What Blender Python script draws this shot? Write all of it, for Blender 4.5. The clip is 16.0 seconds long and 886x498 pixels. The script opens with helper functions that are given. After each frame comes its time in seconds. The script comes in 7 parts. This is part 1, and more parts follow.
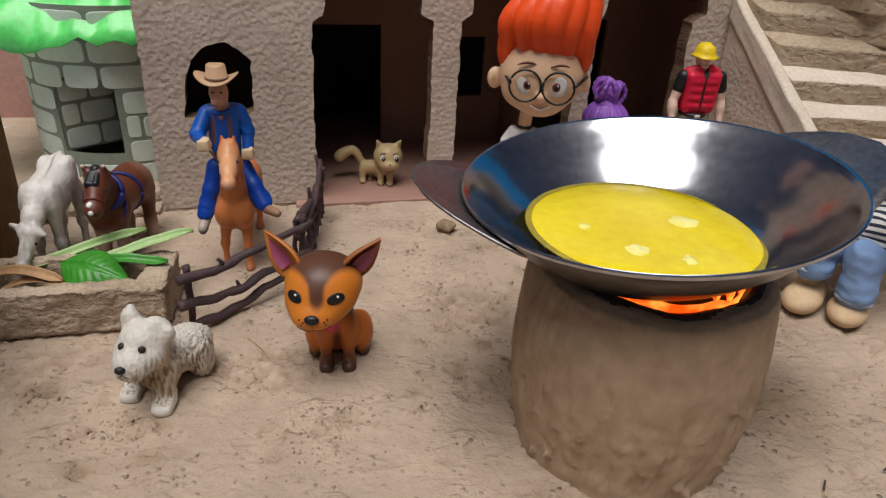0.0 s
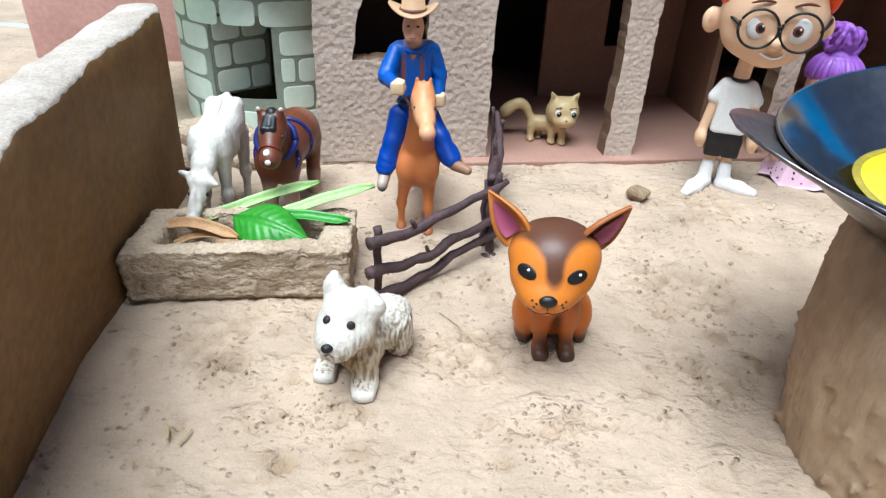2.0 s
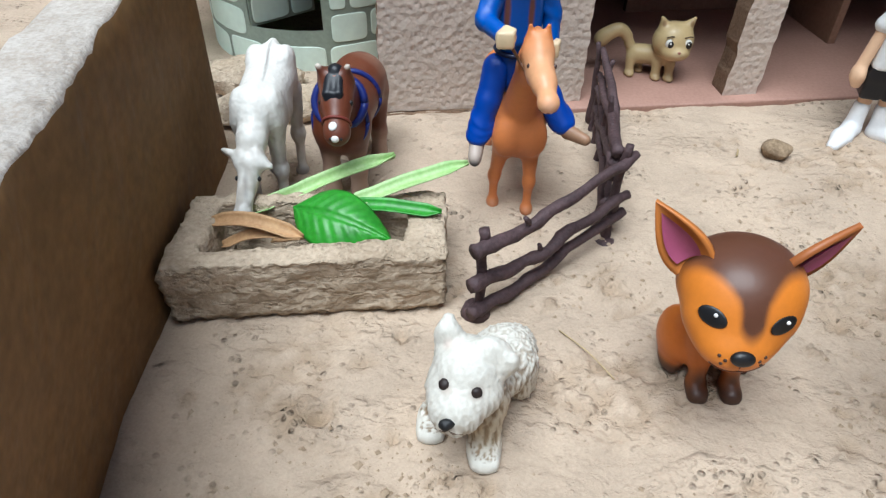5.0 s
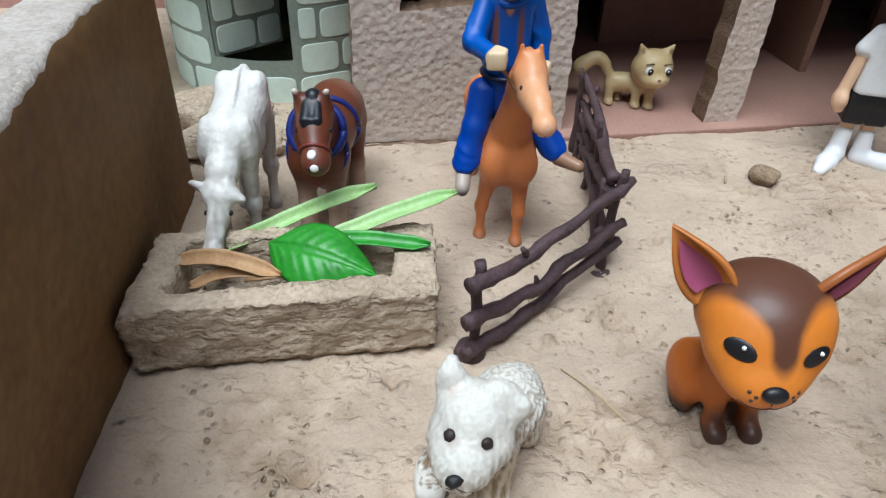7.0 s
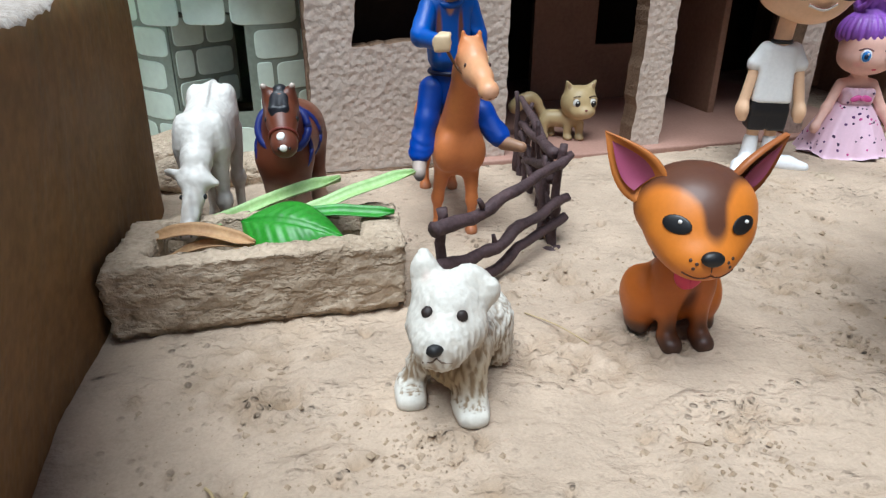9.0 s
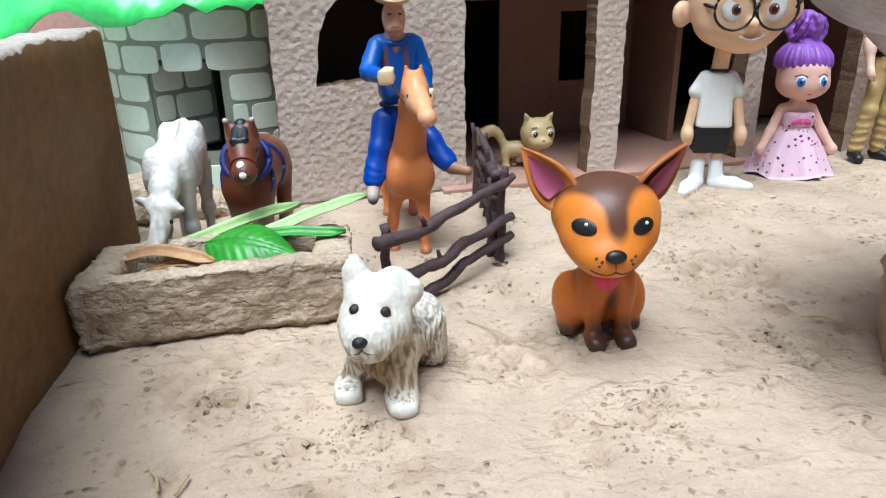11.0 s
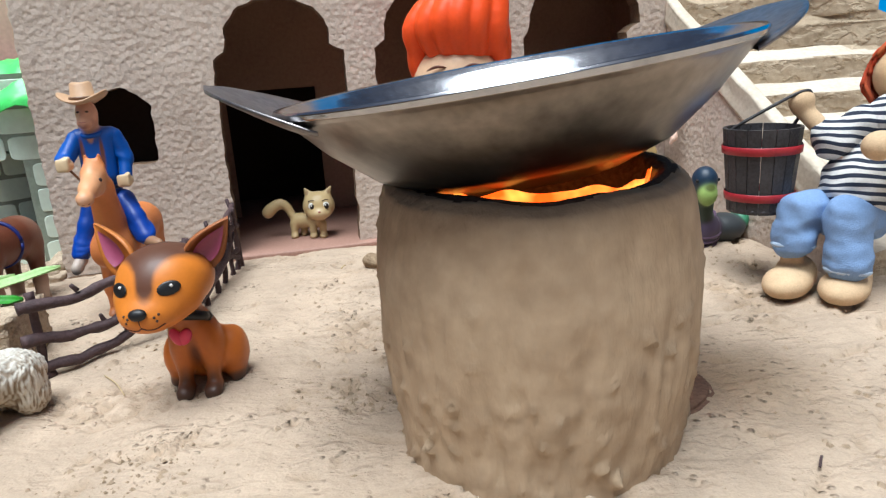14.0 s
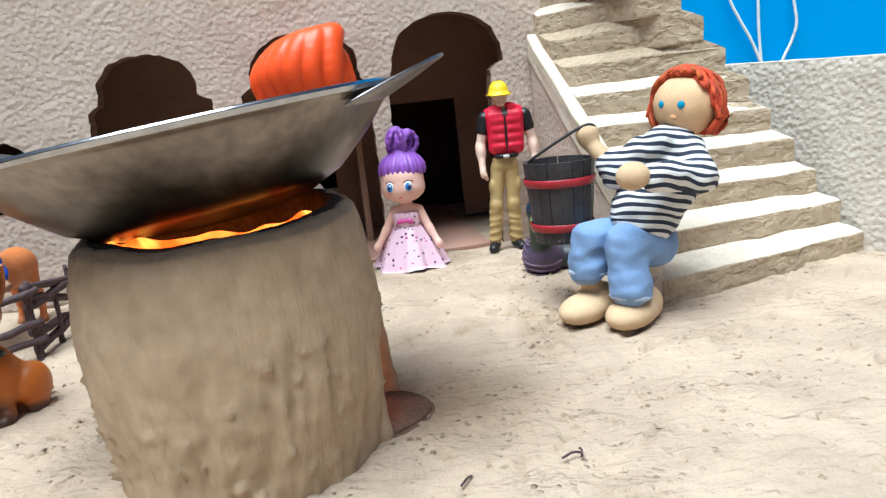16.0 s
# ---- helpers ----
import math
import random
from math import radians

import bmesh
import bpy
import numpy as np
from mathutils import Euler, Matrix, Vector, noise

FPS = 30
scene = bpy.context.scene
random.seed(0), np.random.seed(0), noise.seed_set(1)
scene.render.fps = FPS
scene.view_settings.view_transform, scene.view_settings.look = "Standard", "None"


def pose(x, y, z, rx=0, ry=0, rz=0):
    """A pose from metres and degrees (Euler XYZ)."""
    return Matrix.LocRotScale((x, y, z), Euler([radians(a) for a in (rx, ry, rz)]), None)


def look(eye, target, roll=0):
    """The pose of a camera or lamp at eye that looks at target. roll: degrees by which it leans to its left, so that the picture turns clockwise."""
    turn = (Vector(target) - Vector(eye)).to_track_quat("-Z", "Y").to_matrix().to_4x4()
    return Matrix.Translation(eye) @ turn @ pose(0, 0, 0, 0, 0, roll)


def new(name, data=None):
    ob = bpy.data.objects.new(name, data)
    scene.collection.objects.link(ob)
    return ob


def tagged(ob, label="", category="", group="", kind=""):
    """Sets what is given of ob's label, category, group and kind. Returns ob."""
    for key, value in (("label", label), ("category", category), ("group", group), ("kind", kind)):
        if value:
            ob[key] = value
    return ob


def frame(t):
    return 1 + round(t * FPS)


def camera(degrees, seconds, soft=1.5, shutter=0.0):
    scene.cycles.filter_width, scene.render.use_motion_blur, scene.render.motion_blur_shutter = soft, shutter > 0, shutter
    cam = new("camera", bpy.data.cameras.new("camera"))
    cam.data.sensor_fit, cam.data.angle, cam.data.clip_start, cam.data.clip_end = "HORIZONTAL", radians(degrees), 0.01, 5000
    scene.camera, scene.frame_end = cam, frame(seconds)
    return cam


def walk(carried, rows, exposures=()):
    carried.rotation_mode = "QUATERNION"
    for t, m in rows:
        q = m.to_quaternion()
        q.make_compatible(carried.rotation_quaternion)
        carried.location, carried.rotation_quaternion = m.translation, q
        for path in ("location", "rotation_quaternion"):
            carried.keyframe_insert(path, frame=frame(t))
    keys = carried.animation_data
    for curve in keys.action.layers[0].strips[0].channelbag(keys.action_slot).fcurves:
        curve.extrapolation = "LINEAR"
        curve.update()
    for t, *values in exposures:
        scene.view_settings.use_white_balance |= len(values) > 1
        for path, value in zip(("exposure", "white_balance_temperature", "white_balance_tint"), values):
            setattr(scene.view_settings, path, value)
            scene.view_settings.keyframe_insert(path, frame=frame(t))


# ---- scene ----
cam = camera(66.72, 16.0, soft=1.3)


def aim(x, y, z, yaw, pitch, roll):
    a, b = radians(yaw), radians(pitch)
    way = Vector((-math.sin(a) * math.cos(b), math.cos(a) * math.cos(b), math.sin(b)))
    eye = Vector((x, y, z))
    return look(eye, eye + way, roll)


# seconds, eye, yaw, pitch, roll
ROWS = [
    (0.0, 0.01723, -0.20090, 0.16875, -7.875, -27.647, 3.081),
    (0.5, -0.00295, -0.19368, 0.16182, -6.225, -28.499, 2.882),
    (1.0, -0.01290, -0.18814, 0.15419, -4.522, -28.407, 2.597),
    (1.5, -0.02885, -0.17400, 0.14780, -2.307, -29.648, 2.477),
    (2.0, -0.03453, -0.15957, 0.14680, -1.217, -30.906, 2.565),
    (2.5, -0.03693, -0.15180, 0.14596, -0.124, -30.568, 2.326),
    (3.0, -0.04272, -0.14646, 0.14562, 0.769, -31.931, 1.878),
    (3.5, -0.04491, -0.13920, 0.14535, 1.274, -33.699, 1.715),
    (4.0, -0.05283, -0.12375, 0.14482, 1.301, -36.588, 1.442),
    (6.5, -0.06899, -0.08119, 0.14244, -2.614, -40.791, 1.697),
    (7.0, -0.07144, -0.08622, 0.13431, -3.593, -36.566, 2.070),
    (7.5, -0.07438, -0.09621, 0.12183, -4.326, -31.598, 1.055),
    (8.0, -0.07773, -0.10737, 0.10832, -5.642, -28.535, 0.782),
    (10.5, -0.07600, -0.13888, 0.09678, -9.835, -22.423, -0.538),
    (11.0, -0.06167, -0.14463, 0.09673, -7.646, -21.153, -1.424),
    (11.5, -0.03790, -0.15526, 0.09772, -6.691, -18.409, -2.089),
    (12.0, -0.01717, -0.16547, 0.10042, -5.983, -17.541, -2.332),
    (12.5, 0.00323, -0.17441, 0.10240, -6.268, -16.998, -2.219),
    (13.0, 0.02689, -0.18235, 0.10270, -6.993, -16.515, -2.150),
    (13.5, 0.04866, -0.18456, 0.10134, -5.456, -15.970, -3.169),
    (14.0, 0.07260, -0.18733, 0.09776, -4.618, -15.289, -3.864),
    (14.5, 0.09454, -0.18993, 0.09710, -3.736, -14.053, -4.418),
    (15.0, 0.11840, -0.19459, 0.09826, -2.923, -13.680, -4.567),
    (15.5, 0.14567, -0.20060, 0.09729, -2.542, -13.614, -4.695),
    (16.0, 0.16710, -0.20870, 0.09612, -1.263, -12.665, -6.308),
]
# seconds, stops, kelvin, tint: the clip opens dark and warm and brightens in its second second
EXPOSURES = [(0.0, -0.72, 6150, 12), (0.5, -0.62, 6100, 11), (1.0, -0.68, 6000, 11), (1.5, 0.02, 5480, 4), (2.0, 0.37, 5330, 3), (4.0, 0.14, 5330, 3), (6.5, -0.11, 5260, 3), (7.5, -0.15, 5240, 3), (8.0, -0.03, 5280, 3),
             (10.5, 0.03, 5320, 4), (11.0, 0.26, 5270, 3), (11.5, 0.39, 5270, 3), (12.0, 0.35, 5260, 3), (12.5, 0.08, 5250, 3), (13.0, 0.09, 5420, 4), (13.5, 0.06, 5520, 5), (14.5, 0.34, 5520, 2), (16.0, 0.40, 5320, 0)]
walk(cam, [(t, aim(*row)) for t, *row in ROWS], exposures=EXPOSURES)

# ---- light ----
world = bpy.data.worlds.new("sky")
scene.world = world
world.use_nodes = True
wn = world.node_tree.nodes
sky = wn.new("ShaderNodeTexSky")
sky.sky_type = "NISHITA"
sky.sun_disc = False
sky.sun_elevation = radians(73)
sky.sun_rotation = radians(-150)
sky.air_density, sky.dust_density, sky.ozone_density = 0.6, 6.0, 0.3
wn["Background"].inputs["Strength"].default_value = 0.05
world.node_tree.links.new(sky.outputs["Color"], wn["Background"].inputs["Color"])
sun = new("sun", bpy.data.lights.new("sun", "SUN"))
sun.data.energy = 5.0
sun.data.angle = radians(40)
sun.data.color = (1.0, 0.95, 0.88)
sun.matrix_world = look((-0.36, -0.62, 2.3), (0, 0, 0))


# ---- materials ----
def material(name, color, rough=0.6, metal=0.0, vary=0.25, big=60, fine=900, bump=0.0, bump_scale=900, color2=None, coat=0.0, paint=False, spec=0.5, attribute="paint", stretch=(1, 1, 1)):
    """A surface whose colour wanders at two scales, with a fine relief (bump in metres)."""
    m = bpy.data.materials.new(name)
    m.use_nodes = True
    n, l = m.node_tree.nodes, m.node_tree.links
    b = n["Principled BSDF"]
    b.inputs["Roughness"].default_value, b.inputs["Metallic"].default_value = rough, metal
    b.inputs["Coat Weight"].default_value = coat
    b.inputs["Specular IOR Level"].default_value = spec
    co = n.new("ShaderNodeTexCoord")
    n1, n2 = n.new("ShaderNodeTexNoise"), n.new("ShaderNodeTexNoise")
    n1.inputs["Scale"].default_value, n2.inputs["Scale"].default_value = big, fine
    n1.inputs["Detail"].default_value, n2.inputs["Detail"].default_value = 5, 4
    for q in (n1, n2):
        l.new(co.outputs["Object"], q.inputs["Vector"])
    add = n.new("ShaderNodeMath")
    add.operation = "ADD"
    l.new(n1.outputs["Fac"], add.inputs[0])
    l.new(n2.outputs["Fac"], add.inputs[1])
    ramp = n.new("ShaderNodeMapRange")
    ramp.inputs["From Min"].default_value, ramp.inputs["From Max"].default_value = 0.7, 1.3
    l.new(add.outputs[0], ramp.inputs["Value"])
    mix = n.new("ShaderNodeMix")
    mix.data_type = "RGBA"
    l.new(ramp.outputs["Result"], mix.inputs["Factor"])
    if paint:
        at = n.new("ShaderNodeAttribute")
        at.attribute_name = attribute
        dark = n.new("ShaderNodeMix")
        dark.data_type, dark.blend_type = "RGBA", "MULTIPLY"
        dark.inputs["Factor"].default_value = 1.0
        l.new(at.outputs["Color"], dark.inputs["A"])
        dark.inputs["B"].default_value = (1 - vary, 1 - vary, 1 - vary, 1)
        l.new(dark.outputs["Result"], mix.inputs["A"])
        l.new(at.outputs["Color"], mix.inputs["B"])
    else:
        c2 = color2 or tuple(c * (1 - vary) for c in color)
        mix.inputs["A"].default_value, mix.inputs["B"].default_value = (*c2, 1), (*color, 1)
    l.new(mix.outputs["Result"], b.inputs["Base Color"])
    if bump:
        nb = n.new("ShaderNodeTexNoise")
        nb.inputs["Scale"].default_value, nb.inputs["Detail"].default_value = bump_scale, 6
        mp = n.new("ShaderNodeMapping")
        mp.inputs["Scale"].default_value = stretch
        l.new(co.outputs["Object"], mp.inputs["Vector"])
        l.new(mp.outputs["Vector"], nb.inputs["Vector"])
        bp = n.new("ShaderNodeBump")
        bp.inputs["Distance"].default_value, bp.inputs["Strength"].default_value = bump, 1.0
        l.new(nb.outputs["Fac"], bp.inputs["Height"])
        l.new(bp.outputs["Normal"], b.inputs["Normal"])
    return m


SAND = bpy.data.materials.new("sand")
SAND.use_nodes = True
sn, sl = SAND.node_tree.nodes, SAND.node_tree.links
sb = sn["Principled BSDF"]
sb.inputs["Roughness"].default_value, sb.inputs["Specular IOR Level"].default_value = 0.95, 0.2
sco = sn.new("ShaderNodeTexCoord")


def sand_noise(scale, detail=5, rough=0.55, stretch=(1, 1, 1), distortion=0.0, turn=0.0):
    mp, q = sn.new("ShaderNodeMapping"), sn.new("ShaderNodeTexNoise")
    mp.inputs["Scale"].default_value, mp.inputs["Rotation"].default_value = stretch, (0, 0, turn)
    q.inputs["Scale"].default_value, q.inputs["Detail"].default_value, q.inputs["Roughness"].default_value, q.inputs["Distortion"].default_value = scale, detail, rough, distortion
    sl.new(sco.outputs["Object"], mp.inputs["Vector"])
    sl.new(mp.outputs["Vector"], q.inputs["Vector"])
    return q.outputs["Fac"]


def sand_range(value, a, b, c=0.0, d=1.0):
    q = sn.new("ShaderNodeMapRange")
    q.interpolation_type = "SMOOTHSTEP"
    for k, v in zip(("From Min", "From Max", "To Min", "To Max"), (a, b, c, d)):
        q.inputs[k].default_value = v
    sl.new(value, q.inputs["Value"])
    return q.outputs["Result"]


def sand_math(kind, a, b):
    q = sn.new("ShaderNodeMath")
    q.operation = kind
    for i, v in enumerate((a, b)):
        if isinstance(v, (int, float)):
            q.inputs[i].default_value = v
        else:
            sl.new(v, q.inputs[i])
    return q.outputs[0]


spaint = sn.new("ShaderNodeAttribute")
spaint.attribute_name = "paint"
loose = spaint.outputs["Alpha"]  # how far the soil is turned up
turned_up = sand_math("MAXIMUM", sand_math("MULTIPLY", loose, 0.9), sand_range(sand_noise(26, 4, 0.6, (1, 1.6, 1)), 0.46, 0.62))
flakes = sand_range(sand_noise(80, 2, 0.5, (1, 1.8, 1)), 0.32, 0.68)  # broken crust
scales = sand_range(sand_noise(260, 3, 0.5, (1, 1.3, 1)), 0.38, 0.62)
strokes = sand_noise(24, 2, 0.45, (1, 3.0, 1), 0.0, 0.16)  # trowel smears
grain = sand_noise(1300, 3, 0.6)
vor = sn.new("ShaderNodeTexVoronoi")
vor.inputs["Scale"].default_value = 330
sl.new(sco.outputs["Object"], vor.inputs["Vector"])
dots = sand_range(vor.outputs["Distance"], 0.10, 0.36, 1.0, 0.0)
dots = sand_math("MULTIPLY", dots, sand_range(sand_noise(70, 5, 0.6), 0.48, 0.62))
height = sand_math("MULTIPLY", flakes, sand_math("MULTIPLY", turned_up, 0.70))
height = sand_math("ADD", height, sand_math("MULTIPLY", strokes, 1.4))
height = sand_math("ADD", height, sand_math("MULTIPLY", scales, sand_math("MULTIPLY", turned_up, 0.40)))
height = sand_math("ADD", height, sand_math("MULTIPLY", grain, 0.13))
height = sand_math("ADD", height, sand_math("MULTIPLY", dots, sand_math("MULTIPLY", turned_up, 1.1)))
sbump = sn.new("ShaderNodeBump")
sbump.inputs["Distance"].default_value = 0.0015
sl.new(height, sbump.inputs["Height"])
sl.new(sbump.outputs["Normal"], sb.inputs["Normal"])
tone = sand_math("ADD", sand_range(sand_noise(34, 6, 0.6), 0.3, 0.7, 0.84, 1.06), sand_math("MULTIPLY", sand_math("SUBTRACT", grain, 0.5), 0.35))
tone = sand_math("SUBTRACT", tone, sand_math("MULTIPLY", dots, sand_math("MULTIPLY", loose, 0.30)))
stone = sn.new("ShaderNodeMix")
stone.data_type, stone.blend_type = "RGBA", "MULTIPLY"
stone.inputs["Factor"].default_value = 1.0
sl.new(spaint.outputs["Color"], stone.inputs["A"])
sl.new(tone, stone.inputs["B"])
sl.new(stone.outputs["Result"], sb.inputs["Base Color"])
WALL = material("embossed_wall", (0.62, 0.525, 0.445), 0.85, color2=(0.46, 0.375, 0.305), big=40, fine=800, spec=0.25)
PANEL = material("side_panel", (0.66, 0.61, 0.53), 0.85, color2=(0.55, 0.495, 0.42), big=60, fine=700, spec=0.25)


def emboss(m, scale, deep):
    """Hammered relief of pressed wallpaper: rounded dents between ridges."""
    n, l = m.node_tree.nodes, m.node_tree.links
    v, w, b, g = n.new("ShaderNodeTexVoronoi"), n.new("ShaderNodeTexNoise"), n.new("ShaderNodeBump"), n.new("ShaderNodeMath")
    v.feature, v.inputs["Scale"].default_value, v.inputs["Randomness"].default_value = "SMOOTH_F1", scale, 1.0
    w.inputs["Scale"].default_value, w.inputs["Detail"].default_value = scale * 3, 4
    g.operation = "MULTIPLY_ADD"
    g.inputs[1].default_value = 0.35
    for q in (v, w):
        l.new(n["Texture Coordinate"].outputs["Object"], q.inputs["Vector"])
    l.new(w.outputs["Fac"], g.inputs[0])
    l.new(v.outputs["Distance"], g.inputs[2])
    b.inputs["Distance"].default_value, b.inputs["Strength"].default_value = deep, 1.0
    l.new(g.outputs[0], b.inputs["Height"])
    l.new(b.outputs["Normal"], n["Principled BSDF"].inputs["Normal"])


def flaky(m, scale, deep, stretch, lo=0.42, hi=0.56):
    """Broken ledges of smeared clay, laid over the relief that the surface has."""
    n, l = m.node_tree.nodes, m.node_tree.links
    mp, q, r, b = n.new("ShaderNodeMapping"), n.new("ShaderNodeTexNoise"), n.new("ShaderNodeMapRange"), n.new("ShaderNodeBump")
    mp.inputs["Scale"].default_value = stretch
    q.inputs["Scale"].default_value, q.inputs["Detail"].default_value, q.inputs["Roughness"].default_value, q.inputs["Distortion"].default_value = scale, 4, 0.55, 0.0
    r.interpolation_type = "SMOOTHSTEP"
    r.inputs["From Min"].default_value, r.inputs["From Max"].default_value = lo, hi
    b.inputs["Distance"].default_value, b.inputs["Strength"].default_value = deep, 1.0
    l.new(n["Texture Coordinate"].outputs["Object"], mp.inputs["Vector"])
    l.new(mp.outputs["Vector"], q.inputs["Vector"])
    l.new(q.outputs["Fac"], r.inputs["Value"])
    l.new(r.outputs["Result"], b.inputs["Height"])
    l.new(n["Principled BSDF"].inputs["Normal"].links[0].from_socket, b.inputs["Normal"])
    l.new(b.outputs["Normal"], n["Principled BSDF"].inputs["Normal"])


emboss(WALL, 390, 0.0007)
emboss(PANEL, 420, 0.0009)
TORN = material("torn_board", (0.23, 0.15, 0.095), 0.95, color2=(0.12, 0.075, 0.046), big=120, fine=900, bump=0.0008, spec=0.2)
INNER = material("inner_board", (0.32, 0.195, 0.13), 0.8, color2=(0.23, 0.138, 0.092), big=30, fine=500, spec=0.25)
# near-black colour that paints the unlit depth behind doorways and window
INNER_UNLIT = material("unlit_inside", (0.045, 0.030, 0.022), 0.9, big=40, fine=500, spec=0.1)
FLOORB = material("floor_board", (0.40, 0.235, 0.18), 0.6, color2=(0.31, 0.175, 0.13), big=30, fine=700)
MUD = material("mud_wall", (0.23, 0.126, 0.046), 0.68, color2=(0.145, 0.078, 0.028), big=22, fine=300, bump=0.0004, bump_scale=60, spec=0.3)
MUDTOP = material("dusty_mud", (0.54, 0.495, 0.445), 0.95, color2=(0.37, 0.315, 0.26), big=90, fine=900, bump=0.0012, bump_scale=260, spec=0.2)
CLAY = material("clay", (0.54, 0.435, 0.32), 0.9, color2=(0.34, 0.262, 0.18), big=55, fine=700, bump=0.0011, bump_scale=420, spec=0.25)
STOVE = material("stove_clay", (0.485, 0.362, 0.236), 0.8, color2=(0.335, 0.238, 0.15), big=30, fine=160, bump=0.0004, bump_scale=330, stretch=(1, 1, 0.3), spec=0.25)
SOOTY = material("sooty_clay", (0.13, 0.095, 0.07), 0.9, color2=(0.04, 0.03, 0.023), big=90, fine=600, bump=0.0008, bump_scale=600, spec=0.2)
# the steps' clay in two tones: paler lit treads, darker shaded risers
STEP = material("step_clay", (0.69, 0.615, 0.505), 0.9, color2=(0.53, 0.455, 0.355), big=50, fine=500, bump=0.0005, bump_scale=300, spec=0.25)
STEP_SHADED = material("step_clay_shaded", (0.50, 0.405, 0.285), 0.9, color2=(0.34, 0.265, 0.178), big=45, fine=400, bump=0.0008, bump_scale=240, spec=0.25)
STEEL = material("steel", (0.52, 0.53, 0.56), 0.17, 1.0, vary=0.3, big=60, fine=300, bump=0.00004, bump_scale=120)
EARSTEEL = material("dull_steel", (0.30, 0.28, 0.28), 0.36, 0.9, vary=0.5, big=70, fine=500, bump=0.0001, bump_scale=300)
SOOT = material("sooty_steel", (1, 1, 1), 0.29, 0.85, spec=0.3, paint=True, vary=0.35, big=60, fine=400, bump=0.00006, bump_scale=200)
OIL = material("yellow_oil", (0.90, 0.74, 0.006), 0.22, color2=(0.80, 0.60, 0.003), big=70, fine=240, coat=0.5, bump=0.0003, bump_scale=150)
PLASTIC = material("painted_plastic", (1, 1, 1), 0.45, paint=True, vary=0.10, big=70, fine=700, coat=0.05, spec=0.4, bump=0.00004, bump_scale=900)
MATTE = material("painted_matte", (1, 1, 1), 0.6, paint=True, vary=0.12, big=180, fine=1600)
TWIG = material("dark_twig", (0.085, 0.05, 0.052), 0.7, color2=(0.04, 0.022, 0.024), big=150, fine=900, bump=0.0005, bump_scale=700)
LEAF = material("fresh_leaf", (0.055, 0.31, 0.022), 0.42, color2=(0.024, 0.17, 0.010), big=120, fine=700)
BLADE = material("leaf_blade", (0.42, 0.56, 0.25), 0.5, color2=(0.27, 0.45, 0.14), big=150, fine=900)
DRY = material("dry_leaf", (0.52, 0.33, 0.16), 0.7, color2=(0.36, 0.2, 0.09), big=200, fine=900)
PAPER = material("pale_green_paper", (0.74, 0.86, 0.74), 0.6, vary=0.12, big=40, fine=300)
JOINT = material("grey_print", (0.30, 0.35, 0.28), 0.7, big=60, fine=500)
PINK = material("pink_plaster", (0.62, 0.36, 0.31), 0.7, big=25, fine=300)
CLOTH = material("green_film", (0.14, 0.86, 0.17), 0.4, vary=0.3, big=60, fine=300, coat=0.2)
HEARTH = material("hearth_clay", (0.20, 0.115, 0.075), 0.9, color2=(0.11, 0.06, 0.04), big=90, fine=700, bump=0.0008, bump_scale=400, spec=0.2)
PALEBLUE = material("pale_wall", (0.50, 0.62, 0.72), 0.8, vary=0.2, big=14, fine=200)
BLUE = material("blue_sheet", (0.0, 0.30, 0.78), 0.45, vary=0.06, big=3, fine=40)
RAG = material("striped_cloth", (1, 1, 1), 0.85, paint=True, vary=0.2, big=180, fine=1600, bump=0.0003, bump_scale=2200)
rn, rl = RAG.node_tree.nodes, RAG.node_tree.links
rb, ra, rs, rf, rc, rm, rx = rn["Principled BSDF"], rn.new("ShaderNodeAttribute"), rn.new("ShaderNodeSeparateColor"), rn.new("ShaderNodeMath"), rn.new("ShaderNodeMath"), rn.new("ShaderNodeMath"), rn.new("ShaderNodeMix")
ra.attribute_name = "weave"  # red: stripes counted along the cloth, green: where the shirt is
rf.operation, rc.operation, rm.operation, rx.data_type = "FRACT", "LESS_THAN", "MULTIPLY", "RGBA"
rc.inputs[1].default_value = 0.47
rl.new(ra.outputs["Color"], rs.inputs["Color"])
rl.new(rs.outputs["Red"], rf.inputs[0])
rl.new(rf.outputs[0], rc.inputs[0])
rl.new(rc.outputs[0], rm.inputs[0])
rl.new(rs.outputs["Green"], rm.inputs[1])
rl.new(rm.outputs[0], rx.inputs["Factor"])
rl.new(rb.inputs["Base Color"].links[0].from_socket, rx.inputs["A"])
rx.inputs["B"].default_value = (0.018, 0.026, 0.050, 1)
rl.new(rx.outputs["Result"], rb.inputs["Base Color"])
FIRE = material("flame", (0.9, 0.25, 0.02), 0.6)
fn, fl = FIRE.node_tree.nodes, FIRE.node_tree.links
fb, ft, fc = fn["Principled BSDF"], fn.new("ShaderNodeTexNoise"), fn.new("ShaderNodeValToRGB")
ft.inputs["Scale"].default_value = 130
fl.new(fn["Texture Coordinate"].outputs["Object"], ft.inputs["Vector"])
fc.color_ramp.elements[0].position, fc.color_ramp.elements[0].color = 0.40, (1.0, 0.07, 0.0, 1)
fc.color_ramp.elements[1].position, fc.color_ramp.elements[1].color = 0.66, (1.0, 0.42, 0.05, 1)
fl.new(ft.outputs["Fac"], fc.inputs["Fac"])
fl.new(fc.outputs["Color"], fb.inputs["Emission Color"])
fb.inputs["Emission Strength"].default_value = 2.4

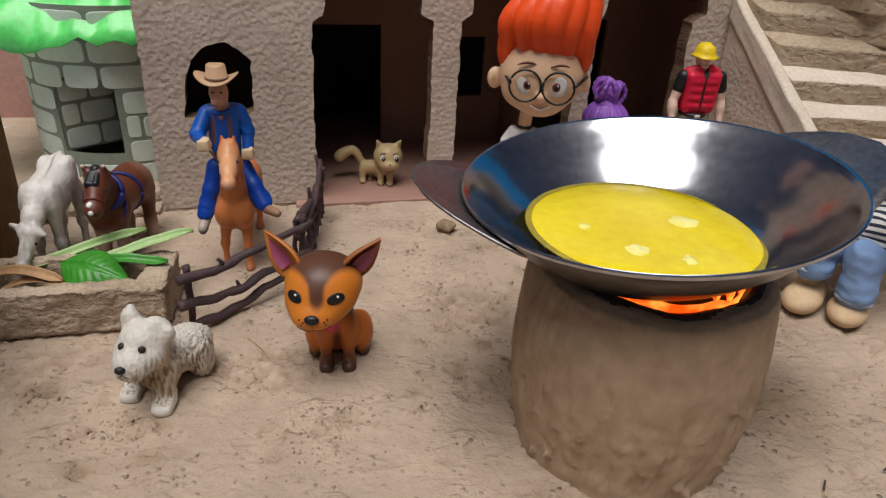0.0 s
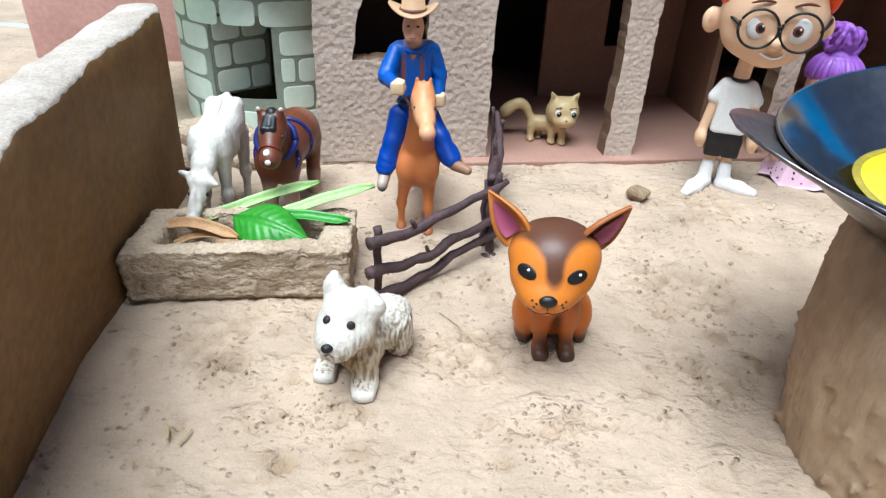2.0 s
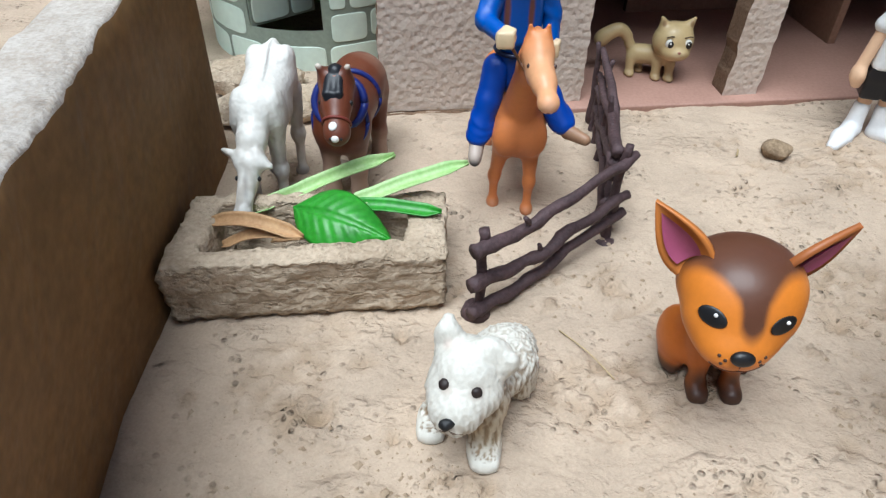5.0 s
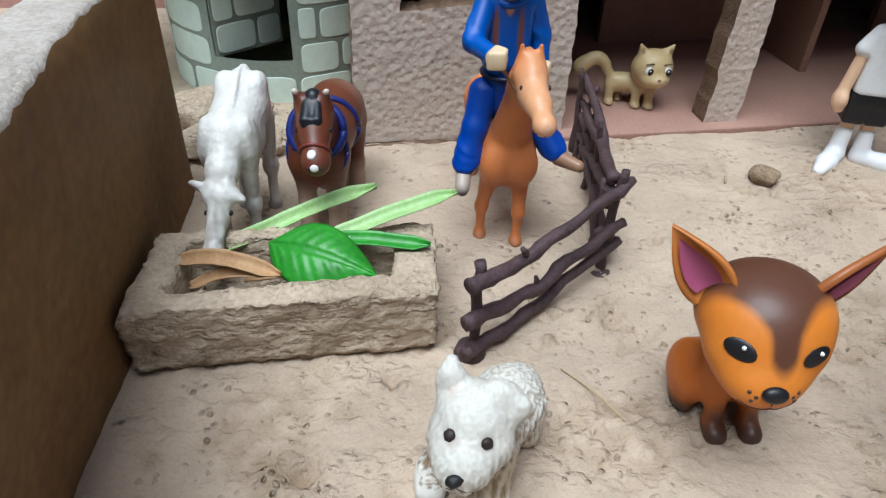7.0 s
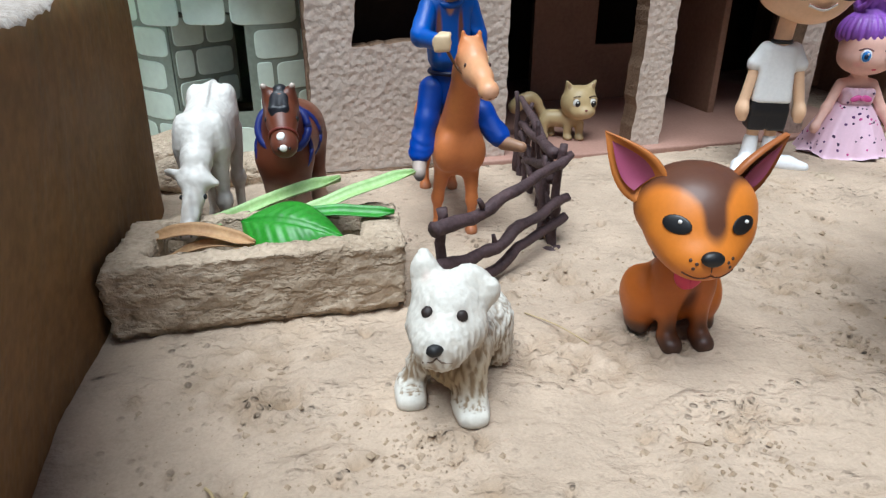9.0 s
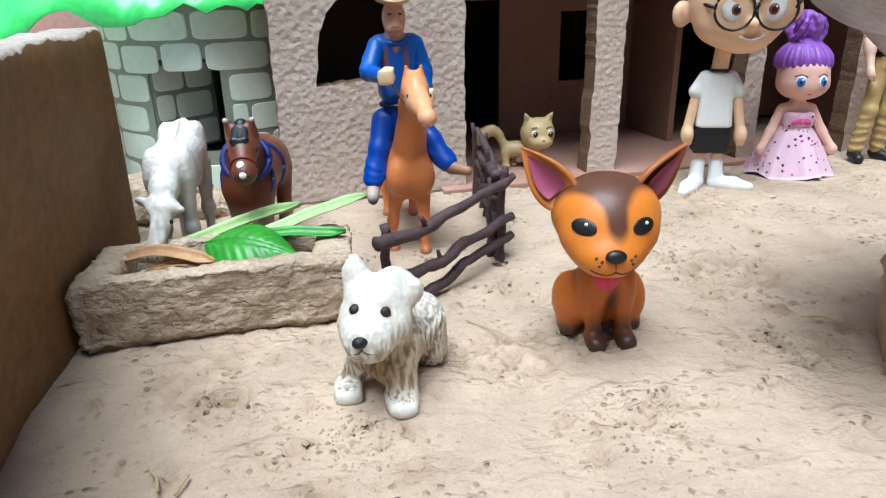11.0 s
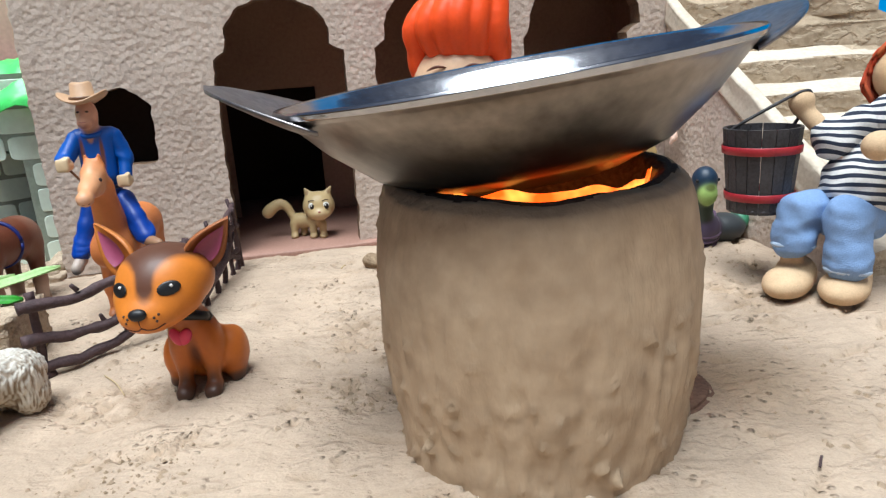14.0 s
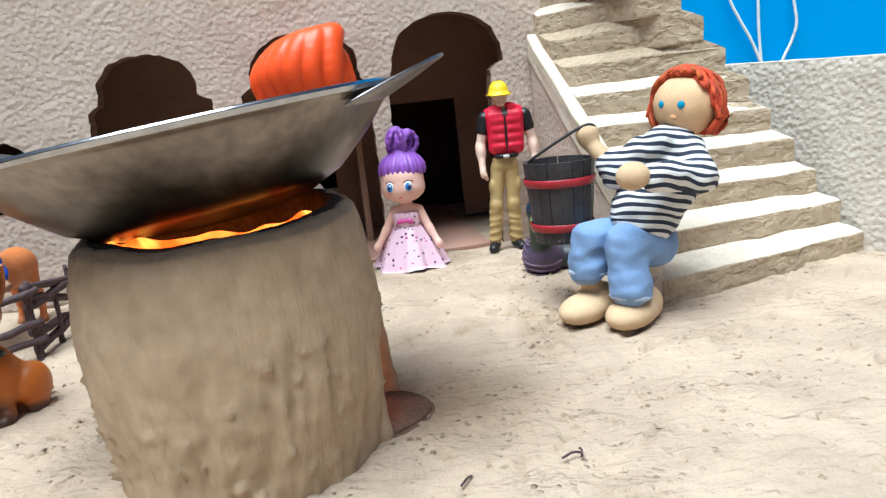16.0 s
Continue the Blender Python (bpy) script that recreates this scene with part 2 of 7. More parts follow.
flaky(CLAY, 130, 0.0007, (1, 1, 1.9), 0.40, 0.58)
flaky(STOVE, 150, 0.0003, (1, 1, 0.35), 0.36, 0.64)
flaky(STEP_SHADED, 110, 0.0006, (1, 1, 1.6))
flaky(MUD, 40, 0.0005, (1, 1, 0.6), 0.40, 0.60)

# ---- mesh tools ----
def mesh_object(name, verts, faces, mats, parent=None, smooth=True, index=None, label=""):
    me = bpy.data.meshes.new(name)
    me.from_pydata([tuple(v) for v in verts], [], [tuple(f) for f in faces])
    for m in mats if isinstance(mats, (list, tuple)) else [mats]:
        me.materials.append(m)
    if index is not None:
        me.polygons.foreach_set("material_index", np.array(index, dtype=np.int32))
    me.polygons.foreach_set("use_smooth", np.full(len(me.polygons), smooth))
    me.update()
    ob = new(name, me)
    if parent:
        ob.parent = parent
    if label:
        tagged(ob, label)
    return ob


def part(name, bm, mat, parent=None, label="", smooth=True):
    me = bpy.data.meshes.new(name)
    bmesh.ops.recalc_face_normals(bm, faces=bm.faces)
    bm.to_mesh(me)
    bm.free()
    for m in mat if isinstance(mat, (list, tuple)) else [mat]:
        me.materials.append(m)
    me.polygons.foreach_set("use_smooth", np.full(len(me.polygons), smooth))
    ob = new(name, me)
    if parent:
        ob.parent = parent
    if label:
        tagged(ob, label)
    return ob


def empty(name, x, y, z, label, category, group="", kind=""):
    ob = new(name)
    ob.location = (x, y, z)
    ob.empty_display_size = 0.01
    bpy.context.view_layer.update()
    return tagged(ob, label, category, group, kind)


def under(ob, parent):
    """Hang a part built in world places under its thing, without moving it."""
    ob.parent = parent
    ob.matrix_parent_inverse = parent.matrix_world.inverted()
    return ob


def lump(p, scale, amount, seed=0.0):
    """A small wander for hand-made surfaces."""
    q = Vector(p) * scale + Vector((seed, seed * 1.7, -seed))
    return noise.noise_vector(q) * amount


def rough_box(bm, corners, cuts=8, amount=0.0008, scale=120, seed=0.0, bevel=0.0015):
    """A hand-formed block from its eight corners (four below, four above, both anticlockwise)."""
    vs = [bm.verts.new(c) for c in corners]
    fs = [(3, 2, 1, 0), (4, 5, 6, 7), (0, 1, 5, 4), (1, 2, 6, 5), (2, 3, 7, 6), (3, 0, 4, 7)]
    faces = [bm.faces.new([vs[i] for i in f]) for f in fs]
    edges = list({e for f in faces for e in f.edges})
    if bevel:
        got = bmesh.ops.bevel(bm, geom=edges, offset=bevel, segments=2, profile=0.6, affect="EDGES")
        faces = list({f for v in bm.verts for f in v.link_faces if f.is_valid})
    edges = [e for e in bm.edges if e.calc_length() > bevel * 2.5]
    bmesh.ops.subdivide_edges(bm, edges=edges, cuts=cuts, use_grid_fill=True)
    for v in bm.verts:
        v.co += lump(v.co, scale, amount, seed) + lump(v.co, scale * 4, amount * 0.4, seed + 5)
    return bm


def tube(points, radii, sides=8, wander=0.0, seed=0.0):
    """Vertices and faces of a tapering stick along points."""
    pts = [Vector(p) for p in points]
    vs, fs = [], []
    for i, p in enumerate(pts):
        d = (pts[min(i + 1, len(pts) - 1)] - pts[max(i - 1, 0)]).normalized()
        a = d.orthogonal().normalized() if abs(d.z) > 0.95 else d.cross(Vector((0, 0, 1))).normalized()
        b = d.cross(a)
        r = radii[i] if isinstance(radii, (list, tuple)) else radii
        for k in range(sides):
            t = 2 * math.pi * k / sides
            o = a * math.cos(t) + b * math.sin(t)
            rr = r * (1 + wander * noise.noise(p * 300 + o * 2 + Vector((seed, 0, 0))))
            vs.append(p + o * rr)
    n = len(pts)
    for i in range(n - 1):
        for k in range(sides):
            k2 = (k + 1) % sides
            fs.append((i * sides + k, i * sides + k2, (i + 1) * sides + k2, (i + 1) * sides + k))
    fs.append(tuple(range(sides))[::-1])
    fs.append(tuple(range((n - 1) * sides, n * sides)))
    return vs, fs


def spun(profile, centre, sides=64, squash=None):
    """A turned surface: profile of (radius, height) round an upright axis."""
    vs, fs = [], []
    for r, z in profile:
        for k in range(sides):
            t = 2 * math.pi * k / sides
            vs.append((centre[0] + r * math.cos(t), centre[1] + r * math.sin(t), centre[2] + z))
    for i in range(len(profile) - 1):
        for k in range(sides):
            k2 = (k + 1) % sides
            fs.append((i * sides + k, i * sides + k2, (i + 1) * sides + k2, (i + 1) * sides + k))
    return vs, fs


def wire(points, n):
    """Points along a smooth line through the given ones."""
    p = [Vector(q) for q in points]
    out = []
    for i in range(len(p) - 1):
        a, b, c, d = p[max(i - 1, 0)], p[i], p[i + 1], p[min(i + 2, len(p) - 1)]
        for k in range(n):
            t = k / n
            out.append(0.5 * (2 * b + (c - a) * t + (2 * a - 5 * b + 4 * c - d) * t * t + (3 * b - a - 3 * c + d) * t ** 3))
    return out + [p[-1]]


class Figure:
    """A moulded toy: rounded masses that flow into one another, painted by mass and by patches, in one mesh."""

    def __init__(self, blend=0.0015, step=0.0006):
        self.blend, self.step, self.masses, self.patches, self.extra, self.joined = blend, step, [], [], [], []

    def limb(self, a, b, ra, rb, color):
        self.masses.append(("limb", np.array(a, float), np.array(b, float), ra, rb, color))
        return self

    def ball(self, c, r, color, turn=(0, 0, 0)):
        r = (r, r, r) if isinstance(r, (int, float)) else r
        rot = np.array(Euler([radians(a) for a in turn]).to_matrix())
        self.masses.append(("ball", np.array(c, float), np.array(r, float), rot, None, color))
        return self

    def block(self, c, half, color, soft=0.001, turn=(0, 0, 0), taper=0.0):
        """A rounded box; taper narrows its top."""
        rot = np.array(Euler([radians(a) for a in turn]).to_matrix())
        self.masses.append(("block", np.array(c, float), np.array(half, float), rot, (soft, taper), color))
        return self

    def join(self, other):
        """Set another moulded piece beside the masses without letting the two flow together."""
        self.joined.append(other)
        return self

    def patch(self, c, r, color, turn=(0, 0, 0), soft=0.15):
        """Paint inside an ellipsoid."""
        r = (r, r, r) if isinstance(r, (int, float)) else r
        rot = np.array(Euler([radians(a) for a in turn]).to_matrix())
        self.patches.append((np.array(c, float), np.array(r, float), rot, color, soft))
        return self

    def add(self, verts, faces, color):
        self.extra.append(([tuple(v) for v in verts], [tuple(f) for f in faces], color))
        return self

    def stud(self, start, way, r, color, sink=0.5, spin=0):
        """A flat bead set into the surface where a line from start meets it. r: half width, half height, half depth."""
        p, way = np.array(start, float), np.array(way, float)
        way = way / np.linalg.norm(way)
        for _ in range(60):
            p = p + way * max(float(self.field(p[None])[0]), 0.0) * 0.9
        e = 1e-4
        nrm = Vector([float(self.field((p + d)[None])[0] - self.field((p - d)[None])[0]) for d in np.eye(3) * e]).normalized()
        rot = nrm.to_track_quat("Y", "Z").to_matrix() @ Euler((0, radians(spin), 0)).to_matrix()
        c = Vector(p) + nrm * r[2] * (1 - 2 * sink)
        return self.bead(tuple(c), (r[0], r[2], r[1]), color, rot=rot)

    def trace(self, points, way, r, color):
        """A painted line: a fine cord laid on the surface along a line of sight."""
        out = []
        way = np.array(way, float) / np.linalg.norm(way)
        for q in points:
            p = np.array(q, float)
            for _ in range(60):
                p = p + way * max(float(self.field(p[None])[0]), 0.0) * 0.9
            out.append(p)
        vs, fs = tube(out, r, 5)
        return self.add(vs, fs, color)

    def bead(self, c, r, color, turn=(0, 0, 0), sides=16, rot=None):
        """A separate small rounded piece, such as an eye."""
        r = (r, r, r) if isinstance(r, (int, float)) else r
        rot = rot or Euler([radians(a) for a in turn]).to_matrix()
        vs, fs, rings = [], [], sides // 2
        for i in range(rings + 1):
            a = math.pi * i / rings
            for k in range(sides):
                t = 2 * math.pi * k / sides
                vs.append(Vector(c) + rot @ Vector((r[0] * math.sin(a) * math.cos(t), r[1] * math.sin(a) * math.sin(t), r[2] * math.cos(a))))
        for i in range(rings):
            for k in range(sides):
                k2 = (k + 1) % sides
                fs.append((i * sides + k, (i + 1) * sides + k, (i + 1) * sides + k2, i * sides + k2))
        return self.add(vs, fs, color)

    def ring(self, c, r, thick, normal, color, sides=28, arc=1.0, start=0.0):
        n = Vector(normal).normalized()
        a = n.orthogonal().normalized() if abs(n.z) > 0.95 else n.cross(Vector((0, 0, 1))).normalized()
        b = a.cross(n)
        pts = [Vector(c) + r * (a * math.cos(2 * math.pi * (start + arc * k / sides)) + b * math.sin(2 * math.pi * (start + arc * k / sides))) for k in range(sides + 1)]
        vs, fs = tube(pts, thick, 6)
        return self.add(vs, fs, color)

    @staticmethod
    def distance(m, p):
        if m[0] == "limb":
            _, a, b, ra, rb, _ = m
            ab = b - a
            h = np.clip(((p - a) @ ab) / (ab @ ab + 1e-12), 0, 1)
            return np.linalg.norm(p - a - h[..., None] * ab, axis=-1) - (ra + (rb - ra) * h)
        _, c, r, rot, more, _ = m
        q = (p - c) @ rot
        if m[0] == "block":
            wide = 1 - more[1] * (q[..., 2:3] / r[2] + 1) / 2
            d = np.abs(q) - (r * np.concatenate([wide, wide, np.ones_like(wide)], -1) - more[0])
            return np.linalg.norm(np.maximum(d, 0), axis=-1) + np.minimum(d.max(-1), 0) - more[0]
        k0 = np.linalg.norm(q / r, axis=-1)
        k1 = np.linalg.norm(q / (r * r), axis=-1)
        return k0 * (k0 - 1) / np.maximum(k1, 1e-9)

    def field(self, p):
        total = None
        for m in self.masses:
            d = self.distance(m, p)
            if total is None:
                total = d
            else:
                h = np.maximum(self.blend - np.abs(total - d), 0) / self.blend
                total = np.minimum(total, d) - h * h * self.blend * 0.25
        return total

    def bounds(self):
        lo, hi = [], []
        for m in self.masses:
            if m[0] == "limb":
                r = max(m[3], m[4])
                lo.append(np.minimum(m[1], m[2]) - r), hi.append(np.maximum(m[1], m[2]) + r)
            else:
                r = m[2].max() if m[0] == "ball" else np.linalg.norm(m[2]) * 1.1
                lo.append(m[1] - r), hi.append(m[1] + r)
        return np.min(lo, 0) - 3 * self.step, np.max(hi, 0) + 3 * self.step

    def shape(self, floor=None, grain=0.0, grain_scale=900):
        """Vertices, faces and colours of the masses, the loose pieces and what is joined on."""
        lo, hi = self.bounds()
        h = self.step
        n = np.ceil((hi - lo) / h).astype(int) + 1
        axes = [lo[i] + h * np.arange(n[i]) for i in range(3)]
        field = np.empty(tuple(n))
        for i in range(n[0]):
            yy, zz = np.meshgrid(axes[1], axes[2], indexing="ij")
            field[i] = self.field(np.stack([np.full_like(yy, axes[0][i]), yy, zz], -1))
        if floor is not None:
            field = np.maximum(field, (floor - axes[2])[None, None, :])
        inside = field < 0
        acc = np.zeros((*(n - 1), 3), np.float32)
        count = np.zeros(tuple(n - 1), np.float32)

        def corner(o):
            return field[o[0]:n[0] - 1 + o[0], o[1]:n[1] - 1 + o[1], o[2]:n[2] - 1 + o[2]]

        for ax in range(3):
            for u in (0, 1):
                for w in (0, 1):
                    o = [0, 0, 0]
                    o[(ax + 1) % 3], o[(ax + 2) % 3] = u, w
                    e = list(o)
                    e[ax] = 1
                    va, vb = corner(o), corner(e)
                    cross = (va < 0) != (vb < 0)
                    t = np.where(cross, va / np.where(cross, va - vb, 1), 0)
                    for i in range(3):
                        acc[..., i] += cross * (o[i] + (t if i == ax else 0))
                    count += cross
        cells = np.argwhere(count > 0)
        ids = -np.ones(tuple(n - 1), np.int64)
        ids[tuple(cells.T)] = np.arange(len(cells))
        sel = tuple(cells.T)
        verts = lo + h * (cells + acc[sel] / count[sel][:, None])
        quads = []
        for ax in range(3):
            a, b = (ax + 1) % 3, (ax + 2) % 3
            s0 = [slice(None)] * 3
            s1 = [slice(None)] * 3
            s0[ax], s1[ax] = slice(0, -1), slice(1, None)
            hits = np.argwhere(inside[tuple(s0)] != inside[tuple(s1)])
            hits = hits[(hits[:, a] > 0) & (hits[:, b] > 0) & (hits[:, a] < n[a] - 1) & (hits[:, b] < n[b] - 1)]
            ea, eb = np.eye(3, dtype=int)[a], np.eye(3, dtype=int)[b]
            q = np.stack([ids[tuple((hits - d).T)] for d in (ea + eb, eb, 0 * ea, ea)], 1)
            flip = ~inside[tuple(hits.T)]
            q[flip] = q[flip][:, ::-1]
            quads.append(q)
        quads = np.concatenate(quads)
        dist = np.stack([self.distance(m, verts) for m in self.masses])
        wgt = np.exp(-(dist - dist.min(0)) / (0.25 * self.blend + 1e-6))
        cols = np.array([m[5] for m in self.masses], float)
        col = (wgt.T @ cols) / wgt.sum(0)[:, None]
        for c, r, rot, color, soft in self.patches:
            q = np.linalg.norm(((verts - c) @ rot) / r, axis=1)
            f = np.clip((1 - q) / soft, 0, 1)[:, None]
            col = col * (1 - f) + np.array(color) * f
        if grain:
            verts = verts + np.array([lump(v, grain_scale, grain) for v in verts])
        vs, fs, cs = [verts], [tuple(q) for q in quads.tolist()], [col]
        base = len(verts)
        for ev, ef, ec in self.extra:
            vs.append(np.array(ev))
            fs += [tuple(i + base for i in f) for f in ef]
            cs.append(np.tile(np.array(ec, float), (len(ev), 1)))
            base += len(ev)
        for other in self.joined:
            ov, of, oc = other.shape(floor, grain, grain_scale)
            vs.append(ov)
            fs += [tuple(i + base for i in f) for f in of]
            cs.append(oc)
            base += len(ov)
        return np.concatenate(vs), fs, np.concatenate(cs)

    def build(self, name, mat, label, category, floor=None, grain=0.0, grain_scale=900):
        vs, fs, cs = self.shape(floor, grain, grain_scale)
        ob = mesh_object(name, vs, fs, mat)
        at = ob.data.color_attributes.new("paint", "FLOAT_COLOR", "POINT")
        at.data.foreach_set("color", np.concatenate([cs, np.ones((len(cs), 1))], 1).astype(np.float32).ravel())
        return tagged(ob, label, category)


# ---- ground ----
def ground_height(x, y):
    rise = min(max((y - 0.045) / 0.09, 0), 1)
    return 0.005 * rise * rise * (3 - 2 * rise)


PITS = []  # x, y, radius, depth
rng = random.Random(4)
for cx, cy, spread, count in ((0.055, 0.004, 0.012, 12), (-0.066, -0.012, 0.010, 9), (0.0, -0.02, 0.012, 6), (-0.02, 0.06, 0.02, 10), (0.07, 0.125, 0.014, 8),
                              (0.06, 0.07, 0.03, 14), (-0.1, 0.0, 0.025, 9), (0.22, 0.085, 0.02, 12), (0.02, -0.09, 0.05, 10), (-0.06, -0.07, 0.04, 10), (0.19, 0.1, 0.03, 9)):
    for _ in range(count):
        PITS.append((cx + rng.gauss(0, spread), cy + rng.gauss(0, spread), rng.uniform(0.0010, 0.0034), rng.uniform(0.0012, 0.0030) * rng.choice((1, 1, 1, -0.6))))


def sand_height(x, y):
    z = ground_height(x, y)
    p = Vector((x, y, 0))
    z += 0.0016 * noise.noise(p * 22) + 0.0010 * noise.noise(p * 75 + Vector((3, 1, 0)))
    w = noise.noise(p * 14 + Vector((9, 0, 4)))
    z += 0.0004 * (0.6 + w) * noise.noise(Vector((x * 90 + 1.5 * w, y * 330, 7)))
    f = min(1.0, max(0.0, noise.noise(p * 26 + Vector((5, 5, 5))) * 3.2 - 0.55))
    crumb = noise.noise(p * 210)
    z += (0.0014 * crumb + 0.0012 * noise.noise(p * 430 + Vector((0, 8, 0)))) * f + 0.0003 * noise.noise(p * 330)
    ridge = 1 - abs(noise.noise(p * 48 + Vector((1, 7, 3)))) * 7
    soil = 0.55 * f * (0.6 - crumb) + 0.12 * noise.noise(p * 60 + Vector((0, 0, 2)))
    return z - (0.0009 * ridge * ridge * f if ridge > 0 else 0), soil


def spread_axis(lo, hi, step, far):
    core = list(np.arange(lo, hi + 1e-9, step))
    s, a, b = step, lo, hi
    left, right = [], []
    while b < far:
        s *= 1.35
        a, b = a - s, b + s
        left.append(a), right.append(b)
    return left[::-1] + core + right


gx, gy = spread_axis(-0.16, 0.42, 0.0011, 60), spread_axis(-0.16, 0.20, 0.0011, 60)
field = np.array([[sand_height(x, y) if -0.17 < x < 0.43 and -0.2 < y < 0.22 else (ground_height(x, min(y, 1)), 0.0) for x in gx] for y in gy])
gz, soil = field[..., 0].copy(), field[..., 1].copy()
ax, ay = np.array(gx), np.array(gy)
for px, py, r, d in PITS:
    i0, i1 = np.searchsorted(ax, (px - 3 * r, px + 3 * r))
    j0, j1 = np.searchsorted(ay, (py - 3 * r, py + 3 * r))
    xx, yy = np.meshgrid(ax[i0:i1], ay[j0:j1])
    ang = np.arctan2(yy - py, xx - px)
    q = ((xx - px) ** 2 + (yy - py) ** 2) / (r * r) * (1 + 0.35 * np.sin(2 * ang + px * 900) + 0.2 * np.sin(5 * ang + py * 700))
    soil[j0:j1, i0:i1] += 0.55 * np.exp(-q * 0.6)
    q = q * (1 + 0.5 * np.sin(xx * 2600 + 2 * np.sin(yy * 1900)) * np.sin(yy * 2300 + px * 500))
    gz[j0:j1, i0:i1] -= 0.65 * d * (np.exp(-q * q) - 0.5 * np.exp(-((np.sqrt(q) - 1.4) ** 2) * 7))
rng = random.Random(31)
for _ in range(110):  # drag marks
    x0, y0, a, long, deep = rng.uniform(-0.13, 0.36), rng.uniform(-0.15, 0.13), rng.gauss(0.25, 0.7), rng.uniform(0.006, 0.030), rng.uniform(0.0007, 0.0015)
    bend, wide = rng.uniform(-12, 12), rng.uniform(0.0009, 0.0018)
    i0, i1 = np.searchsorted(ax, (x0 - long, x0 + long))
    j0, j1 = np.searchsorted(ay, (y0 - long, y0 + long))
    if i1 - i0 < 3 or j1 - j0 < 3:
        continue
    xx, yy = np.meshgrid(ax[i0:i1] - x0, ay[j0:j1] - y0)
    u, w = xx * math.cos(a) + yy * math.sin(a), yy * math.cos(a) - xx * math.sin(a)
    w = w - bend * u * u
    fade = np.clip(1 - (2 * u / long) ** 2, 0, 1)
    soil[j0:j1, i0:i1] += 0.35 * fade * np.exp(-((w / wide) ** 2))
    gz[j0:j1, i0:i1] += deep * fade * (0.55 * np.exp(-(((w - 1.6 * wide) / wide) ** 2)) - np.exp(-((w / wide) ** 2)))
# scorched earth before the stove mouth, with the stove's shadow painted in
soil += 1.0 * np.exp(-((ax[None, :] - 0.170) ** 2 + (ay[:, None] + 0.010) ** 2) / 0.028 ** 2)
gv = [(x, y, gz[j, i]) for j, y in enumerate(gy) for i, x in enumerate(gx)]
nx = len(gx)
gf = [(j * nx + i, j * nx + i + 1, (j + 1) * nx + i + 1, (j + 1) * nx + i) for j in range(len(gy) - 1) for i in range(nx - 1)]
ground = tagged(mesh_object("ground", gv, gf, SAND), "dry tan sandy ground with scuffs and small pits", "ground", kind="structure")
# darker turned-up soil in crumbs, pits and drag marks, plus the stove's painted shadow
soil_shade = np.clip(soil, 0, 1).ravel()[:, None]
tint = np.array((0.462, 0.362, 0.268)) * (1 - soil_shade) + np.array((0.31, 0.225, 0.145)) * soil_shade
ground.data.color_attributes.new("paint", "FLOAT_COLOR", "POINT").data.foreach_set("color", np.concatenate([tint, 0.40 + 0.60 * np.clip(soil_shade * 1.8, 0, 1)], 1).astype(np.float32).ravel())

# ---- the clay house front ----
U0, UX, UY = Vector((-0.093, 0.158, 0)), Vector((0.992, 0.126, 0)), Vector((-0.126, 0.992, 0))


def on_front(x, z, deep=0.0):
    """A place on the house front from its world x and height, deep metres behind the face."""
    return U0 + UX * ((x + 0.093) / 0.992) + UY * deep + Vector((0, 0, z))


def arc(x0, z0, x1, z1, top, n=16):
    """An uneven arch from one springing to the other."""
    out = []
    for i in range(1, n):
        t = math.pi * (1 - i / n)
        cx, cz = (x0 + x1) / 2, z0 + (z1 - z0) * i / n
        out.append((cx + (x1 - x0) / 2 * math.cos(t), cz + (top - (z0 + z1) / 2) * math.sin(t) ** 0.8))
    return out


def ragged(points, step, amount, seed):
    """Break up straight cuts into torn ones."""
    out = []
    for i, (a, b) in enumerate(zip(points, points[1:] + points[:1])):
        n = max(1, int(math.dist(a, b) / step))
        for k in range(n):
            x, z = a[0] + (b[0] - a[0]) * k / n, a[1] + (b[1] - a[1]) * k / n
            q = noise.noise_vector(Vector((x * 160 + seed, z * 160, seed))) * amount + noise.noise_vector(Vector((x * 520, z * 520, seed))) * amount * 0.6
            out.append((x + q.x, max(z + q.y, 0.004)))
    return out


FRONT_LEFT, FRONT_RIGHT, FRONT_TOP, FRONT_LOW = -0.0925, 0.31, 0.21, 0.003
outline = [(FRONT_LEFT, FRONT_LOW), (-0.0075, FRONT_LOW), (-0.0072, 0.060), (-0.0072, 0.108), (-0.001, 0.1105), (-0.0005, 0.114)]
outline += arc(-0.0005, 0.114, 0.0515, 0.1135, 0.1355)
outline += [(0.0510, 0.1125), (0.0578, 0.1085), (0.0580, 0.060), (0.0565, FRONT_LOW), (0.0722, FRONT_LOW), (0.0732, 0.060), (0.0735, 0.1085), (0.0790, 0.1120)]
outline += arc(0.0790, 0.1130, 0.1400, 0.1140, 0.1400)
outline += [(0.1400, 0.1120), (0.1440, 0.1080), (0.1440, FRONT_LOW), (0.1545, FRONT_LOW), (0.1545, 0.1080), (0.1575, 0.1125)]
outline += arc(0.1580, 0.1130, 0.2230, 0.1150, 0.1430)
outline += [(0.2230, 0.1140), (0.2150, 0.1090), (0.2140, 0.060), (0.2140, FRONT_LOW), (FRONT_RIGHT, FRONT_LOW), (FRONT_RIGHT, FRONT_TOP), (FRONT_LEFT, FRONT_TOP)]
opening = [(-0.0745, 0.0580), (-0.0395, 0.0600), (-0.0385, 0.0880), (-0.0440, 0.0935), (-0.0520, 0.0975), (-0.0610, 0.0950), (-0.0680, 0.0890), (-0.0725, 0.0780)]
THICK = 0.011


